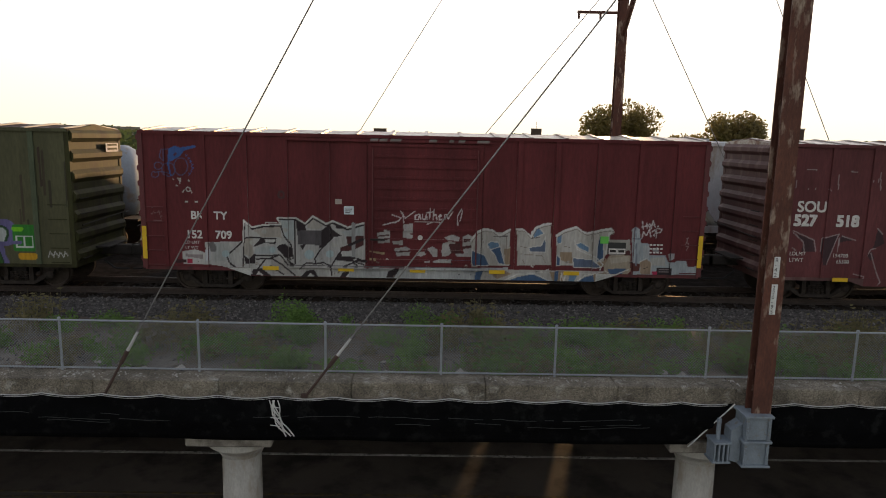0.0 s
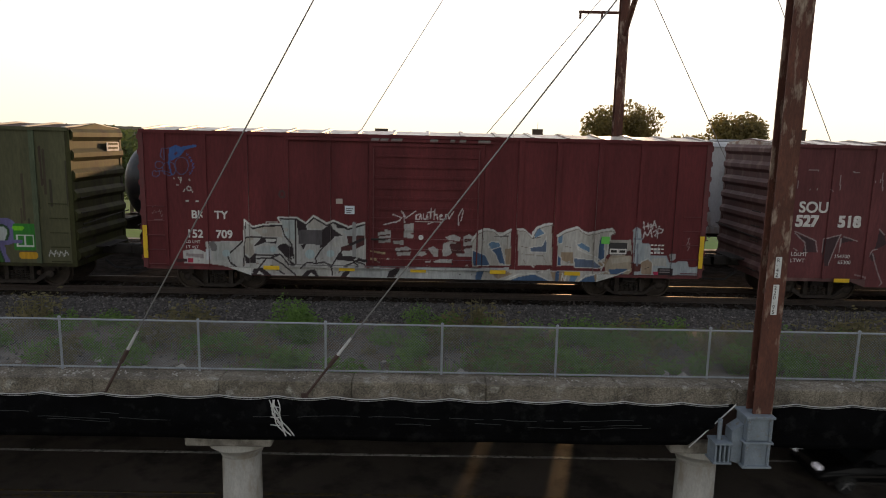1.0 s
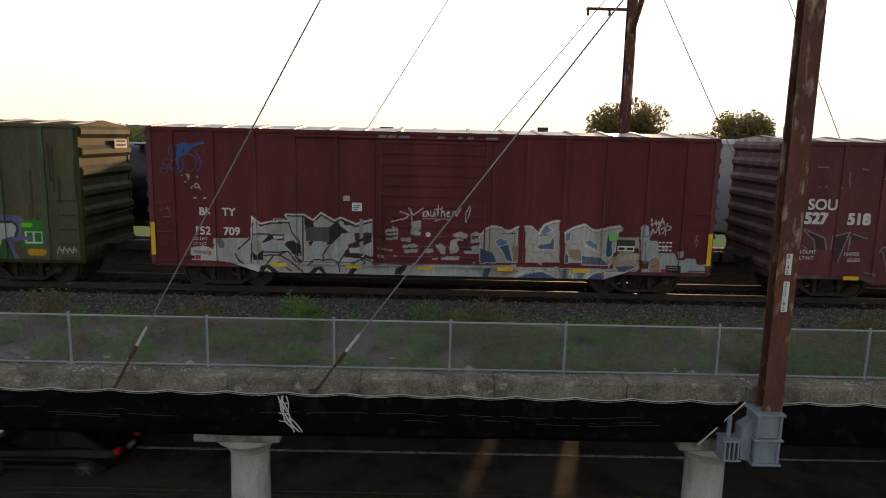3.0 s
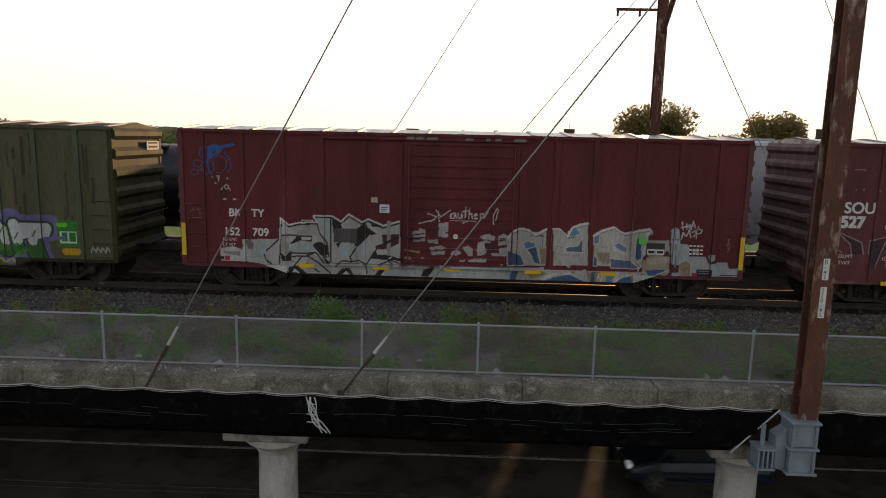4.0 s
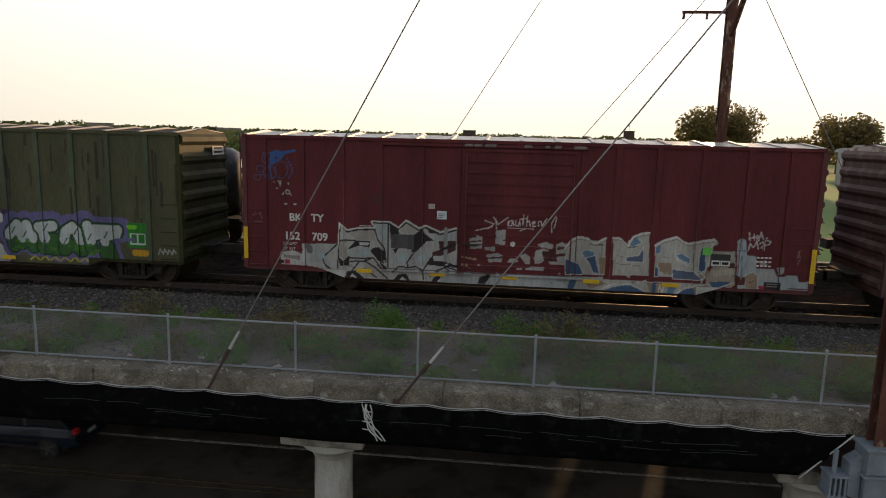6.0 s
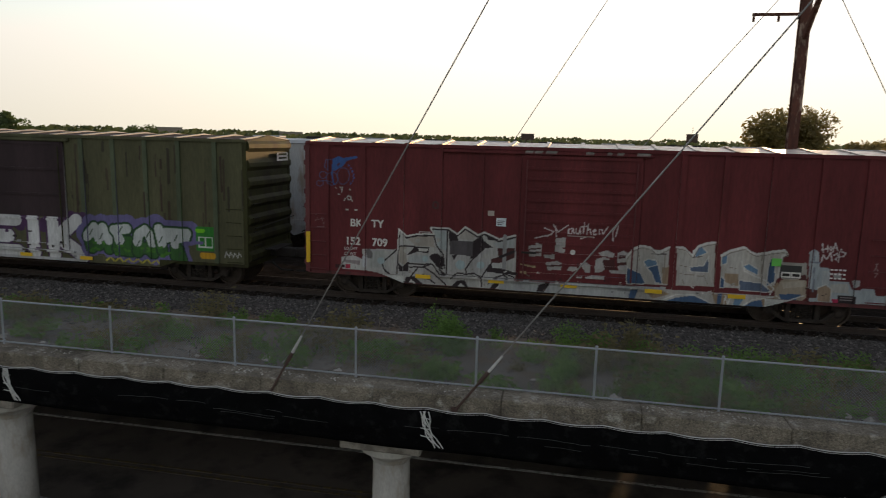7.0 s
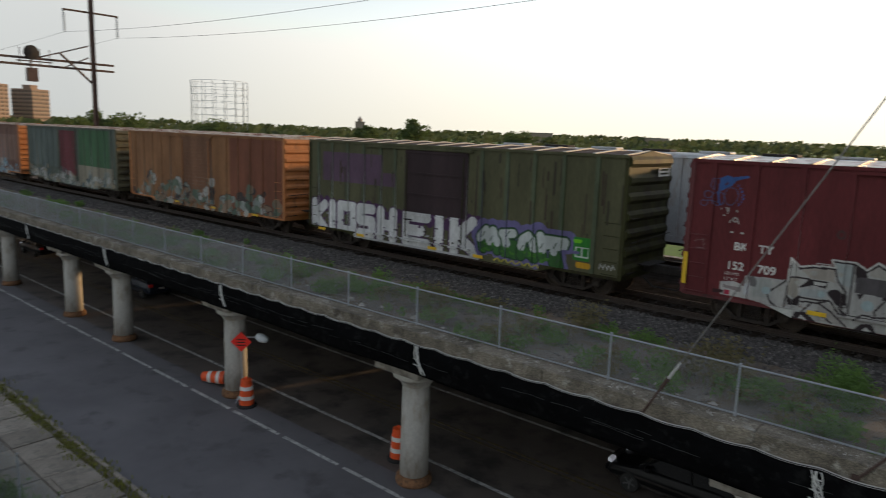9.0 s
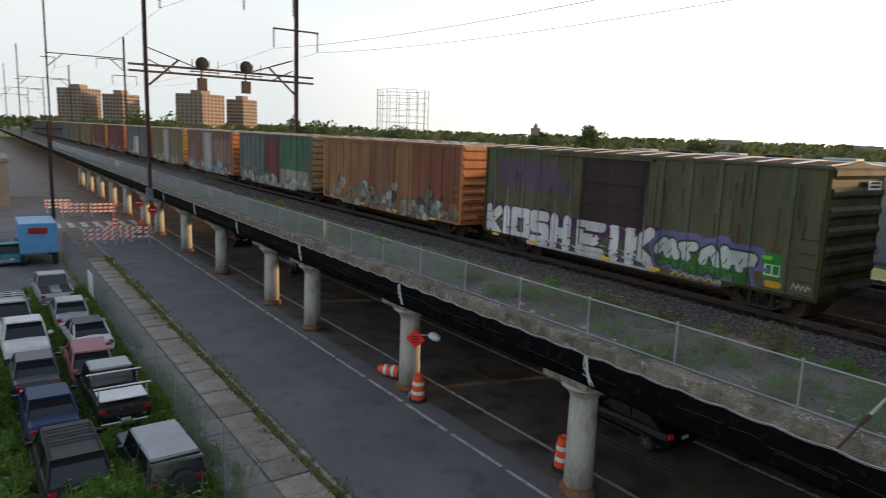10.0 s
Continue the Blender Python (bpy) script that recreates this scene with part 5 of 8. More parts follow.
    trail([(7.86, 1.97), (8.01, 2.03)], 0.015, (0.55, 0.5, 0.5))
    trail([(13.88, 2.16), (13.92, 1.94)], 0.016, (0.55, 0.5, 0.5))
    trail([(14.0, 2.12), (14.03, 1.96)], 0.016, (0.55, 0.5, 0.5))
    trail([(13.88, 2.01), (14.05, 2.04)], 0.016, (0.55, 0.5, 0.5))
    trail([(14.06, 2.03), (14.08, 2.09), (14.12, 2.05), (14.1, 1.99), (14.06, 2.03)], 0.016, (0.55, 0.5, 0.5))
    trail([(14.14, 1.96), (14.18, 2.18), (14.25, 2.0)], 0.016, (0.55, 0.5, 0.5))
    trail([(14.14, 2.05), (14.23, 2.07)], 0.016, (0.55, 0.5, 0.5))
    trail([(13.9, 1.69), (13.92, 1.87), (14.02, 1.76), (14.09, 1.94), (14.15, 1.72)], 0.016, (0.55, 0.5, 0.5))
    trail([(14.17, 1.87), (14.24, 1.93), (14.28, 1.85), (14.21, 1.78), (14.26, 1.75)], 0.016, (0.55, 0.5, 0.5))
    trail([(14.3, 1.71), (14.3, 1.98), (14.44, 1.95), (14.41, 1.86), (14.3, 1.84)], 0.016, (0.55, 0.5, 0.5))
    trail([(14.32, 2.03), (14.34, 2.03)], 0.016, (0.55, 0.5, 0.5))
    trail([(15.14, 1.69), (15.2, 1.72), (15.17, 1.62), (15.22, 1.54)], 0.009, (0.28, 0.2, 0.2))
    trail([(15.15, 1.48), (15.23, 1.46), (15.17, 1.36)], 0.009, (0.28, 0.2, 0.2))
    trail([(15.16, 1.59), (15.14, 1.51)], 0.009, (0.28, 0.2, 0.2))
    # blue doodle high on the panel
    fill([(0.77, 3.64), (0.79, 3.9), (0.96, 3.99), (1.11, 3.94), (1.5, 4.01), (1.55, 3.96), (1.22, 3.86), (1.11, 3.71), (0.85, 3.56)], (0.05, 0.115, 0.31))
    fill([(0.91, 3.75), (0.99, 3.81), (1.03, 3.77), (0.96, 3.7)], (0.1, 0.045, 0.09))
    trail([(0.64, 3.44), (0.62, 3.4), (0.59, 3.36), (0.53, 3.34), (0.48, 3.34), (0.43, 3.36), (0.4, 3.39), (0.39, 3.44), (0.4, 3.48), (0.44, 3.52), (0.49, 3.54), (0.55, 3.54), (0.59, 3.52), (0.63, 3.49), (0.64, 3.44)], 0.011, (0.09, 0.1, 0.2))
    trail([(0.96, 3.35), (0.94, 3.27), (0.89, 3.2), (0.81, 3.16), (0.74, 3.16), (0.67, 3.2), (0.62, 3.26), (0.61, 3.34), (0.63, 3.42), (0.68, 3.49), (0.76, 3.52), (0.83, 3.52), (0.9, 3.49), (0.95, 3.42), (0.96, 3.34)], 0.011, (0.09, 0.1, 0.2))
    trail([(1.3, 3.44), (1.28, 3.33), (1.22, 3.25), (1.15, 3.2), (1.06, 3.2), (0.99, 3.25), (0.94, 3.33), (0.93, 3.43), (0.95, 3.53), (1.01, 3.62), (1.09, 3.66), (1.17, 3.66), (1.24, 3.62), (1.29, 3.54), (1.3, 3.43)], 0.011, (0.09, 0.1, 0.2))
    trail([(0.47, 3.27), (0.5, 3.25), (0.51, 3.22), (0.51, 3.19), (0.49, 3.16), (0.46, 3.14), (0.43, 3.12), (0.39, 3.12), (0.35, 3.13), (0.32, 3.15), (0.31, 3.18), (0.31, 3.22), (0.33, 3.25), (0.35, 3.27), (0.39, 3.28)], 0.011, (0.09, 0.1, 0.2))
    trail([(0.41, 3.26), (0.58, 3.29), (0.78, 3.24)], 0.011, (0.09, 0.1, 0.2))
    trail([(0.62, 3.89), (0.56, 3.68), (0.67, 3.57), (0.66, 3.88), (0.78, 3.9)], 0.011, (0.09, 0.1, 0.2))
    trail([(0.92, 3.21), (0.9, 3.19), (0.88, 3.17), (0.86, 3.17), (0.84, 3.18), (0.83, 3.2), (0.81, 3.23), (0.8, 3.27), (0.79, 3.32), (0.79, 3.37), (0.79, 3.43), (0.79, 3.48), (0.8, 3.53), (0.81, 3.58), (0.83, 3.62)], 0.011, (0.09, 0.1, 0.2))
    trail([(1.26, 3.76), (1.31, 3.74), (1.26, 3.71)], 0.009, (0.05, 0.115, 0.31))
    trail([(1.32, 3.68), (1.36, 3.66), (1.32, 3.63)], 0.009, (0.05, 0.115, 0.31))
    trail([(1.37, 3.6), (1.41, 3.58), (1.37, 3.55)], 0.009, (0.05, 0.115, 0.31))
    trail([(1.4, 3.51), (1.45, 3.49), (1.41, 3.45)], 0.009, (0.05, 0.115, 0.31))
    trail([(1.41, 3.42), (1.46, 3.39), (1.41, 3.36)], 0.009, (0.05, 0.115, 0.31))
    trail([(1.38, 3.33), (1.42, 3.3), (1.38, 3.27)], 0.009, (0.05, 0.115, 0.31))
    trail([(1.32, 3.25), (1.37, 3.23), (1.33, 3.2)], 0.009, (0.05, 0.115, 0.31))
    trail([(0.81, 3.88), (0.77, 3.48), (0.83, 3.17)], 0.02, (0.05, 0.115, 0.31))
    trail([(1.02, 3.11), (1.07, 3.04), (1.08, 2.97)], 0.013, (0.5, 0.5, 0.47))
    trail([(1.31, 3.06), (1.33, 3.03)], 0.013, (0.5, 0.5, 0.47))
    trail([(0.96, 2.91), (1.02, 2.89)], 0.013, (0.5, 0.5, 0.47))
    trail([(1.14, 2.73), (1.18, 2.8)], 0.013, (0.5, 0.5, 0.47))
    trail([(1.35, 2.81), (1.33, 2.77), (1.29, 2.75), (1.25, 2.77), (1.23, 2.81), (1.25, 2.85), (1.29, 2.87), (1.33, 2.85), (1.35, 2.81)], 0.013, (0.5, 0.5, 0.47))
    trail([(1.39, 2.72), (1.36, 2.77)], 0.013, (0.5, 0.5, 0.47))
    trail([(1.2, 2.47), (1.26, 2.47)], 0.013, (0.5, 0.5, 0.47))
    trail([(1.47, 2.47), (1.53, 2.47)], 0.013, (0.5, 0.5, 0.47))
    trail([(1.08, 3.11), (1.1, 3.02)], 0.013, (0.5, 0.5, 0.47))
    trail([(0.88, 3.09), (0.9, 3.07)], 0.013, (0.5, 0.5, 0.47))
    trail([(3.92, 2.71), (3.9, 2.64), (3.84, 2.62), (3.78, 2.64), (3.76, 2.71), (3.78, 2.78), (3.84, 2.8), (3.9, 2.78), (3.92, 2.71)], 0.03, (0.085, 0.045, 0.045))
    trail([(0.25, 2.28), (0.38, 2.32)], 0.007, (0.22, 0.14, 0.14))
    trail([(0.24, 2.12), (0.53, 2.18), (0.55, 2.03)], 0.007, (0.22, 0.14, 0.14))
    trail([(0.32, 2.2), (0.26, 2.07)], 0.007, (0.22, 0.14, 0.14))
    trail([(0.21, 1.92), (0.54, 1.94)], 0.007, (0.22, 0.14, 0.14))
    trail([(0.46, 2.22), (0.52, 1.97)], 0.007, (0.22, 0.14, 0.14))
    # spatter and scuffs
    rng = random.Random(11)
    for k in range(70):
        a, b = rng.uniform(1.2, 14.6), rng.uniform(0.45, 1.0)
        trail([(a, b), (a + rng.uniform(-0.07, 0.07), b + rng.uniform(-0.03, 0.03))], rng.uniform(0.006, 0.02), rng.choice([DARK_P, (0.52, 0.51, 0.48), GREY_P, (0.2, 0.15, 0.13)]))
    for k in range(9):
        a = 6.2 + rng.uniform(0, 3.3)
        trail([(a, 4.27), (a + rng.uniform(0.02, 0.3), 4.27)], 0.02, GREY_P)
    return s


RED_BODY = body_mat("oxide_red_steel", RED, (0.07, 0.025, 0.024))
ROOF_GREY = material("dusty_steel_roof", (0.36, 0.34, 0.33), 0.38, 0.5, var=0.3, scale=1.2, fine=14, bump=0.2, stain=(0.14, 0.07, 0.055), stain_amount=0.4)
POSTS_10 = [0.62, 1.72, 2.85, 3.95, 5.1, 10.4, 11.45, 12.6, 13.75, 14.8]
red_car = boxcar(0.0, 15.6, "oxide red boxcar with pale sprayed lettering along its lower side", RED, paint_layer(RED, red_graffiti(), 1), CAR_PAINT, ROOF_GREY, RED_BODY, posts=POSTS_10, step=0.021, gusset=material("pale_sprayed_gusset", WHITE_P, 0.7, var=0.3, scale=3))


def yellow_marks(car, xs, z, y=-0.055):
    for x in xs:
        part("reflector", boxes((x - 0.22, x + 0.22, y - 0.008, y, z, z + 0.11)), REFLECT_YELLOW, car, "yellow reflective strip")


for x in (0.06, 15.54):
    part("reflector", boxes((x - 0.06, x + 0.06, -0.068, -0.056, 0.87, 1.78)), REFLECT_YELLOW, red_car, "tall yellow reflective strip")
yellow_marks(red_car, (3.52, 5.62, 7.62, 9.85, 11.95), 0.6, -0.05)
stencil_text("BK", 1.33, 2.0, 0.3, red_car, bold=0.008)
stencil_text("TY", 1.97, 2.0, 0.3, red_car, bold=0.008)
stencil_text("152", 1.18, 1.46, 0.31, red_car, bold=0.008)
stencil_text("709", 1.99, 1.46, 0.31, red_car, bold=0.008)
stencil_text("LD LMT", 1.15, 1.3, 0.12, red_car)
stencil_text("LT WT", 1.15, 1.15, 0.12, red_car)
part("placard", boxes((5.56, 5.83, -0.016, -0.006, 2.2, 2.43)), PLACARD, red_car, "pale blue paper placard")
part("placard", boxes((5.32, 5.5, -0.016, -0.006, 2.48, 2.62)), plain("buff_placard", (0.45, 0.38, 0.34), 0.6), red_car, "faded buff placard")
for k, z in enumerate((2.34, 2.29, 2.24)):
    part("placard_writing", boxes((5.6, 5.79 - 0.03 * k, -0.02, -0.016, z, z + 0.018)), UNDER, red_car)
part("green_label", boxes((12.72, 12.95, -0.05, -0.044, 1.52, 1.72)), plain("bright_green_label", (0.12, 0.5, 0.08), 0.5), red_car)
part("data_panel", boxes((12.95, 13.46, -0.012, -0.004, 1.22, 1.55)), plain("black_panel", (0.03, 0.03, 0.03), 0.6), red_car)
for a in (12.98, 13.22):
    part("data_panel_frame", boxes((a, a + 0.23, -0.016, -0.012, 1.23, 1.38)), STENCIL, red_car)
    part("data_panel_mark", boxes((a + 0.03, a + 0.2, -0.02, -0.016, 1.27, 1.34)), UNDER, red_car)
for k in range(3):
    for j in range(4):
        part("stencil_row", boxes((14.13 + 0.1 * j, 14.2 + 0.1 * j, -0.008, -0.003, 1.26 + 0.11 * k, 1.3 + 0.11 * k)), STENCIL, red_car)
part("round_mark", spin(bmesh.new(), [(0.07, -0.105), (0.07, -0.1), (0.05, -0.098)], (7.68, 0, 1.6), 16, "y"), STENCIL, red_car)

GREEN = (0.095, 0.093, 0.05)
PURPLE, LILAC, GGREEN = (0.08, 0.035, 0.095), (0.15, 0.13, 0.28), (0.045, 0.13, 0.035)


def green_graffiti():
    rng = random.Random(5)
    s = []
    for z in np.arange(2.75, 3.9, 0.1):
        s.append((0.95, z, 4.55, z, 0.06, (0.115, 0.07, 0.11)))
    for z in np.arange(2.75, 3.2, 0.1):
        s.append((4.5, z, 5.3, z, 0.06, (0.115, 0.07, 0.11)))
    for k in range(70):                         # rust runs
        a, b = rng.uniform(0.1, 15.0), rng.uniform(1.8, 4.2)
        s.append((a, b, a + rng.uniform(-0.02, 0.02), b - rng.uniform(0.2, 1.4), rng.uniform(0.012, 0.05), rng.choice([(0.06, 0.042, 0.03), (0.07, 0.055, 0.035), (0.052, 0.045, 0.03)])))
    for k in range(22):
        s.append((0.2 + 0.44 * k, 1.5, 0.3 + 0.44 * k, 1.72 + 0.12 * math.sin(k), 0.2, PURPLE))
    W = (0.62, 0.62, 0.62)
    letters = [[(0.35, 0.6, 0.35, 1.6), (0.4, 1.1, 1.0, 1.55), (0.5, 1.0, 1.0, 0.6)], [(1.5, 0.6, 1.5, 1.6)], [(2.0, 0.65, 2.0, 1.6), (2.0, 1.6, 2.8, 1.6), (2.8, 1.6, 2.8, 0.65), (2.0, 0.65, 2.8, 0.65)],
               [(3.2, 1.6, 3.9, 1.6), (3.2, 1.15, 3.9, 1.15), (3.2, 0.65, 3.9, 0.65), (3.2, 1.6, 3.2, 1.15), (3.9, 1.15, 3.9, 0.65)], [(4.4, 0.65, 4.4, 1.6), (5.1, 0.65, 5.1, 1.6), (4.4, 1.1, 5.1, 1.1)],
               [(5.8, 0.65, 5.8, 1.6), (5.8, 1.6, 6.9, 1.6), (5.8, 1.1, 6.6, 1.1), (5.8, 0.65, 6.9, 0.65)], [(7.5, 0.65, 7.5, 1.65)], [(8.2, 0.6, 8.2, 1.7), (8.3, 1.1, 9.0, 1.65), (8.4, 1.1, 9.2, 0.6)]]
    for l in letters:
        l = [(a * 1.03, 0.62 + (b - 0.62) * 1.08, c * 1.03, 0.62 + (d - 0.62) * 1.08) for a, b, c, d in l]
        s += outlined(l, W, PURPLE, 0.21, 0.05)
    for k in range(46):
        a = rng.uniform(0.2, 9.2)
        b = rng.uniform(0.55, 1.6)
        s.append((a, b, a + rng.uniform(-0.12, 0.12), b, rng.uniform(0.015, 0.05), rng.choice([DARK_P, PURPLE, (0.3, 0.3, 0.32)])))
    for k in range(30):
        a = 0.3 + k * 0.31
        s.append((a, 0.45, a + 0.25, 0.47, 0.05, (0.45, 0.45, 0.46)))
    # second piece with its lilac cloud
    word = [[(9.35, 1.25, 9.6, 1.55), (9.6, 1.55, 9.75, 1.0), (9.75, 1.0, 9.9, 1.55), (9.9, 1.55, 10.1, 0.9), (9.45, 1.1, 9.5, 0.9)],
            [(10.3, 1.5, 10.75, 1.55), (10.35, 1.5, 10.5, 1.15), (10.5, 1.15, 10.8, 1.15), (10.4, 0.9, 10.85, 0.85), (10.45, 1.15, 10.4, 0.9)],
            [(11.1, 0.85, 11.15, 1.4), (11.15, 1.4, 11.4, 1.55), (11.4, 1.55, 11.6, 1.3), (11.6, 1.3, 11.65, 0.85), (11.1, 1.0, 11.6, 0.95)],
            [(11.85, 1.6, 11.95, 0.95), (12.1, 1.5, 12.8, 1.5), (12.1, 1.35, 12.75, 1.38), (12.45, 1.4, 12.4, 0.8), (12.5, 1.0, 12.6, 0.68)]]
    word = [[(a + 0.3, b, c + 0.3, d) for a, b, c, d in l] for l in word]
    for l in word:
        for a, b, c, d in l:
            for k in range(3):
                s.append((a + rng.uniform(-0.12, 0.12), b + rng.uniform(-0.05, 0.14), c + rng.uniform(-0.12, 0.12), d + rng.uniform(-0.05, 0.12), rng.uniform(0.24, 0.36), LILAC))
    for l in word:
        s += outlined(l, GGREEN, (0.025, 0.06, 0.03), 0.17, 0.05)
        for a, b, c, d in l:
            if max(b, d) > 1.2:
                s.append((a, max(b, 1.16), c, max(d, 1.16), 0.15, (0.5, 0.53, 0.52)))
        for a, b, c, d in l[::2]:
            m, n = (a + c) / 2, (b + d) / 2
            s.append((m - 0.05, n - 0.1, m + 0.06, n + 0.08, 0.02, (0.06, 0.1, 0.06)))
        for k in range(5):
            a, b = l[0][0] + rng.uniform(0, 0.6), rng.uniform(0.75, 1.1)
            s.append((a, b, a + rng.uniform(0.05, 0.15), b + rng.uniform(-0.05, 0.05), 0.035, (0.07, 0.2, 0.03)))
    for k in range(13):
        a = 10.3 + k * 0.16
        s.append((a, 0.52 + 0.1 * (k % 2), a + 0.1, 0.6 - 0.08 * (k % 2), 0.025, (0.45, 0.4, 0.05)))
    for z in np.arange(1.05, 1.75, 0.08):
        s.append((13.45, z, 13.98, z, 0.05, (0.03, 0.2, 0.03)))
    s += [(13.62, 0.86, 13.98, 0.86, 0.1, (0.55, 0.3, 0.02)), (13.45, 1.62, 13.65, 1.62, 0.06, (0.15, 0.5, 0.02))]
    for a, b, c, d in ((13.5, 1.12, 13.95, 1.12), (13.5, 1.42, 13.95, 1.42), (13.5, 1.12, 13.5, 1.42), (13.95, 1.12, 13.95, 1.42), (13.72, 1.12, 13.72, 1.42)):
        s.append((a, b, c, d, 0.018, (0.6, 0.65, 0.6)))
    s.append((13.0, 1.2, 13.6, 1.25, 0.05, LILAC))
    for k in range(8):
        s.append((14.35 + 0.07 * k, 0.85 + 0.12 * (k % 2), 14.4 + 0.07 * k, 1.0 - 0.1 * (k % 2), 0.014, (0.5, 0.5, 0.48)))
        s.append((14.35 + 0.07 * k, 0.45 + 0.12 * (k % 2), 14.4 + 0.07 * k, 0.6 - 0.1 * (k % 2), 0.018, (0.5, 0.5, 0.48)))
    return s


TAN_END = body_mat("olive_yellow_end", (0.052, 0.052, 0.022), (0.032, 0.028, 0.018), 0.4)
TAN_END.node_tree.nodes["Principled BSDF"].inputs["Specular IOR Level"].default_value = 0.1


def green_post(x, z):
    c = gp(x, z)
    plainly = np.abs(c - np.array(GREEN)).sum(1) < 0.01
    c[plainly] = (0.095, 0.115, 0.07)
    return c

ROOF_BROWN = material("rusted_roof_sheet", (0.1, 0.07, 0.06), 0.95, 0.0, var=0.35, scale=1.2, fine=18, stain=(0.16, 0.13, 0.12), stain_amount=0.3, spec=0.05)
PALE_RIB = material("pale_roof_rib", (0.45, 0.43, 0.4), 0.6, 0.1, var=0.25)
DOOR_DARK = (0.045, 0.028, 0.032)
gp = paint_layer(GREEN, green_graffiti(), 2)


def green_door(x, z):
    c = gp(x, z)
    high = z > 1.82
    c[high] = DOOR_DARK
    return c


green_car = boxcar(-17.0, 15.1, "olive green boxcar with white and lilac sprayed lettering, rusty roof", GREEN, gp, CAR_PAINT, ROOF_BROWN, TAN_END, door=(5.86, 9.0),
                   posts=[0.6, 1.5, 2.5, 3.5, 4.5, 5.3, 9.6, 10.7, 11.8, 12.9, 14.1], door_paint=green_door, post_paint=green_post, gable=TAN_END, step=0.024, ribs=14, end_ribs=7, rib_mat=PALE_RIB, door_ribs=5)
yellow_marks(green_car, (0.9, 3.4, 7.4, 9.6), 0.5, -0.05)
part("end_number", boxes((15.205, 15.215, 1.9, 2.7, 3.72, 3.98)), STENCIL, green_car, "pale stencilled number panel")
for z in (3.9, 3.78):
    part("end_number_row", boxes((15.215, 15.22, 2.0, 2.6, z, z + 0.06)), TAN_END, green_car)


def patchy(seed, base, L, zone=1.7, n=60, cols=(), panels=()):
    rng = random.Random(seed)
    s = []
    for a, b, z0, z1, col in panels:
        for z in np.arange(z0, z1, 0.12):
            s.append((a, z, b, z, 0.08, col))
    for k in range(n):
        a = rng.uniform(0.3, L - 0.4)
        b = rng.uniform(0.5, zone) * (0.6 + 0.4 * math.sin(a * 0.9 + seed) ** 2)
        c = rng.choice(cols)
        s += outlined([(a, b, a + rng.uniform(-0.3, 0.3), b + rng.uniform(-0.25, 0.25))], c, rng.choice([DARK_P, c, c]), rng.uniform(0.06, 0.2), 0.03)
    return paint_layer(base, s, seed)


def other_car(x0, L, label, base, end, seed, cols, panels=(), zone=1.6, n=60, step=0.05, roof=None, **kw):
    return boxcar(x0, L, label, base, patchy(seed, base, L, zone, n, cols, panels), CAR_PAINT, roof or ROOF_GREY, end, posts=[0.7 + k * 1.05 for k in range(5)] + [L - 0.7 - k * 1.05 for k in range(5)],
                  door=(L / 2 - 1.5, L / 2 + 1.5), step=step, **kw)


ORANGE_END = body_mat("orange_painted_end", (0.5, 0.19, 0.06), (0.25, 0.1, 0.04), 0.2)
OLIVE_END = body_mat("olive_painted_end", (0.1, 0.09, 0.05), (0.05, 0.045, 0.03), 0.3)
BROWN_END = body_mat("brown_painted_end", (0.17, 0.055, 0.05), (0.09, 0.04, 0.035), 0.3)
G1, G2, G3 = (0.42, 0.42, 0.4), (0.25, 0.28, 0.26), (0.14, 0.18, 0.14)
orange_car = other_car(-34.4, 15.5, "faded orange-brown boxcar with grey sprayed tags along its foot", (0.27, 0.13, 0.06), ORANGE_END, 31, (G1, G2, G3, (0.25, 0.18, 0.13), (0.1, 0.14, 0.11), (0.06, 0.05, 0.05)), [(11.0, 15.3, 0.7, 4.2, (0.2, 0.075, 0.045)), (6.3, 9.2, 0.8, 4.2, (0.22, 0.11, 0.065))], zone=2.0, step=0.03, n=150, door_ribs=18)
yellow_marks(orange_car, (5.6, 9.4, 13.2), 0.55)
other_car(-51.6, 15.3, "patchwork boxcar in grey-green, maroon and green with pale tags", (0.1, 0.12, 0.1), OLIVE_END, 33, (G1, G2, (0.35, 0.3, 0.22), (0.12, 0.16, 0.17)),
          [(0.3, 5.6, 1.6, 4.2, (0.12, 0.15, 0.14)), (6.4, 9.0, 1.2, 4.2, (0.16, 0.04, 0.05)), (9.6, 14.2, 1.9, 4.2, (0.06, 0.14, 0.07)), (9.4, 14.6, 0.6, 1.8, (0.3, 0.27, 0.21))], n=110)
other_car(-69.0, 15.4, "faded pinkish brown boxcar with a pale ribbed door and blue tag", (0.2, 0.11, 0.085), ORANGE_END, 35, (G1, (0.2, 0.35, 0.45), (0.25, 0.33, 0.38)), [(6.3, 9.1, 0.8, 4.2, (0.4, 0.38, 0.38)), (9.6, 14.8, 1.6, 3.6, (0.26, 0.16, 0.13))], n=80)
other_car(-86.4, 15.4, "dusty tan boxcar with a striped pale door", (0.18, 0.14, 0.075), body_mat("ochre_end", (0.34, 0.2, 0.06), (0.2, 0.12, 0.05), 0.2), 37, (G1, G2, (0.3, 0.27, 0.2)), [(6.3, 9.1, 0.8, 4.2, (0.35, 0.35, 0.33))], n=80)
other_car(-103.8, 15.4, "grey boxcar with white sprayed block on its side", (0.13, 0.125, 0.12), BROWN_END, 39, (G1, G2), [(5.0, 9.0, 0.8, 3.0, (0.5, 0.5, 0.5))], n=20, step=0.08)
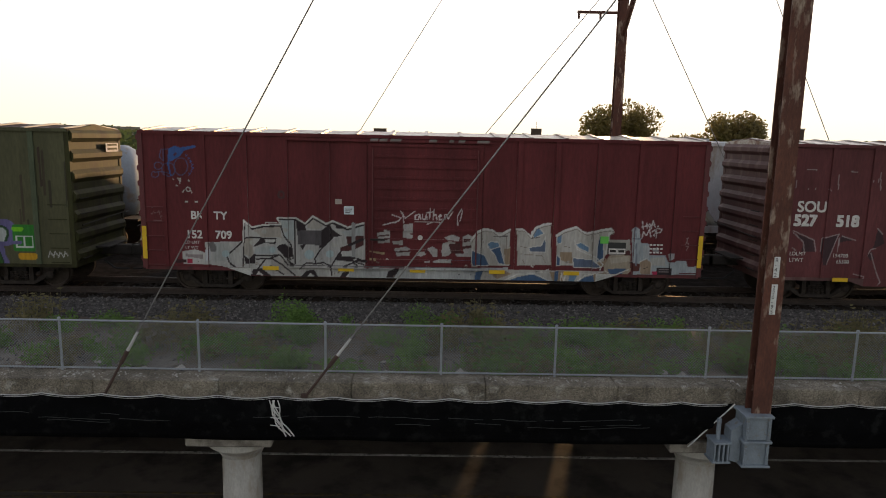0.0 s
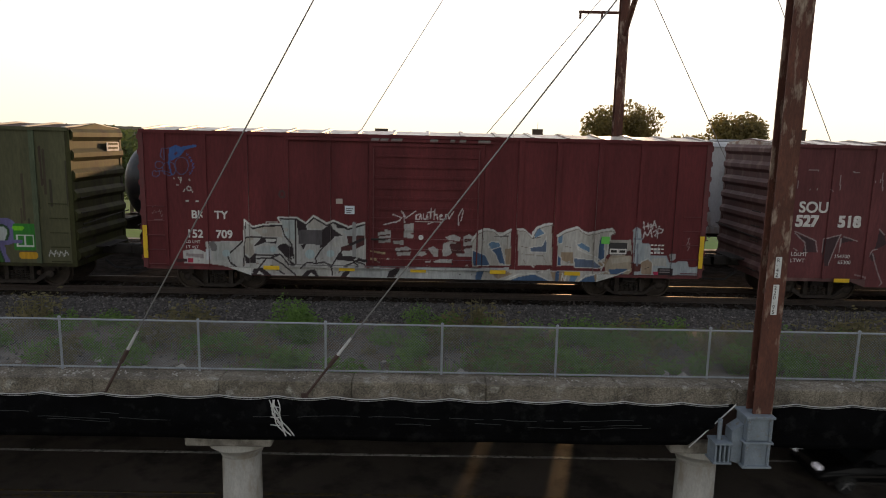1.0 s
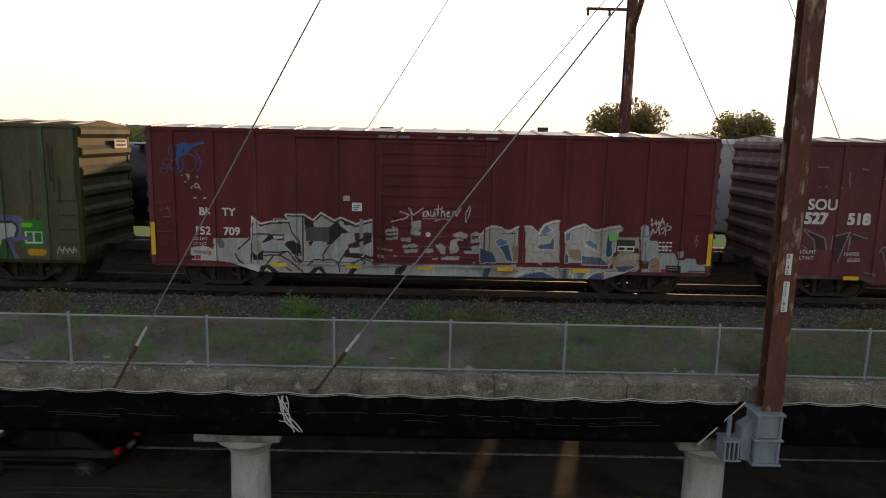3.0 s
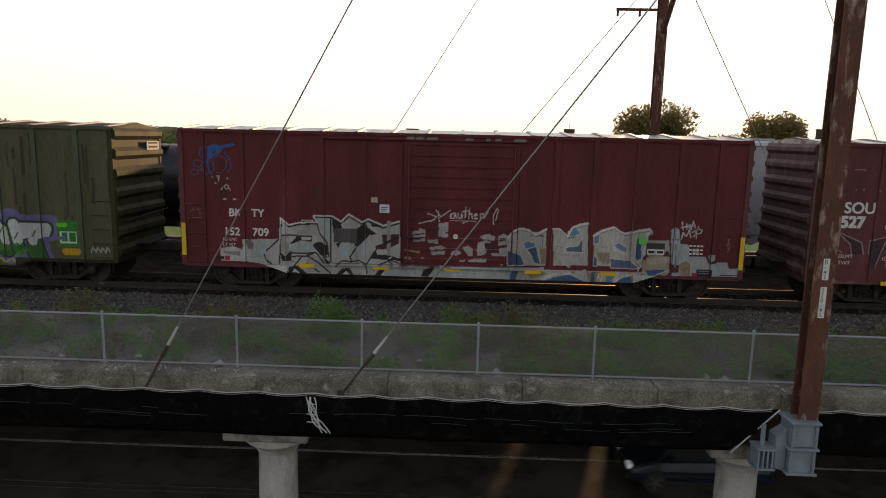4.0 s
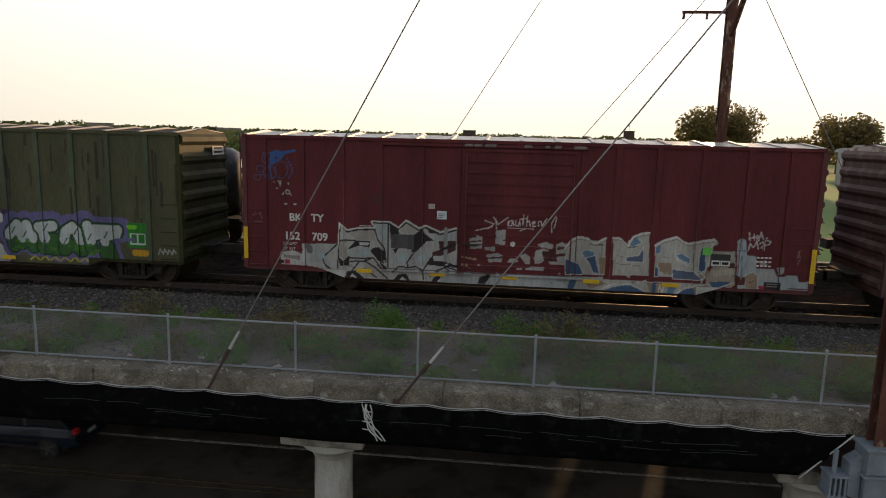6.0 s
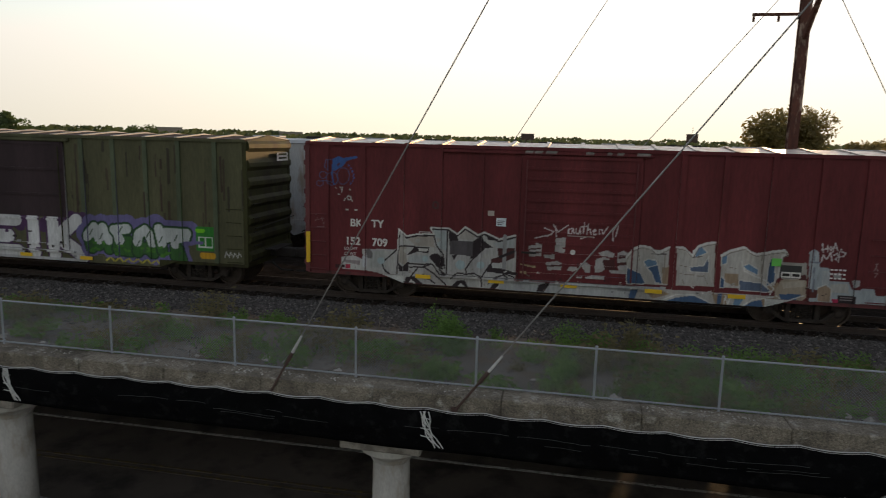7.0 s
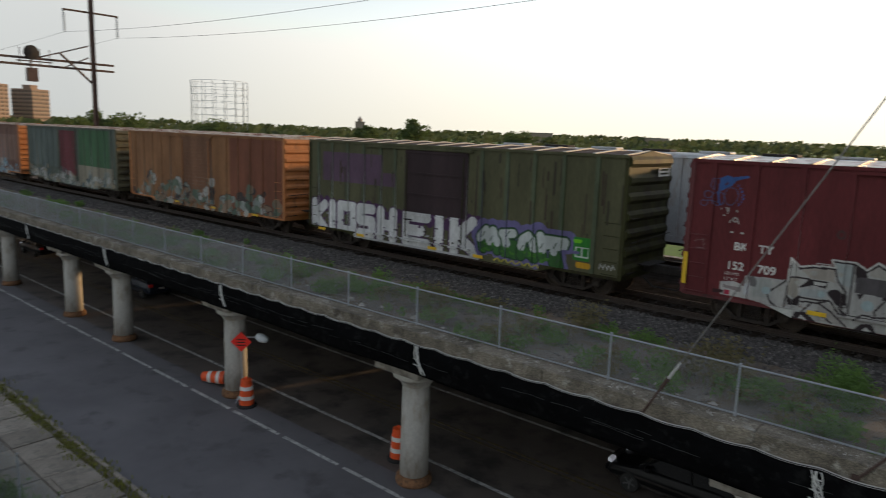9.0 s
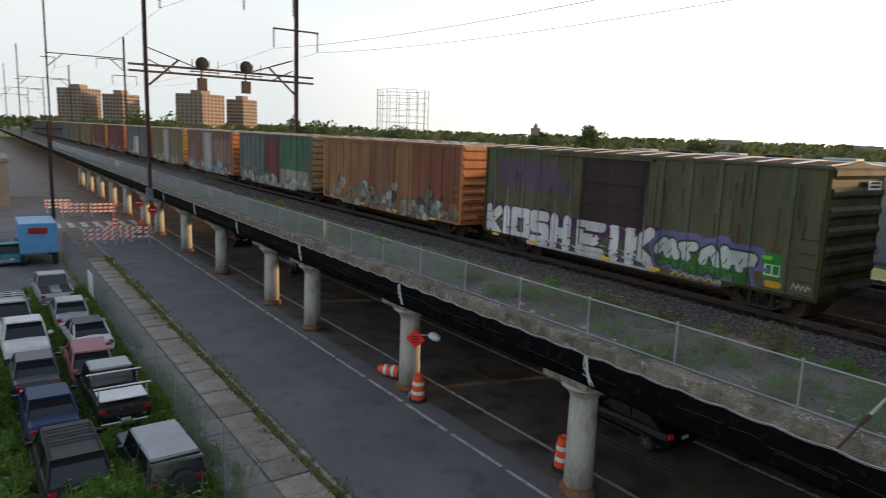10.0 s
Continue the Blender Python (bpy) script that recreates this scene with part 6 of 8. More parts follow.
other_car(-121.2, 15.4, "maroon boxcar with pale tags, distant", (0.16, 0.04, 0.04), ORANGE_END, 41, (G1, (0.35, 0.2, 0.2)), n=24, step=0.08)
other_car(-138.6, 15.4, "maroon and ochre boxcar, distant", (0.17, 0.05, 0.05), body_mat("gold_end", (0.4, 0.24, 0.06), (0.2, 0.12, 0.05), 0.2), 43, (G1, (0.4, 0.3, 0.25)), n=24, step=0.08)
other_car(-156.0, 15.4, "faded yellow-brown boxcar, distant", (0.19, 0.15, 0.07), BROWN_END, 45, (G1, G2), n=20, step=0.1)
other_car(-173.4, 15.4, "tan boxcar far down the train", (0.17, 0.13, 0.08), OLIVE_END, 47, (G1, G2), n=16, step=0.1)
for k in range(7):
    other_car(-191.0 - 17.4 * k, 15.4, "weathered boxcar far down the train", ((0.12, 0.11, 0.12), (0.08, 0.09, 0.13), (0.15, 0.08, 0.05), (0.1, 0.095, 0.075))[k % 4], OLIVE_END, 50 + k, (G1, G2), n=10, step=0.15)


def south_paint():
    """Dull dark letters with thin pale outlines, and chalky streaks above."""
    s = []
    for pts in ([(0.78, 1.93), (1.39, 1.72), (1.49, 1.4), (1.09, 1.38), (1.12, 1.66)], [(1.64, 1.39), (1.62, 1.79), (2.11, 1.9), (2.05, 1.73), (1.94, 1.36), (1.84, 1.02), (1.72, 1.02)], [(2.18, 1.88), (2.6, 1.74), (2.36, 1.72), (2.13, 1.65)], [(3.12, 1.49), (3.16, 1.76), (3.19, 2.08), (3.34, 1.93), (3.43, 1.66)], [(2.98, 1.32), (3.1, 1.43), (3.19, 1.22), (3.08, 1.16)]):
        s.append(("poly", pts, (0.055, 0.03, 0.034)))
    for pts in ([(0.8, 1.98), (1.42, 1.72), (1.5, 1.4)], [(0.81, 1.93), (1.12, 1.66), (1.17, 1.4)], [(0.83, 1.49), (0.92, 1.42)], [(1.64, 1.4), (1.63, 1.78), (2.11, 1.9), (2.05, 1.74), (1.94, 1.36), (1.84, 1.02)], [(2.12, 1.41), (2.13, 1.65), (2.13, 1.8)], [(2.21, 1.85), (2.61, 1.73)], [(3.19, 2.08), (3.34, 1.93)], [(3.08, 1.38), (3.14, 1.21), (3.25, 0.94), (3.43, 0.55), (3.37, 0.46)], [(2.98, 1.31), (3.07, 1.49), (3.2, 1.51)], [(2.89, 0.49), (2.92, 0.71), (2.64, 0.77)]):
        s.extend((*a, *b, 0.014, (0.3, 0.24, 0.24)) for a, b in zip(pts, pts[1:]))
    for pts in ([(0.76, 3.38), (0.76, 3.17)], [(0.65, 3.49), (0.68, 3.38)], [(1.91, 3.57), (1.94, 3.17)], [(2.88, 3.43), (2.89, 3.37)], [(3.04, 3.46), (3.05, 3.38)], [(3.08, 3.65), (3.13, 3.17)], [(1.1, 3.16), (1.11, 3.13)], [(1.3, 3.19), (1.31, 3.14)], [(1.67, 3.17), (1.72, 3.12)], [(1.02, 3.69), (1.29, 3.68)], [(2.24, 3.66), (2.43, 3.65)]):
        s.extend((*a, *b, 0.012, (0.32, 0.26, 0.26)) for a, b in zip(pts, pts[1:]))
    return s


SRED = (0.13, 0.04, 0.042)
SOU_END = body_mat("dusty_red_end", (0.1, 0.042, 0.04), (0.16, 0.09, 0.08), 0.25)
sou = boxcar(17.35, 15.6, "dusty red-brown boxcar with white stencilled lettering", SRED, paint_layer(SRED, south_paint(), 3), CAR_PAINT, ROOF_GREY, SOU_END, step=0.022, posts=[0.6, 1.75, 2.9, 4.0, 5.2, 10.4, 11.5, 12.6, 13.7, 14.9], end_ribs=8)
stencil_text("SOU", 0.84, 2.52, 0.42, sou, bold=0.009)
stencil_text("527", 0.78, 2.13, 0.43, sou, bold=0.02)
stencil_text("518", 1.98, 2.13, 0.43, sou, bold=0.02)
stencil_text("LDLMT", 0.75, 1.28, 0.15, sou)
stencil_text("LTWT", 0.75, 1.1, 0.15, sou)
stencil_text("154700", 1.98, 1.24, 0.15, sou)
stencil_text("65300", 2.1, 1.07, 0.15, sou)
yellow_marks(sou, (2.25, 4.8, 7.4), 0.55)


# ---- moving train on the far track ----
BLACK_TANK = material("black_tank_paint", (0.018, 0.018, 0.022), 0.4, var=0.3, scale=1, fine=20, stain=(0.05, 0.045, 0.04), stain_amount=0.2)
PALE_TANK = material("pale_tank_paint", (0.27, 0.3, 0.34), 0.45, var=0.2, scale=1, fine=20, stain=(0.25, 0.2, 0.17), stain_amount=0.25)
HOPPER_GREY = material("hopper_grey_paint", (0.42, 0.43, 0.44), 0.55, var=0.2, scale=0.8, fine=20, stain=(0.27, 0.22, 0.18), stain_amount=0.25, streak=0.3)
far_train = []


def tank_car(x0, L, mat, label):
    """Local x from its left coupling, y across, z over the rail."""
    c = thing("tank_car", pose(x0, YF, RT + LIFT), label, "tank car", "cars of the passing train")
    r, zc = 1.42, 2.38
    prof = [(0.0, 0.5), (0.55, 0.52), (1.0, 0.65), (1.26, 0.85), (r, 1.15), (r, L - 1.15), (1.26, L - 0.85), (1.0, L - 0.65), (0.55, L - 0.52), (0.0, L - 0.5)]
    part("tank", spin(bmesh.new(), [(max(a, 0.01), b) for a, b in prof], (0, 0, zc), 36, "x"), mat, c, smooth=True)
    part("dome", spin(bmesh.new(), [(0.55, 3.75), (0.55, 4.1), (0.5, 4.15)], (L / 2, 0, 0), 20), mat, c)
    part("walkway", boxes((L / 2 - 1.6, L / 2 + 1.6, -1.0, 1.0, 3.7, 3.75)), UNDER, c)
    part("sill", boxes((0.1, L - 0.1, -0.35, 0.35, 0.55, 1.1)), UNDER, c)
    for x in (0.2, L - 0.9):
        part("end_platform", boxes((x, x + 0.7, -1.45, 1.45, 1.02, 1.1)), UNDER, c)
        bm = bmesh.new()
        for y in (-1.4, 1.4):
            rod(bm, (x + 0.1, y, 1.1), (x + 0.1, y, 2.05), 0.025, 5)
        rod(bm, (x + 0.1, -1.4, 2.05), (x + 0.1, 1.4, 2.05), 0.025, 5)
        part("end_railing", bm, UNDER, c)
    part("ladder", boxes((L / 2 - 0.25, L / 2 - 0.2, -1.5, -1.45, 0.9, 3.9), (L / 2 + 0.2, L / 2 + 0.25, -1.5, -1.45, 0.9, 3.9)), UNDER, c)
    for x in (2.3, L - 2.3):
        truck_local(c, x, 0)
    far_train.append((c, x0))
    return c


def hopper_car(x0, L, label):
    c = thing("hopper_car", pose(x0, YF, RT + LIFT), label, "hopper car", "cars of the passing train")
    bm = bmesh.new()
    prism(bm, [(0.9, 3.0), (2.3, 1.2), (3.2, 0.6), (5.2, 1.3), (6.6, 0.6), (8.6, 1.3), (L - 6.6, 0.6), (L - 5.2, 1.3), (L - 3.2, 0.6), (L - 2.3, 1.2), (L - 0.9, 3.0), (L - 0.9, 4.25), (0.9, 4.25)] if L > 18 else
          [(0.9, 3.0), (2.3, 1.2), (3.4, 0.6), (L / 2 - 1.6, 0.6), (L / 2, 1.3), (L / 2 + 1.6, 0.6), (L - 3.4, 0.6), (L - 2.3, 1.2), (L - 0.9, 3.0), (L - 0.9, 4.25), (0.9, 4.25)], -1.5, 1.5)
    part("hopper_body", bm, HOPPER_GREY, c)
    bm = bmesh.new()
    prism(bm, [(-1.55, 4.24), (1.55, 4.24), (1.35, 4.36), (0.7, 4.42), (-0.7, 4.42), (-1.35, 4.36)], 0.75, L - 0.75, "x")
    part("roof", bm, HOPPER_GREY, c)
    for k in range(9):
        x = 1.5 + k * (L - 3.0) / 8
        part("hatch", boxes((x - 0.6, x + 0.6, -0.35, 0.35, 4.42, 4.52), bevel=0.03), UNDER if k % 2 else HOPPER_GREY, c)
    for k in range(14):
        x = 1.0 + k * (L - 2.0) / 13
        part("side_post", boxes((x - 0.05, x + 0.05, -1.57, -1.49, 1.2 if 2 < x < L - 2 else 3.0, 4.24)), HOPPER_GREY, c)
    part("side_sill", boxes((0.3, L - 0.3, -1.55, -1.3, 1.0, 1.25)), HOPPER_GREY, c)
    part("centre_sill", boxes((0.1, L - 0.1, -0.3, 0.3, 0.7, 1.05)), UNDER, c)
    for x in (0.3, L - 0.35):
        bm = bmesh.new()
        for y in (-1.45, -0.9):
            rod(bm, (x, y, 0.6), (x, y, 4.4), 0.025, 5)
        for k in range(8):
            rod(bm, (x, -1.45, 0.9 + k * 0.42), (x, -0.9, 0.9 + k * 0.42), 0.018, 5)
        part("end_ladder", bm, UNDER, c)
    for x in (2.2, L - 2.2):
        truck_local(c, x, 0)
    far_train.append((c, x0))
    return c


tank_car(-20.2, 17.4, PALE_TANK, "pale grey tank car rolling on the far track")
tk = tank_car(-1.0, 18.0, BLACK_TANK, "black tank car with white markings rolling on the far track")
stencil_text("X 297", 2.5, 2.45, 0.42, tk, y=-1.432)
yellow_marks(tk, (8.8,), 2.0, -1.425)
hopper_car(16.6, 21.8, "grey covered hopper car rolling on the far track")
hopper_car(38.9, 17.6, "grey covered hopper car rolling on the far track")
hopper_car(57.0, 17.6, "grey covered hopper car rolling on the far track")

# ---- skyline ----
def polar(az, dist, eye=(7.8, -18.8)):
    a = radians(az)
    return eye[0] - dist * math.sin(a), eye[1] + dist * math.cos(a)


def tree(az, dist, height, width, seed, leaves=2600, size=0.55, mat=None, name="tree", label="leafy tree with a broad uneven crown"):
    rng = random.Random(seed)
    x, y = polar(az, dist)
    t = thing(name, pose(x, y, 0), label, "tree", "trees on the skyline")
    bm = rod(bmesh.new(), (0, 0, -0.1), (0, 0, height * 0.55), width * 0.035, 8, width * 0.015)
    for k in range(6):
        a = k * 1.05 + rng.random()
        rod(bm, (0, 0, height * (0.25 + 0.05 * k)), (math.cos(a) * width * 0.33, math.sin(a) * width * 0.33, height * (0.55 + 0.06 * k)), width * 0.015, 5, width * 0.004)
    part("trunk", bm, BARK, t)
    lobes = [(rng.uniform(-0.36, 0.36) * width, rng.uniform(-0.36, 0.36) * width, height * rng.uniform(0.36, 0.84), width * rng.uniform(0.13, 0.23)) for k in range(22)]
    vs, fs = [], []
    for k in range(leaves):
        lx, ly, lz, lr = rng.choice(lobes)
        d = Vector((rng.gauss(0, 1), rng.gauss(0, 1), rng.gauss(0, 1))).normalized() * lr * rng.uniform(0.55, 1.1)
        c = Vector((lx, ly, lz)) + d
        u = Vector((rng.gauss(0, 1), rng.gauss(0, 1), rng.gauss(0, 1))).normalized()
        w = u.orthogonal().normalized() * size * rng.uniform(0.4, 1.0)
        u = u * size * rng.uniform(0.4, 1.0)
        i = len(vs)
        vs += [c - u, c + w * 0.6, c + u, c - w * 0.6]
        fs.append((i, i + 1, i + 2, i + 3))
    raw("crown", [tuple(v) for v in vs], fs, mat or LEAF, t)
    return t


tree(-14.7, 262, 21.2, 27.0, 1, 9000, 1.0)
tree(-20.0, 190, 11.5, 10, 2, 2000, 0.7)
tree(-23.4, 270, 18.6, 24.0, 3, 7000, 1.0)
tree(23.7, 75, 9.6, 6.5, 5, 3000, 0.4, GREEN_LEAF)
tree(43.8, 260, 15.5, 11, 6, 2600, 0.7, GREEN_LEAF)
tree(47.5, 330, 13.5, 10, 7, 1500, 0.8, GREEN_LEAF)
tree(66.4, 240, 13.2, 16, 8, 2600, 0.8, GREEN_LEAF)
tree(69.5, 200, 12.0, 12, 9, 2200, 0.7, GREEN_LEAF)
tree(59.5, 300, 12.0, 16, 10, 2200, 0.8, GREEN_LEAF)
tree(78.5, 260, 13.0, 18, 12, 2000, 0.8, GREEN_LEAF)
tree(35.0, 300, 12.0, 12, 13, 1500, 0.8, GREEN_LEAF)


def belt(name, dist, az0, az1, hmin, hmax, seed, mat, size):
    rng = random.Random(seed)
    vs, fs = [], []
    n = int((az1 - az0) * dist / 57 / 4.5)
    for k in range(n):
        x, y = polar(az0 + (az1 - az0) * k / n, dist * rng.uniform(0.85, 1.2))
        h = hmin + (hmax - hmin) * (0.5 + 0.5 * noise.noise((k * 0.07, seed, 0))) * rng.uniform(0.75, 1.1)
        for j in range(26):
            c = Vector((x + rng.gauss(0, 3), y + rng.gauss(0, 3), h * rng.uniform(0.2, 1.0) - 0.4))
            u = Vector((rng.gauss(0, 1), rng.gauss(0, 1), rng.gauss(0, 0.7))).normalized()
            w = u.orthogonal().normalized() * size * rng.uniform(0.5, 1)
            u = u * size * rng.uniform(0.5, 1)
            i = len(vs)
            vs += [tuple(c - u), tuple(c + w), tuple(c + u), tuple(c - w)]
            fs.append((i, i + 1, i + 2, i + 3))
    tagged(raw(name, vs, fs, mat), "distant belt of low green woods on the horizon", "woods", kind="stuff")


belt("far_woods", 420, -45, 92, 8.5, 12.0, 21, FAR_LEAF, 2.2)
belt("far_woods", 900, -45, 92, 11, 16.5, 22, FAR_LEAF, 3.2)
hill = bmesh.new()
for a in range(-60, 100, 4):
    p, q = polar(a, 2600), polar(a + 4, 2600)
    h0, h1 = (9 + 5 * noise.noise((b * 0.05, 9, 0)) for b in (a, a + 4))
    vs = [hill.verts.new(v) for v in ((*p, -1), (*q, -1), (*q, h1), (*p, h0))]
    hill.faces.new(vs)
HILL = material("hazy_hills", (0.12, 0.15, 0.13), 1.0, var=0.2, scale=0.01, fine=0.05, bump=0)
tagged(part("backdrop_hills", hill, HILL), "low hazy hills along the horizon", "hills", kind="structure")

# ---- vehicles ----
def car_paint(name, col, rough=0.42, metal=0.1):
    return material(name, col, rough, metal, 0.15, 2, 40, 0.02, coat=0.06, spec=0.22)


def glossy_paint(name, col):
    return material(name, col, 0.35, 0.1, 0.1, 2, 40, 0.01, coat=0.2, spec=0.3)


def loft(bm, rings):
    """Closed rings of equal length joined one to the next, capped at both ends."""
    vs = [[bm.verts.new(p) for p in r] for r in rings]
    n = len(vs[0])
    for a, b in zip(vs, vs[1:]):
        for k in range(n):
            bm.faces.new((a[k], a[(k + 1) % n], b[(k + 1) % n], b[k]))
    bm.faces.new(vs[0])
    bm.faces.new(vs[-1][::-1])
    return bm


def section(x, w, z0, z1, tuck=0.06, crown=0.03):
    """A car body's cross-section at x."""
    h = z1 - z0
    return [(x, -w + tuck * 1.6, z0), (x, -w + 0.02, z0 + 0.25 * h), (x, -w, z0 + 0.55 * h), (x, -w + tuck, z1 - 0.06), (x, -w + tuck * 2.2, z1), (x, 0, z1 + crown),
            (x, w - tuck * 2.2, z1), (x, w - tuck, z1 - 0.06), (x, w, z0 + 0.55 * h), (x, w - 0.02, z0 + 0.25 * h), (x, w - tuck * 1.6, z0)]


# style: length, half width, body stations (x share, top z), cabin (front foot, front top, rear top, rear foot), roof height, wheel radius
STYLES = {
    "sedan": (4.6, 0.88, ((0, 0.62), (0.03, 0.72), (0.25, 0.9), (0.75, 0.96), (0.97, 0.92), (1, 0.7)), (0.24, 0.4, 0.68, 0.84), 1.42, 0.32),
    "suv": (4.6, 0.92, ((0, 0.75), (0.03, 0.88), (0.22, 1.02), (0.75, 1.08), (0.97, 1.05), (1, 0.8)), (0.22, 0.36, 0.9, 0.985), 1.72, 0.36),
    "jeep": (4.2, 0.9, ((0, 0.85), (0.02, 1.02), (0.25, 1.1), (0.75, 1.12), (0.98, 1.1), (1, 0.9)), (0.3, 0.38, 0.95, 0.99), 1.75, 0.38),
    "pickup": (5.3, 0.95, ((0, 0.85), (0.02, 1.0), (0.22, 1.12), (0.55, 1.14), (0.98, 1.14), (1, 0.9)), (0.23, 0.33, 0.54, 0.57), 1.8, 0.39),
    "compact": (3.75, 0.8, ((0, 0.62), (0.03, 0.74), (0.22, 0.9), (0.75, 0.96), (0.97, 0.93), (1, 0.72)), (0.2, 0.36, 0.78, 0.96), 1.46, 0.31),
    "saloon": (3.95, 0.8, ((0, 0.54), (0.03, 0.63), (0.25, 0.8), (0.75, 0.86), (0.97, 0.84), (1, 0.64)), (0.24, 0.4, 0.74, 0.93), 1.27, 0.28),
    "hatch": (4.2, 0.87, ((0, 0.65), (0.03, 0.78), (0.22, 0.95), (0.75, 1.0), (0.97, 0.98), (1, 0.75)), (0.2, 0.36, 0.82, 0.97), 1.5, 0.32),
}


def vehicle(name, m, style, paint, label, category="car", tail=None, group="vehicles parked in the lot", roof_paint=None, lamps=None):
    """Front at local -x, on the ground at z 0."""
    L, w, stations, (f0, f1, r1, r0), roof, wr = STYLES[style]
    v = thing(name, m, label, category, group)
    tail = tail or RED_LAMP
    X = lambda s: (s - 0.5) * L
    body = part("body", loft(bmesh.new(), [section(X(s), w * (0.86 if s in (0, 1) else 0.96 if s < 0.05 or s > 0.95 else 1), 0.3, z) for s, z in stations]), paint, v)
    bv = body.modifiers.new("soft_edges", "BEVEL")
    bv.width, bv.segments, bv.limit_method, bv.angle_limit = 0.05, 2, "ANGLE", radians(25)
    zb = 0.5 * (stations[2][1] + stations[3][1]) - 0.02
    cw, rw = w - 0.1, w - 0.24
    a, b, c, d = X(f0), X(f1), X(r1), X(r0)
    cab = bmesh.new()
    lo = [(a, -cw), (d, -cw), (d, cw), (a, cw)]
    hi = [(b, -rw), (c, -rw), (c, rw), (b, rw)]
    vl = [cab.verts.new((p[0], p[1], zb)) for p in lo]
    vh = [cab.verts.new((p[0], p[1], roof - 0.05)) for p in hi]
    for k in range(4):
        cab.faces.new((vl[k], vl[(k + 1) % 4], vh[(k + 1) % 4], vh[k]))
    cab.faces.new(vl)
    cab.faces.new(vh[::-1])
    part("glazing", cab, SIDE_GLASS, v, "side glass darkened in place of dim reflections")
    for name, x0, x1, out in (("windscreen", a, b, -1), ("rear_window", d, c, 1)):
        pane = bmesh.new()
        zt, q = roof - 0.08, 0.06
        vs = [pane.verts.new((x + out * o, y, z)) for o in (0.012, -0.01) for x, y, z in ((x0, -cw + q, zb + 0.02), (x0, cw - q, zb + 0.02), (x1, rw - q, zt), (x1, -rw + q, zt))]
        for f in ((0, 1, 2, 3), (7, 6, 5, 4), (0, 4, 5, 1), (1, 5, 6, 2), (2, 6, 7, 3), (3, 7, 4, 0)):
            pane.faces.new([vs[k] for k in f])
        part(name, pane, CAR_GLASS, v, "sky-reflecting glass")
    bm = bmesh.new()
    prism(bm, [(b - 0.06, -rw - 0.03), (c + 0.06, -rw - 0.03), (c + 0.06, rw + 0.03), (b - 0.06, rw + 0.03)], roof - 0.06, roof, "z")
    bmesh.ops.bevel(bm, geom=[e for e in bm.edges if abs(e.verts[0].co.z - e.verts[1].co.z) < 0.01 and e.verts[0].co.z > roof - 0.03], offset=0.04, segments=2, affect="EDGES")
    part("roof", bm, roof_paint or paint, v)
    for s in (-1, 1):
        for (p, q) in (((a, cw), (b, rw)), ((d, cw), (c, rw)), (((a + d) / 2 + 0.1, cw), ((b + c) / 2 + 0.05, rw))):
            part("pillar", rod(bmesh.new(), (p[0], s * (p[1] + 0.005), zb - 0.02), (q[0], s * (q[1] + 0.02), roof - 0.03), 0.04, 6), paint, v)
        part("door_mirror", boxes((a + 0.25, a + 0.4, min(s * (w - 0.03), s * (w + 0.16)), max(s * (w - 0.03), s * (w + 0.16)), zb + 0.02, zb + 0.16), bevel=0.02), paint, v)
        part("side_trim", boxes((X(0.22), X(0.78), min(s * (w - 0.02), s * (w + 0.012)), max(s * (w - 0.02), s * (w + 0.012)), 0.5, 0.55)), UNDER, v)
        part("tail_lamp", boxes((X(1) - 0.1, X(1) + 0.015, min(s * (w - 0.12), s * (w - 0.34)), max(s * (w - 0.12), s * (w - 0.34)), stations[-1][1] - 0.02, stations[-1][1] + 0.14), bevel=0.02), tail, v, "red tail lamp")
        part("headlamp", boxes((X(0) - 0.015, X(0) + 0.12, min(s * (w - 0.14), s * (w - 0.42)), max(s * (w - 0.14), s * (w - 0.42)), 0.6, 0.73), bevel=0.02), lamps or CLEAR_LAMP, v, "clear headlamp")
        for wx in (0.185, 0.8):
            y = s * (w - 0.11)
            whl = part("wheel", spin(bmesh.new(), [(wr - 0.09, -0.11), (wr - 0.02, -0.11), (wr, -0.08), (wr, 0.08), (wr - 0.02, 0.11), (wr - 0.09, 0.11)], (0, 0, 0), 24, "y"), RUBBER, v, "black rubber tyre")
            whl.location = (X(wx), y, wr)
            rim = bmesh.new()
            spin(rim, [(0.05, -0.1), (wr - 0.09, -0.1), (wr - 0.09, 0.1), (0.05, 0.1)], (0, 0, 0), 20, "y")
            for k in range(5):
                an = k * math.tau / 5
                rod(rim, (0, s * 0.1, 0), (math.cos(an) * (wr - 0.1), s * 0.1, math.sin(an) * (wr - 0.1)), 0.03, 5)
            part("rim", rim, RIM, whl, "grey alloy rim")
    part("bumper", boxes((X(1) - 0.08, X(1) + 0.06, -w * 0.86, w * 0.86, 0.38, 0.55), bevel=0.03), paint if style in ("sedan", "saloon", "compact", "hatch") else CHROME, v)
    part("bumper", boxes((X(0) - 0.06, X(0) + 0.08, -w * 0.86, w * 0.86, 0.36, 0.54), bevel=0.03), paint if style in ("sedan", "saloon", "compact", "hatch") else UNDER, v)
    part("number_plate", boxes((X(1) + 0.055, X(1) + 0.07, -0.16, 0.16, 0.57, 0.68)), PLATE, v)
    part("grille", boxes((X(0) - 0.02, X(0) + 0.05, -0.4, 0.4, 0.56, 0.74)), UNDER, v)
    part("chassis", boxes((X(0.08), X(0.92), -w + 0.15, w - 0.15, 0.2, 0.34)), UNDER, v)
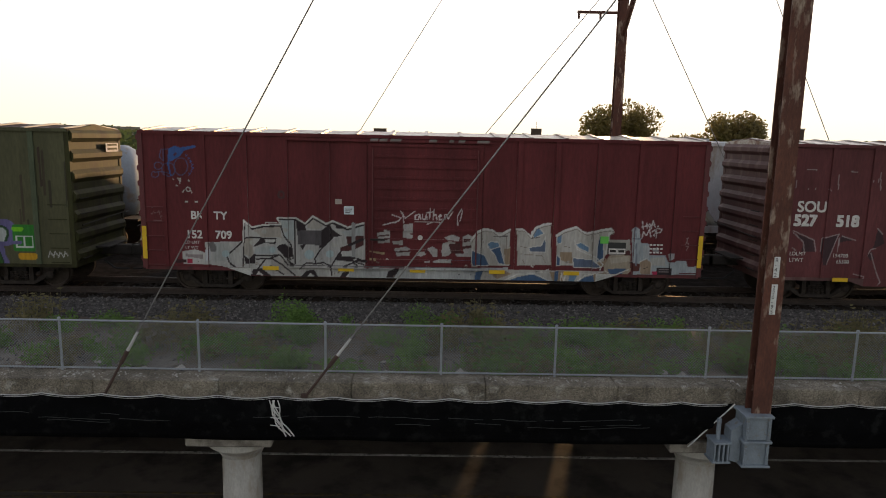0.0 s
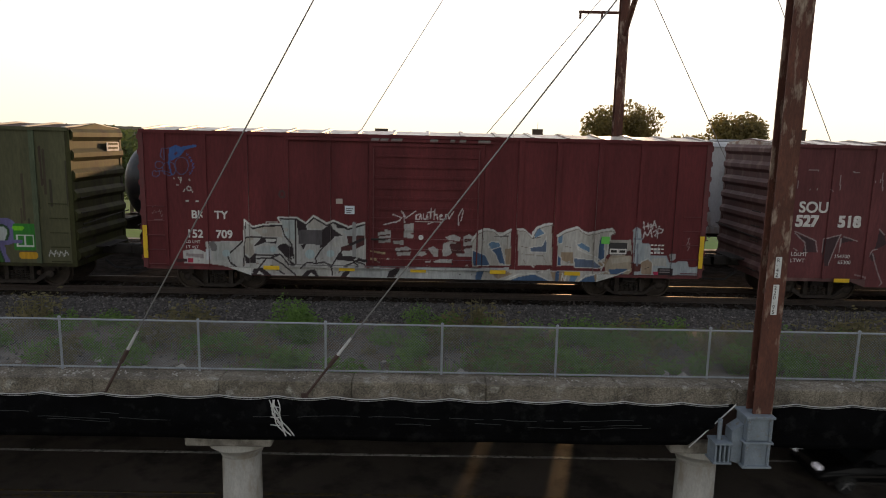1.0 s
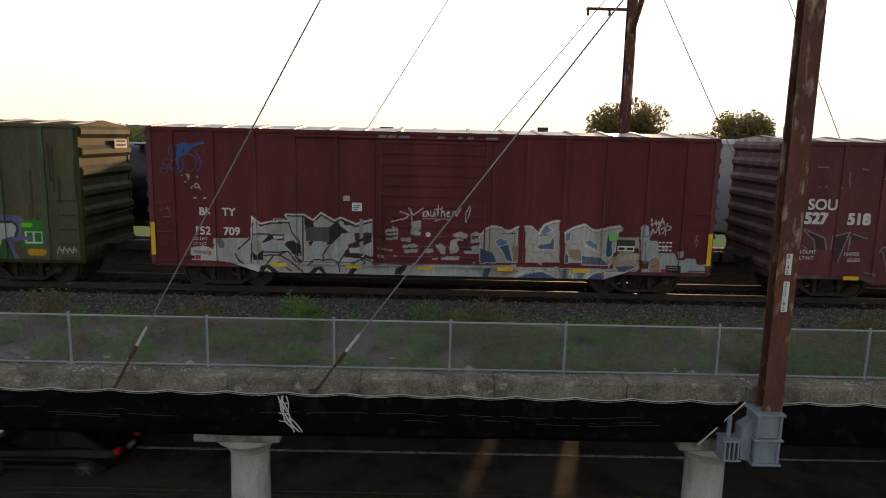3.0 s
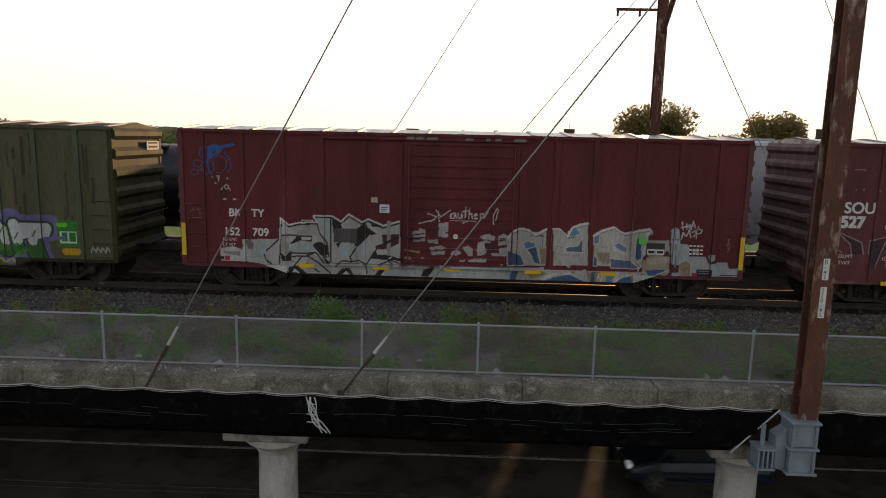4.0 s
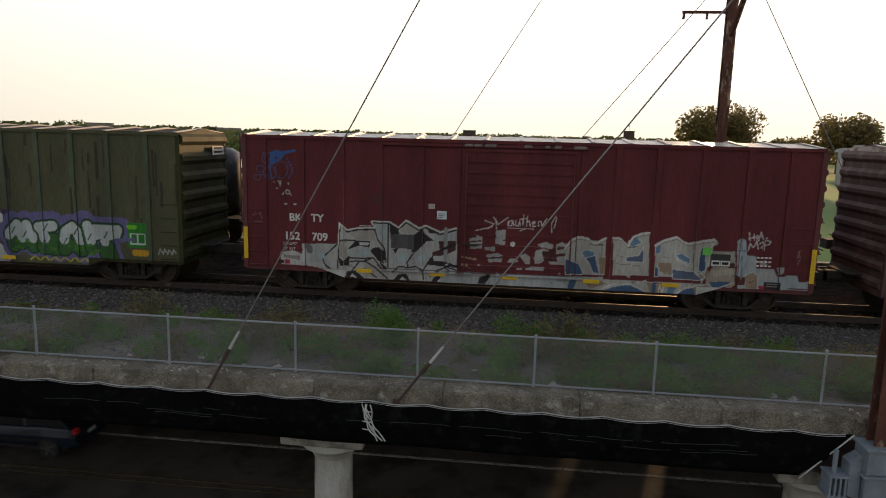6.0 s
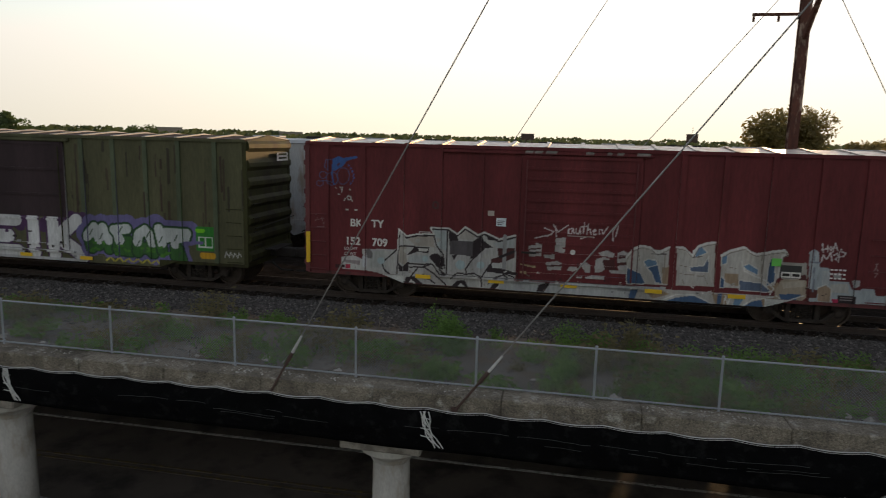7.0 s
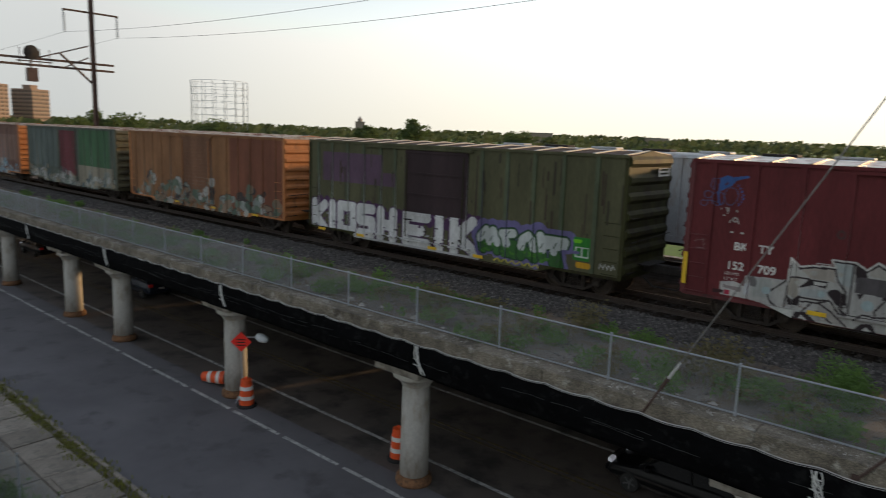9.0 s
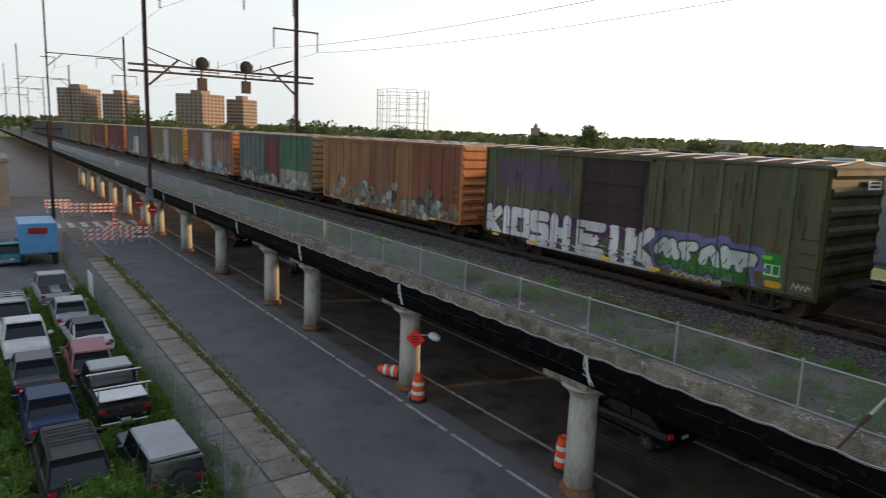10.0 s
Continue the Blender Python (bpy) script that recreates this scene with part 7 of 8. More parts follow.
    if style == "pickup":
        part("bed", boxes((X(0.6), X(0.985), -w + 0.14, w - 0.14, 1.145, 1.16)), UNDER, v, "dark open load bed")
        part("bed_rail", boxes((X(0.6), X(0.985), -w + 0.08, -w + 0.14, 1.14, 1.2), (X(0.6), X(0.985), w - 0.14, w - 0.08, 1.14, 1.2)), paint, v)
    if style == "jeep":
        part("spare_tyre", spin(bmesh.new(), [(0.1, 0.0), (0.33, 0.0), (0.38, 0.05), (0.38, 0.18), (0.33, 0.22), (0.12, 0.22)], (X(1) + 0.02, 0.15, 0.95), 24, "x"), RUBBER, v, "black spare tyre on the tailgate")
        part("rear_trim", boxes((X(1) - 0.1, X(1) - 0.02, -w * 0.8, w * 0.8, 1.55, 1.64)), CHROME, v)
    if style == "suv":
        for y in (-rw + 0.05, rw - 0.05):
            part("roof_rail", rod(bmesh.new(), (b + 0.2, y, roof + 0.05), (c - 0.1, y, roof + 0.05), 0.02, 6), UNDER, v)
        for k in range(3):
            x = b + 0.4 + k * 0.5
            part("roof_bar", boxes((x, x + 0.05, -rw + 0.05, rw - 0.05, roof + 0.03, roof + 0.06)), UNDER, v)
    return v


RIM = material("dull_alloy", (0.12, 0.12, 0.125), 0.5, 0.5)
P_BLACK = car_paint("black_car_paint", (0.012, 0.013, 0.015))
P_NAVY = glossy_paint("navy_car_paint", (0.014, 0.022, 0.04))
P_JET = car_paint("jet_black_car_paint", (0.006, 0.006, 0.007))
LIT_LAMP = plain("lit_headlamp", (0.9, 0.92, 1.0), 0.2, glow=0.06)
P_BLUE = car_paint("dark_blue_car_paint", (0.012, 0.03, 0.085))
P_WHITE = car_paint("white_car_paint", (0.6, 0.6, 0.6), 0.35, 0.0)
P_SILVER = car_paint("silver_car_paint", (0.34, 0.35, 0.36), 0.35, 0.5)
P_GREY = car_paint("dark_grey_car_paint", (0.06, 0.065, 0.075), 0.35, 0.4)
P_RED = car_paint("red_car_paint", (0.3, 0.02, 0.02), 0.4, 0.0)
P_TEAL = car_paint("teal_car_paint", (0.03, 0.2, 0.24), 0.4, 0.0)
P_PINK = car_paint("faded_red_car_paint", (0.35, 0.14, 0.15), 0.5, 0.0)
P_SKY = car_paint("light_blue_truck_paint", (0.1, 0.28, 0.5), 0.4, 0.0)

LOT = [("jeep", -11.00, -15.55, 2, P_GREY, "dark grey boxy off-road wagon with spare tyre, silver roof", "jeep", P_SILVER),
       ("pickup", -17.30, -15.8, 1, P_BLACK, "black pickup truck with pale tailgate and rack", "pickup", P_SILVER),
       ("hatch", -21.55, -16.0, -2, P_PINK, "faded red small car beside the lot fence", "car", None),
       ("sedan", -25.60, -15.6, 3, P_WHITE, "white sedan with dark roof beside the lot fence", "car", P_BLACK),
       ("sedan", -30.20, -15.8, -1, P_SILVER, "silver sedan parked in the lot", "car", None),
       ("pickup", -35.20, -16.1, 1, P_SILVER, "silver pickup truck parked in the lot", "pickup", None),
       ("suv", -12.20, -17.55, 1, P_BLACK, "black estate wagon with roof rails parked in weeds", "car", None),
       ("sedan", -16.80, -17.7, 1, P_BLUE, "dark blue sedan with red tail lamps parked in weeds", "car", None),
       ("sedan", -21.10, -17.8, -1, P_GREY, "dark grey sedan parked in the lot", "car", None),
       ("pickup", -25.80, -17.9, 181, P_WHITE, "white pickup truck facing its neighbours", "pickup", None),
       ("suv", -31.00, -18.2, 1, P_SILVER, "silver grey wagon parked in the lot", "car", None),
       ("suv", -49.20, -17.6, 4, P_TEAL, "teal van parked far down the lot", "van", None),
       ("pickup", -18.60, -20.0, 2, P_RED, "red pickup truck with a pale ribbed bed", "pickup", None),
       ("sedan", -8.00, -17.9, 0, P_SKY, "pale blue car parked in weeds", "car", None),
       ("suv", -57.20, -21.5, 5, P_RED, "red truck far down the lot", "truck", None)]
for style, x, y, turn, p, label, cat, rp in LOT:
    x = -11.0 + (x + 11.0) * 0.93
    v = vehicle({"pickup": "pickup_truck", "jeep": "jeep", "suv": "wagon"}.get(style, "parked_car"), pose(x, y, 0.03, 0, 0, turn), style, p, label, cat, roof_paint=rp)
    v.scale = (0.87, 0.87, 0.87)
    if "rack" in label:
        rack_truck = v
# rack and raised pale lid on the black pickup
for y in (-0.8, 0.8):
    for x in (0.7, 2.35):
        part("rack_post", rod(bmesh.new(), (x, y, 1.15), (x, y, 1.75), 0.025, 6), CHROME, rack_truck)
for x in (0.7, 2.35):
    part("rack_bar", rod(bmesh.new(), (x, -0.95, 1.75), (x, 0.95, 1.75), 0.03, 6), SAFETY_WHITE, rack_truck, "white rack bar")
part("bed_lid", boxes((1.5, 2.55, -0.78, 0.78, 1.3, 1.36), bevel=0.01), SAFETY_WHITE, rack_truck, "pale lid over the load bed")
part("tailgate_panel", boxes((2.62, 2.66, -0.72, 0.72, 0.75, 1.05), bevel=0.01), UNDER, rack_truck)
# tow truck at the end of the row
tow = thing("box_truck", pose(-45.7, -15.9, 0.036), "light blue box truck at the end of the lot", "truck", "vehicles parked in the lot")
part("cargo_box", boxes((-2.2, 1.8, -1.1, 1.1, 0.9, 2.9), bevel=0.05), P_SKY, tow)
part("cab", boxes((-3.8, -2.3, -1.0, 1.0, 0.6, 2.3), bevel=0.12), P_SKY, tow)
part("windscreen", boxes((-3.83, -3.6, -0.85, 0.85, 1.5, 2.1)), CAR_GLASS, tow)
part("rear_panel", boxes((1.8, 1.83, -0.6, 0.5, 2.2, 2.6)), P_RED, tow)
for x in (-3.0, 0.8):
    for y in (-0.95, 0.95):
        part("wheel", spin(bmesh.new(), [(0.1, -0.14), (0.45, -0.14), (0.45, 0.14), (0.1, 0.14)], (x, y, 0.45), 20, "y"), RUBBER, tow)

LANE = -1.33
mover_a = vehicle("dark_sedan", pose(28, LANE, 0), "saloon", P_JET, "black sedan with pale windscreen glare driving under the viaduct", "car", LIT_RED, "cars driving on the street", lamps=LIT_LAMP)
mover_b = vehicle("blue_crossover", pose(55, LANE + 0.1, 0), "compact", P_NAVY, "dark blue compact crossover driving under the viaduct", "car", LIT_RED, "cars driving on the street", lamps=LIT_LAMP)
mover_c = vehicle("black_saloon", pose(70, LANE - 0.1, 0), "saloon", P_JET, "black saloon car driving under the viaduct", "car", LIT_RED, "cars driving on the street", lamps=LIT_LAMP)

# ---- street things ----
def barrel(m):
    b = thing("traffic_drum", m, "orange traffic drum with white reflective bands and black base", "traffic drum", "traffic drums")
    prof = [(0.25, 0.08), (0.245, 0.3), (0.235, 0.3), (0.225, 0.55), (0.22, 0.55), (0.205, 0.8), (0.195, 0.8), (0.18, 0.98), (0.12, 1.0)]
    part("drum", spin(bmesh.new(), prof, n=20), SAFETY_ORANGE, b)
    for z, r in ((0.28, 0.248), (0.62, 0.226)):
        part("band", spin(bmesh.new(), [(r, z), (r - 0.006, z + 0.13)], n=20), SAFETY_WHITE, b, "white reflective band")
    part("rubber_base", spin(bmesh.new(), [(0.34, 0), (0.34, 0.06), (0.26, 0.09)], n=12), RUBBER, b)
    part("handle", boxes((-0.06, 0.06, -0.015, 0.015, 1.0, 1.07)), SAFETY_ORANGE, b)
    return b


d0 = barrel(pose(-5.95, -5.35, 0.004))
copy_thing(d0, pose(-12.45, -6.3, 0.004))
copy_thing(d0, pose(-14.5, -5.75, 0.33, 0, 90, 215))
for x, y in ((-56.5, -7.5), (-58.0, -7.0), (-62.0, -8.5)):
    copy_thing(d0, pose(x, y, 0.004))

sign = thing("work_sign", pose(-12.86, -6.22, 0, 0, 0, 42), "orange diamond road work sign on a spring stand", "road sign")
bm = bmesh.new()
prism(bm, [(0, 1.86), (0.36, 2.22), (0, 2.58), (-0.36, 2.22)], -0.02, 0.0)
face = part("sign_face", bm, plain("fluorescent_orange", (0.9, 0.03, 0.015), 0.5), sign)
for k in range(3):
    part("sign_writing", boxes((-0.15, 0.15, -0.026, -0.02, 2.28 - 0.1 * k, 2.32 - 0.1 * k)), UNDER, face)
part("upright", boxes((-0.02, 0.02, 0.0, 0.04, 0.3, 2.3)), GALV, sign)
for s in (-1, 1):
    part("leg", rod(bmesh.new(), (0, 0.02, 0.35), (s * 0.2, -0.12, 0.0), 0.02, 6), GALV, sign)
    part("leg", rod(bmesh.new(), (0, 0.02, 0.35), (s * 0.25, 0.2, 0.0), 0.02, 6), GALV, sign)
lamp = thing("wall_lamp", pose(-13.2, -5.95, 2.35), "pale oval lamp on a short arm fixed to a column", "lamp")
part("arm", rod(bmesh.new(), (0.0, 0, -0.1), (0.75, 0.1, 0.05), 0.03, 6), GALV, lamp)
part("lamp_head", spin(bmesh.new(), [(0.02, 0.7), (0.12, 0.8), (0.16, 1.0), (0.12, 1.25), (0.03, 1.35)], (0, 0.1, 0.08), 14, "x"), plain("pale_lamp_shell", (0.6, 0.65, 0.68), 0.4), lamp, smooth=True)


def barricade(m, label="white and orange road barricade on the closed lane"):
    b = thing("barricade", m, label, "barricade", "road barricades")
    for z in (0.45, 0.8, 1.15):
        part("plank", boxes((-1.2, 1.2, -0.03, 0.0, z, z + 0.2)), SAFETY_WHITE, b)
        for k in range(5):
            bm = bmesh.new()
            x = -1.15 + k * 0.5
            prism(bm, [(x, z), (x + 0.2, z), (x + 0.35, z + 0.2), (x + 0.15, z + 0.2)], -0.036, -0.03)
            part("orange_stripe", bm, SAFETY_ORANGE, b)
    for x in (-1.0, 1.0):
        part("upright", boxes((x - 0.04, x + 0.04, 0.0, 0.08, 0, 1.4)), GALV, b)
        part("foot", boxes((x - 0.04, x + 0.04, -0.6, 0.6, 0, 0.08)), GALV, b)
    return b


b0 = barricade(pose(-51.6, -8.6, 0.004, 0, 0, 80))
for x, y, r in ((-51.4, -11.2, 86), (-52.8, -9.8, 95), (-70.0, -8.4, 92), (-70.5, -11.0, 85), (-75, -12, 90)):
    copy_thing(b0, pose(x, y, 0.004, 0, 0, r))


def no_entry(x):
    s = thing("no_entry_sign", pose(x, -6.5, 2.3), "red round no-entry sign with white bar on a column", "road sign", "no-entry signs")
    part("disc", spin(bmesh.new(), [(0.38, 0.0), (0.38, 0.02)], (0.1, -0.1, 0), 24, "x"), plain("sign_red", (0.6, 0.02, 0.02), 0.4), s)
    part("bar", boxes((0.122, 0.128, -0.36, 0.16, -0.06, 0.06)), SAFETY_WHITE, s)


no_entry(-55.1)
no_entry(-61.0)
bm = bmesh.new()
for k in range(9):
    box(bm, -66.0, -62.5, -15.5 + k * 1.1, -15.0 + k * 1.1, 0.002, 0.012)
tagged(part("crosswalk", bm, WHITE_LINE), "worn white crosswalk bars across the side street", "road marking", kind="structure")
tagged(part("road_cross_street", boxes((-75, -62, -120, -11.6, -0.3, 0.001)), ASPHALT), "grey asphalt cross street", "road", kind="structure")
LOT_ASPHALT = material("pale_lot_asphalt", (0.13, 0.13, 0.135), 0.85, var=0.3, scale=0.4, fine=40, bump=0.2)
tagged(part("ground_lot_paving", boxes((-62, -36, -60, -14.6, -0.3, 0.036)), LOT_ASPHALT), "grey worn paving at the far end of the lot", "ground", kind="structure")
tagged(part("ground_far_lot", boxes((-420, -75, -120, -11.6, -0.3, 0.002)), LOT_ASPHALT), "grey worn paving past the cross street", "ground", kind="structure")
# plain low building past the cross street
bld = thing("low_building", pose(-82, -24, 0), "low tan industrial building past the cross street", "building")
part("wall", boxes((-14, 0, -10, 8, 0, 5)), material("tan_block_wall", (0.33, 0.25, 0.17), 0.9, var=0.2, scale=0.6, fine=12), bld)
part("roof", boxes((-14.3, 0.3, -10.3, 8.3, 5, 5.3)), CONCRETE, bld)
for k in range(4):
    part("shutter", boxes((0.0, 0.06, -8 + 4 * k, -5.6 + 4 * k, 0, 2.8)), GREY_STEEL, bld)
pole = thing("utility_pole", pose(-61, -13.6, 0), "dark wooden utility pole beside the crossing", "utility pole")
part("shaft", rod(bmesh.new(), (0, 0, 0), (0, 0, 9.5), 0.17, 10, 0.12), TIE, pole)
part("cross_arm", boxes((-0.06, 0.06, -1.1, 1.1, 8.8, 8.95)), TIE, pole)

# lot fence
lot_fence = thing("lot_fence", label="tall thin chain-link fence between lot and pavement", category="fence")
xs = [-4.0 - 2.6 * k for k in range(17)]
for x in xs:
    part("post", rod(bmesh.new(), (x, -14.32, 0), (x, -14.32, 2.2), 0.025, 8), WIRE_MESH, lot_fence)
for a, b in zip(xs, xs[1:]):
    part("top_rail", rod(bmesh.new(), (a, -14.32, 2.15), (b, -14.32, 2.15), 0.011, 6), STEEL_RAIL, lot_fence)
    vs, fs = [], []
    h, st, r = 2.08, 0.09, 0.0018
    n = int((a - b + h) / st)
    for s in (1, -1):
        for k in range(n):
            u = b - h + k * st
            p0, p1 = ([u, 0.05], [u + h, 0.05 + h]) if s > 0 else ([u, 0.05 + h], [u + h, 0.05])
            for e, o in ((p0, p1), (p1, p0)):
                for lim, bad in ((b, e[0] < b), (a, e[0] > a)):
                    if bad and abs(o[0] - e[0]) > 1e-6:
                        e[1] += (lim - e[0]) * (o[1] - e[1]) / (o[0] - e[0])
                        e[0] = lim
            if abs(p0[0] - p1[0]) < 0.02:
                continue
            i = len(vs)
            for p in (p0, p1):
                vs += [(p[0] - r, -14.35, p[1] + r), (p[0] + r, -14.35, p[1] - r), (p[0], -14.345, p[1])]
            fs += [(i, i + 1, i + 4, i + 3), (i + 1, i + 2, i + 5, i + 4), (i + 2, i, i + 3, i + 5)]
    raw("wire_mesh", vs, fs, WIRE_MESH, lot_fence)
panel = tagged(part("notice_board", boxes((-33.2, -31.6, -14.42, -14.38, 0.5, 1.7)), SAFETY_WHITE), "blank white board tied to the lot fence", "board")

# ---- weeds, grass and stones ----
def tufts(name, spots, mat, label, seed, blade=0.3, width=0.03, per=24, spread=0.14, lean=0.5):
    rng = random.Random(seed)
    vs, fs = [], []
    for x, y, z, k in spots:
        for j in range(int(per * k) + 2):
            bx, by = x + rng.gauss(0, spread * (0.5 + 0.5 * k)), y + rng.gauss(0, spread * (0.5 + 0.5 * k))
            a = rng.uniform(0, math.tau)
            h = blade * k * rng.uniform(0.4, 1.1)
            ox, oy = math.cos(a) * h * lean * rng.random(), math.sin(a) * h * lean * rng.random()
            wx, wy = -math.sin(a) * width, math.cos(a) * width
            i = len(vs)
            vs += [(bx - wx, by - wy, z - 0.02), (bx + wx, by + wy, z - 0.02), (bx + ox * 0.5 + wx * 1.2, by + oy * 0.5 + wy * 1.2, z + h * 0.6), (bx + ox * 0.5 - wx * 1.2, by + oy * 0.5 - wy * 1.2, z + h * 0.6), (bx + ox, by + oy, z + h)]
            fs += [(i, i + 1, i + 2, i + 3), (i + 3, i + 2, i + 4)]
            if h > 0.25:
                for q in range(3):
                    f = rng.uniform(0.3, 0.95)
                    cx, cy, cz = bx + ox * f, by + oy * f, z + h * f
                    b2 = rng.uniform(0, math.tau)
                    ll = rng.uniform(0.04, 0.1)
                    i = len(vs)
                    vs += [(cx, cy, cz), (cx + math.cos(b2) * ll - math.sin(b2) * ll * 0.3, cy + math.sin(b2) * ll, cz + 0.03), (cx + math.cos(b2) * ll * 1.8, cy + math.sin(b2) * ll * 1.8, cz + 0.01), (cx + math.cos(b2) * ll + math.sin(b2) * ll * 0.3, cy + math.sin(b2) * ll * 0.8, cz - 0.03)]
                    fs.append((i, i + 1, i + 2, i + 3))
    tagged(raw(name, vs, fs, mat), label, "weeds", kind="stuff")


def bushes(name, spots, mat, label, seed, leaf=0.07):
    """Leafy weeds: thin stems with many small leaves, each spot (x, y, z, height, width)."""
    rng = random.Random(seed)
    vs, fs = [], []
    for x, y, z, h, w in spots:
        for k in range(int(170 * h * w / 0.25) + 14):
            a, rr = rng.uniform(0, math.tau), w * 0.5 * math.sqrt(rng.random())
            f = rng.random() ** 0.8
            top = h * (1.0 - 0.45 * (rr / (w * 0.5)) ** 2) * rng.uniform(0.75, 1.05)
            c = Vector((x + rr * math.cos(a) * (0.5 + 0.6 * f), y + rr * math.sin(a) * (0.5 + 0.6 * f), z + top * f))
            u = Vector((rng.gauss(0, 1), rng.gauss(0, 1), rng.gauss(0.5, 0.8))).normalized() * leaf * rng.uniform(0.4, 1.0)
            v = u.orthogonal().normalized() * leaf * rng.uniform(0.12, 0.3)
            i = len(vs)
            vs += [tuple(c - u), tuple(c + v), tuple(c + u), tuple(c - v)]
            fs.append((i, i + 1, i + 2, i + 3))
    tagged(raw(name, vs, fs, mat), label, "weeds", kind="stuff")


rng = random.Random(8)
spots, dry, bush, scrub = [], [], [], []
while len(spots) < 700:
    x, y = rng.uniform(-50, 26), rng.uniform(-6.2, -2.2)
    dens = 0.12 + 1.1 * noise.noise((x * 0.35, y * 0.6, 5)) + 0.3 * noise.noise((x * 1.2, y, 1)) + (0.15 if x > 7 else 0)
    if rng.random() < dens:
        k = rng.uniform(0.4, 1.1) * (0.6 + 1.1 * max(0, dens)) * (1.0 if y < -4 else 0.5)
        (spots if rng.random() < 0.7 else dry).append((x, y, float(bed_height(x, y)), k))
while len(bush) < 230:
    x, y = rng.uniform(-45, 26), rng.uniform(-5.7, -1.9)
    dens = 0.25 + 1.3 * noise.noise((x * 0.45, y * 0.7, 15)) + (0.25 if x > 7.5 else 0) - (0.35 if y > -3 else 0)
    if rng.random() < dens:
        h = rng.uniform(0.2, 0.55) * (1.25 if x > 7.5 else 1.0)
        (bush if rng.random() < 0.72 or y > -3.4 else scrub).append((x, y, float(bed_height(x, y)), h, h * rng.uniform(0.9, 1.6)))
for k in range(7):
    bush.append((4.98 + rng.gauss(0, 0.26), -3.6 + rng.gauss(0, 0.2), 4.4, rng.uniform(0.85, 1.25), rng.uniform(0.5, 0.8)))
for x, y, h in ((9.3, -3.4, 0.75), (10.4, -3.2, 0.65), (11.6, -3.5, 0.8), (12.4, -3.3, 0.6), (16.2, -3.4, 0.7), (-3.2, -2.4, 0.45), (1.4, -4.4, 0.8), (-8.6, -3.6, 0.9), (-13.5, -3.8, 0.8)):
    bush.append((x, y, 4.4, h, h * 0.9))
for k in range(26):
    x = rng.choice((8.6, 9.9, 12.8, 15.2, 16.4, 18.0, 2.4, -2.0, -6.0)) + rng.gauss(0, 0.4)
    dry.append((x, rng.uniform(-4.6, -2.6), 4.42, rng.uniform(1.6, 2.4)))
tufts("weeds", spots, WEED, "green weeds growing along the abandoned track bed", 3, 0.3, 0.009, 20)
tufts("dry_weeds", dry, DRY_WEED, "dry straw-coloured weed stalks on the track bed", 4, 0.42, 0.006, 16)
bushes("leafy_weeds", bush, WEED, "leafy green weed clumps behind the viaduct fence", 5)
bushes("brown_weeds", scrub, DRY_WEED, "withered brown weed clumps behind the viaduct fence", 9)
verge = [(rng.uniform(-46, -5), -11.75 + rng.gauss(0, 0.14), 0.05, rng.uniform(0.25, 0.8)) for k in range(900)]
verge += [(rng.uniform(-40, -5), -14.1 + rng.gauss(0, 0.2), 0.05, rng.uniform(0.3, 0.8)) for k in range(240)]
tufts("verge_grass", verge, VERGE, "ragged grass along the pavement edge", 6, 0.25, 0.014, 12)
lotg = [(rng.uniform(-36, -6), rng.choice([-16.6, -14.7, -16.6, -19.0]) + rng.gauss(0, 0.35), 0.03, rng.uniform(0.6, 1.6)) for k in range(900)]
lotg += [(rng.uniform(-17, -14.9), -15.3 + rng.gauss(0, 0.6), 0.03, rng.uniform(1.0, 2.4)) for k in range(160)]
lotg += [(rng.uniform(-10.4, -9.0), -16.6 + rng.gauss(0, 0.5), 0.03, rng.uniform(1.5, 3.0)) for k in range(120)]
bushes("lot_bushes", [(x, y, z, 0.3 * k, 0.6) for x, y, z, k in lotg[::8]], LOT_WEED, "leafy weeds between the parked vehicles", 10, 0.1)
tufts("lot_weeds", lotg, LOT_WEED, "tall weeds between the parked vehicles", 7, 0.4, 0.02, 20)


def stones(name, n, x0, x1, y0, y1, r0, r1, seed, mat, label, level=None):
    rng = random.Random(seed)
    vs, fs = [], []
    for k in range(n):
        x, y = rng.uniform(x0, x1), rng.uniform(y0, y1)
        z = float(bed_height(x, y)) if level is None else level - 0.01
        r = rng.uniform(r0, r1)
        if level is not None and noise.noise((x * 0.8, 4, 2)) < -0.05:
            continue
        i = len(vs)
        a = rng.uniform(0, math.tau)
        for j in range(4):
            b = a + j * math.pi / 2 + rng.uniform(-0.3, 0.3)
            q = r * rng.uniform(0.7, 1.2)
            vs.append((x + q * math.cos(b), y + q * math.sin(b), z + rng.uniform(-0.3, 0.3) * r))
        vs += [(x + rng.uniform(-0.4, 0.4) * r, y + rng.uniform(-0.4, 0.4) * r, z + r * rng.uniform(0.5, 1.0)), (x, y, z - r)]
        for j in range(4):
            fs += [(i + j, i + (j + 1) % 4, i + 4), (i + (j + 1) % 4, i + j, i + 5)]
    tagged(raw(name, vs, fs, mat), label, "stones", kind="stuff")


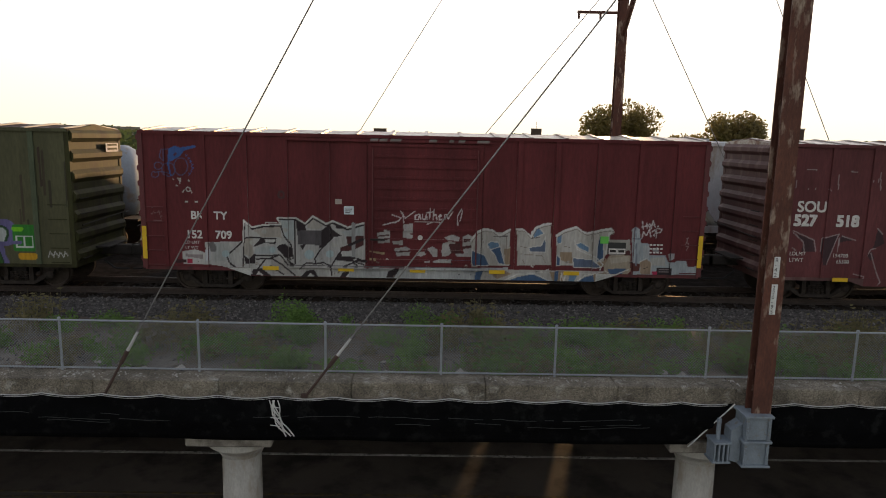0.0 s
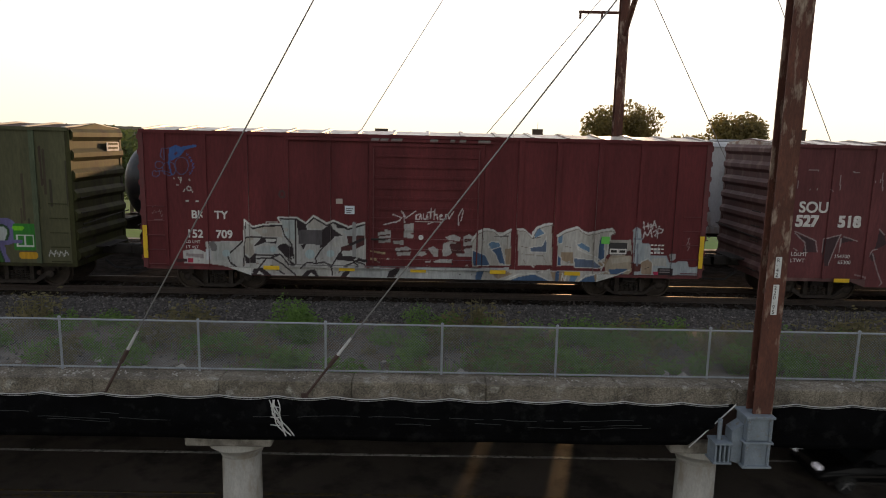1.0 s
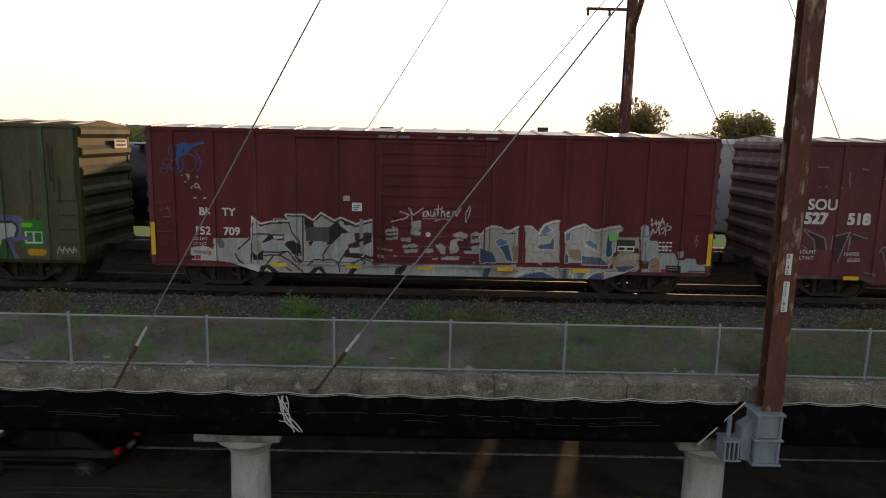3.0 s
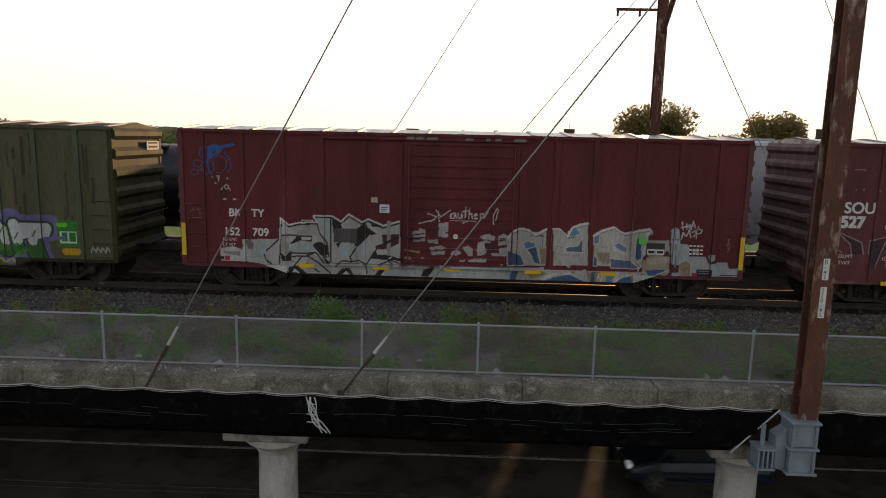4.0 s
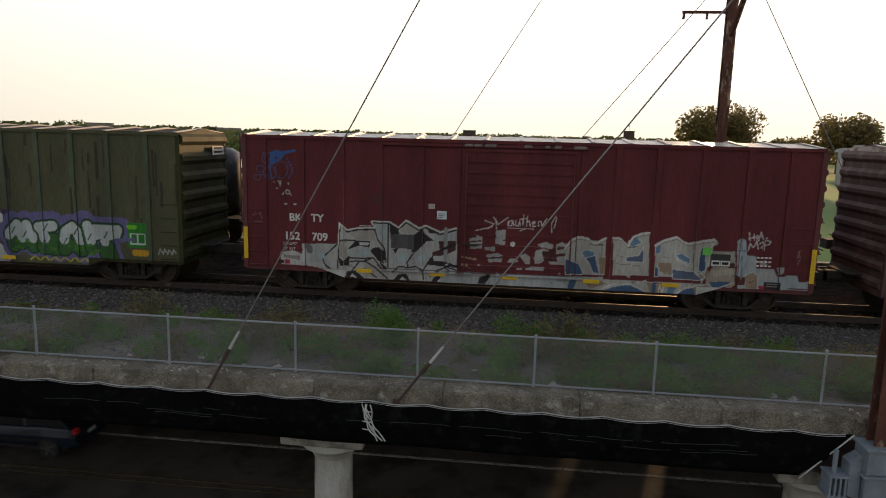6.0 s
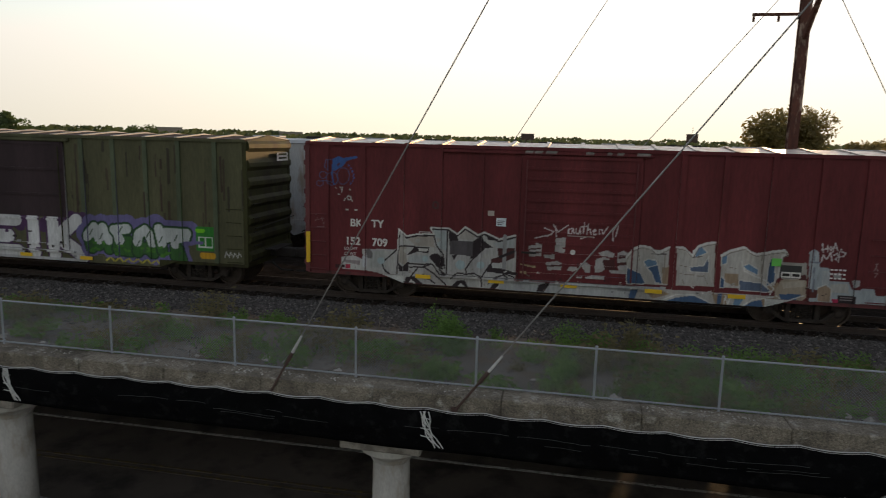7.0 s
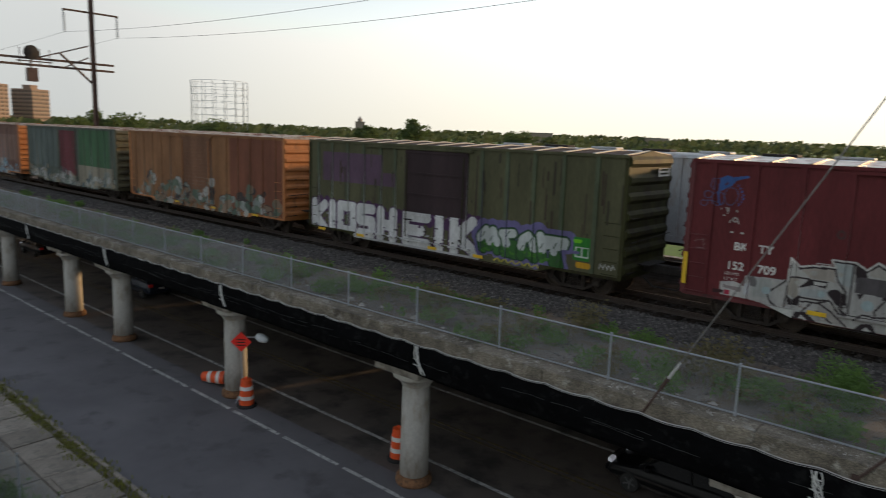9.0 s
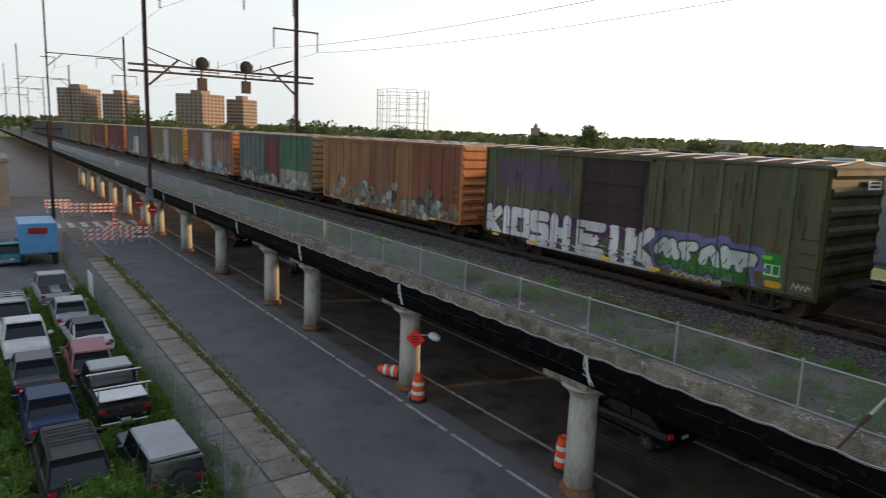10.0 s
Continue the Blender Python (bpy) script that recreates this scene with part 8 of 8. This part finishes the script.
stones("ballast_stones", 26000, -24, 24, -1.9, 0.25, 0.025, 0.06, 12, STONE, "loose crushed grey ballast stones beside the rails")
stones("ballast_stones", 9000, -60, -24, -1.9, 0.25, 0.04, 0.08, 14, STONE, "loose crushed grey ballast stones beside the rails")
stones("ballast_stones", 6000, -30, 24, -6.3, -1.9, 0.02, 0.05, 13, STONE, "scattered stones among the weeds")
PALE_STONE = material("pale_rubble", (0.45, 0.42, 0.38), 0.9, var=0.25)
stones("ballast_stones", 9000, -20, 24, 0.25, 3.2, 0.03, 0.07, 16, DARK_STONE, "oily ballast stones between the rails, with under-car shade in their colour")
stones("parapet_crumbs", 1500, -30, 26, -6.85, -6.55, 0.012, 0.035, 17, PALE_STONE, "pale crumbled mortar along the parapet's lip", 4.715)
stones("rubble", 60, -20, 22, -6.1, -5.0, 0.05, 0.13, 15, PALE_STONE, "pale concrete rubble lumps near the fence")

# pavement slabs
slab_mesh = boxes((-0.58, 0.58, -0.57, 0.57, -0.08, 0.0), bevel=0.012)
walk_slabs = thing("concrete_pavement", label="cracked uneven concrete pavement slabs with grass in the joints", category="pavement", kind="structure")
s0 = part("slab", slab_mesh, SLAB, walk_slabs)
rng = random.Random(19)
firstone = True
x = -4.0
while x > -46:
    for y in (-12.45, -13.62):
        m = pose(x + rng.uniform(-0.02, 0.02), y, 0.11 + rng.uniform(-0.02, 0.02), rng.uniform(-1.2, 1.2), rng.uniform(-1.5, 1.5), rng.uniform(-0.8, 0.8))
        if firstone:
            s0.matrix_basis = m
            firstone = False
        else:
            o = new("slab", s0.data)
            o.parent, o.matrix_basis = walk_slabs, m
    x -= 1.2
tagged(part("kerb", boxes((-62, 20, -11.62, -11.48, -0.2, 0.1), bevel=0.015), SLAB), "worn concrete kerb along the side lane", "kerb", kind="structure")
drain = tagged(part("manhole_slab", boxes((-11.6, -10.5, -12.9, -11.9, 0.08, 0.145), bevel=0.01), SLAB), "pale concrete utility cover set in the pavement", "manhole")


# ---- far buildings ----
BRICK_A = material("tower_brick", (0.24, 0.165, 0.12), 0.9, var=0.15, scale=0.2, fine=4)
BAND = material("tower_pale_bands", (0.27, 0.22, 0.19), 0.9, var=0.1)
def tower(az0, az1, dist, h, deep=16):
    x0, y0 = polar((az0 + az1) / 2, dist, (7.4, -19.2))
    w = dist * radians(abs(az1 - az0)) * 0.5
    t = thing("apartment_tower", pose(x0, y0, 0, 0, 0, (az0 + az1) / 2 - 40), "tall brick apartment tower with pale floor bands on the skyline", "building", "apartment towers")
    a = w * 0.75
    part("wall", boxes((-a, a, -a, a, 0, h)), BRICK_A, t)
    n = int(h / 2.9)
    for k in range(1, n):
        part("floor_band", boxes((-a - 0.15, a + 0.15, -a - 0.15, a + 0.15, k * h / n - 0.35, k * h / n + 0.15)), BAND, t)
        for s in range(6):
            u = -a + (s + 0.5) * 2 * a / 6
            part("window", boxes((u - 0.9, u + 0.9, -a - 0.1, -a + 0.1, k * h / n + 0.5, k * h / n + 1.9)), CAR_GLASS, t)
            part("window", boxes((a - 0.1, a + 0.1, u - 0.9, u + 0.9, k * h / n + 0.5, k * h / n + 1.9)), CAR_GLASS, t)
    part("roof_house", boxes((-a * 0.4, a * 0.4, -a * 0.4, a * 0.4, h, h + 3.5)), BRICK_A, t)


tower(76.6, 73.2, 640, 36)
tower(72.9, 70.7, 680, 34.5)
tower(84.6, 81.9, 700, 38)
tower(81.7, 79.3, 680, 34)
# gas holder frame
gx, gy = polar(58.95, 780, (7.4, -19.2))
gas = thing("gas_holder_frame", pose(gx, gy, 0), "open steel guide frame of an old gas holder on the skyline", "gas holder")
R = 29.0
for k in range(16):
    a = k * math.tau / 16
    part("column", rod(bmesh.new(), (R * math.cos(a), R * math.sin(a), 0), (R * math.cos(a), R * math.sin(a), 56), 0.32, 5), GREY_STEEL, gas)
for j in range(7):
    z = 56 - j * 7
    pts = [(R * math.cos(k * math.tau / 16), R * math.sin(k * math.tau / 16), z) for k in range(17)]
    part("ring_girder", line(bmesh.new(), pts, 0.2, 4), GREY_STEEL, gas)
# small blocks on the horizon
for az, dist, w, h, lab in ((-8.5, 600, 9, 17.5, "dark roof block with mast on the horizon"), (4.4, 600, 11, 15.0, "low dark roof block on the horizon"), (-24.4, 300, 8, 16.5, "brick chimney block on the horizon"), (-27.5, 420, 14, 17, "grey roof block on the horizon"),
                            (33, 700, 22, 13.5, "pale flat-roofed warehouse on the horizon"), (48, 600, 8, 17, "white cupola building on the horizon"), (24, 800, 30, 12.5, "pale flat-roofed warehouse on the horizon")):
    x0, y0 = polar(az, dist)
    b = thing("distant_building", pose(x0, y0, 0, 0, 0, az), lab, "building", "buildings on the horizon")
    part("wall", boxes((-w / 2, w / 2, -w / 2, w / 2, 0, h)), BAND if "pale" in lab or "white" in lab else RUST_DARK, b)
    part("roof", boxes((-w / 2 - 0.3, w / 2 + 0.3, -w / 2 - 0.3, w / 2 + 0.3, h, h + 0.5)), CONCRETE, b)
    if "mast" in lab:
        part("mast", rod(bmesh.new(), (0, 0, h), (0, 0, h + 6), 0.15, 5), RUST_DARK, b)
    if "cupola" in lab:
        part("cupola", spin(bmesh.new(), [(2, h), (2, h + 2.5), (1.6, h + 3), (0.2, h + 5)], n=10), BAND, b)

# pole signs
psign = thing("pole_number_plate", pose(13.9 + 0.0, -7.3 - 0.142, 0), "white vertical number plate screwed to the rusted pole", "sign")
part("plate", boxes((-0.045, 0.055, -0.012, 0.0, 6.89, 7.25)), SAFETY_WHITE, psign)
part("plate", boxes((-0.045, 0.055, -0.012, 0.0, 6.24, 6.77)), SAFETY_WHITE, psign)


def vertical_text(body, z, step):
    for k, ch in enumerate(body):
        o = stencil_text(ch, -0.035, z - k * step, 0.095, psign, y=-0.016, name="plate_writing", mat=UNDER)


vertical_text("R-42", 7.165, 0.085)
vertical_text("220-95", 6.685, 0.085)


# ---- movement ----
def roll_wheels(v, rows, wr):
    ts, xs = [r[0] for r in rows], [r[1] for r in rows]
    for wh in [c for c in v.children if c.name.startswith("wheel")]:
        p = wh.location.copy()
        walk(wh, [(k / 30, pose(p.x, p.y, p.z, 0, math.degrees(float(np.interp(k / 30, ts, xs) - xs[0]) / wr), 0)) for k in range(301)])


def motions():
    for c, x0 in far_train:
        walk(c, [(0, pose(x0, YF, RT + LIFT)), (5, pose(x0 - 16.5, YF, RT + LIFT)), (10, pose(x0 - 33.0, YF, RT + LIFT))])
    drives = ((mover_a, 0.28, [(0, 31.7), (1.2, 18.1), (2.5, 3.4), (4, -13.3), (6, -31), (8, -43), (9, -46.5), (10, -48.5)]),
              (mover_b, 0.31, [(0, 55.4), (4.5, 9.1), (5.5, -1.17), (7, -15.5), (8, -23.5), (9, -30.5), (10, -36.5)]),
              (mover_c, 0.28, [(0, 71.1), (9, 1.15), (10, -6.65)]))
    for v, wr, rows in drives:
        walk(v, [(t, pose(x, LANE + (0.1 if v == mover_b else -0.1 if v == mover_c else 0.0), 0.0)) for t, x in rows])
        roll_wheels(v, rows, wr)


motions()
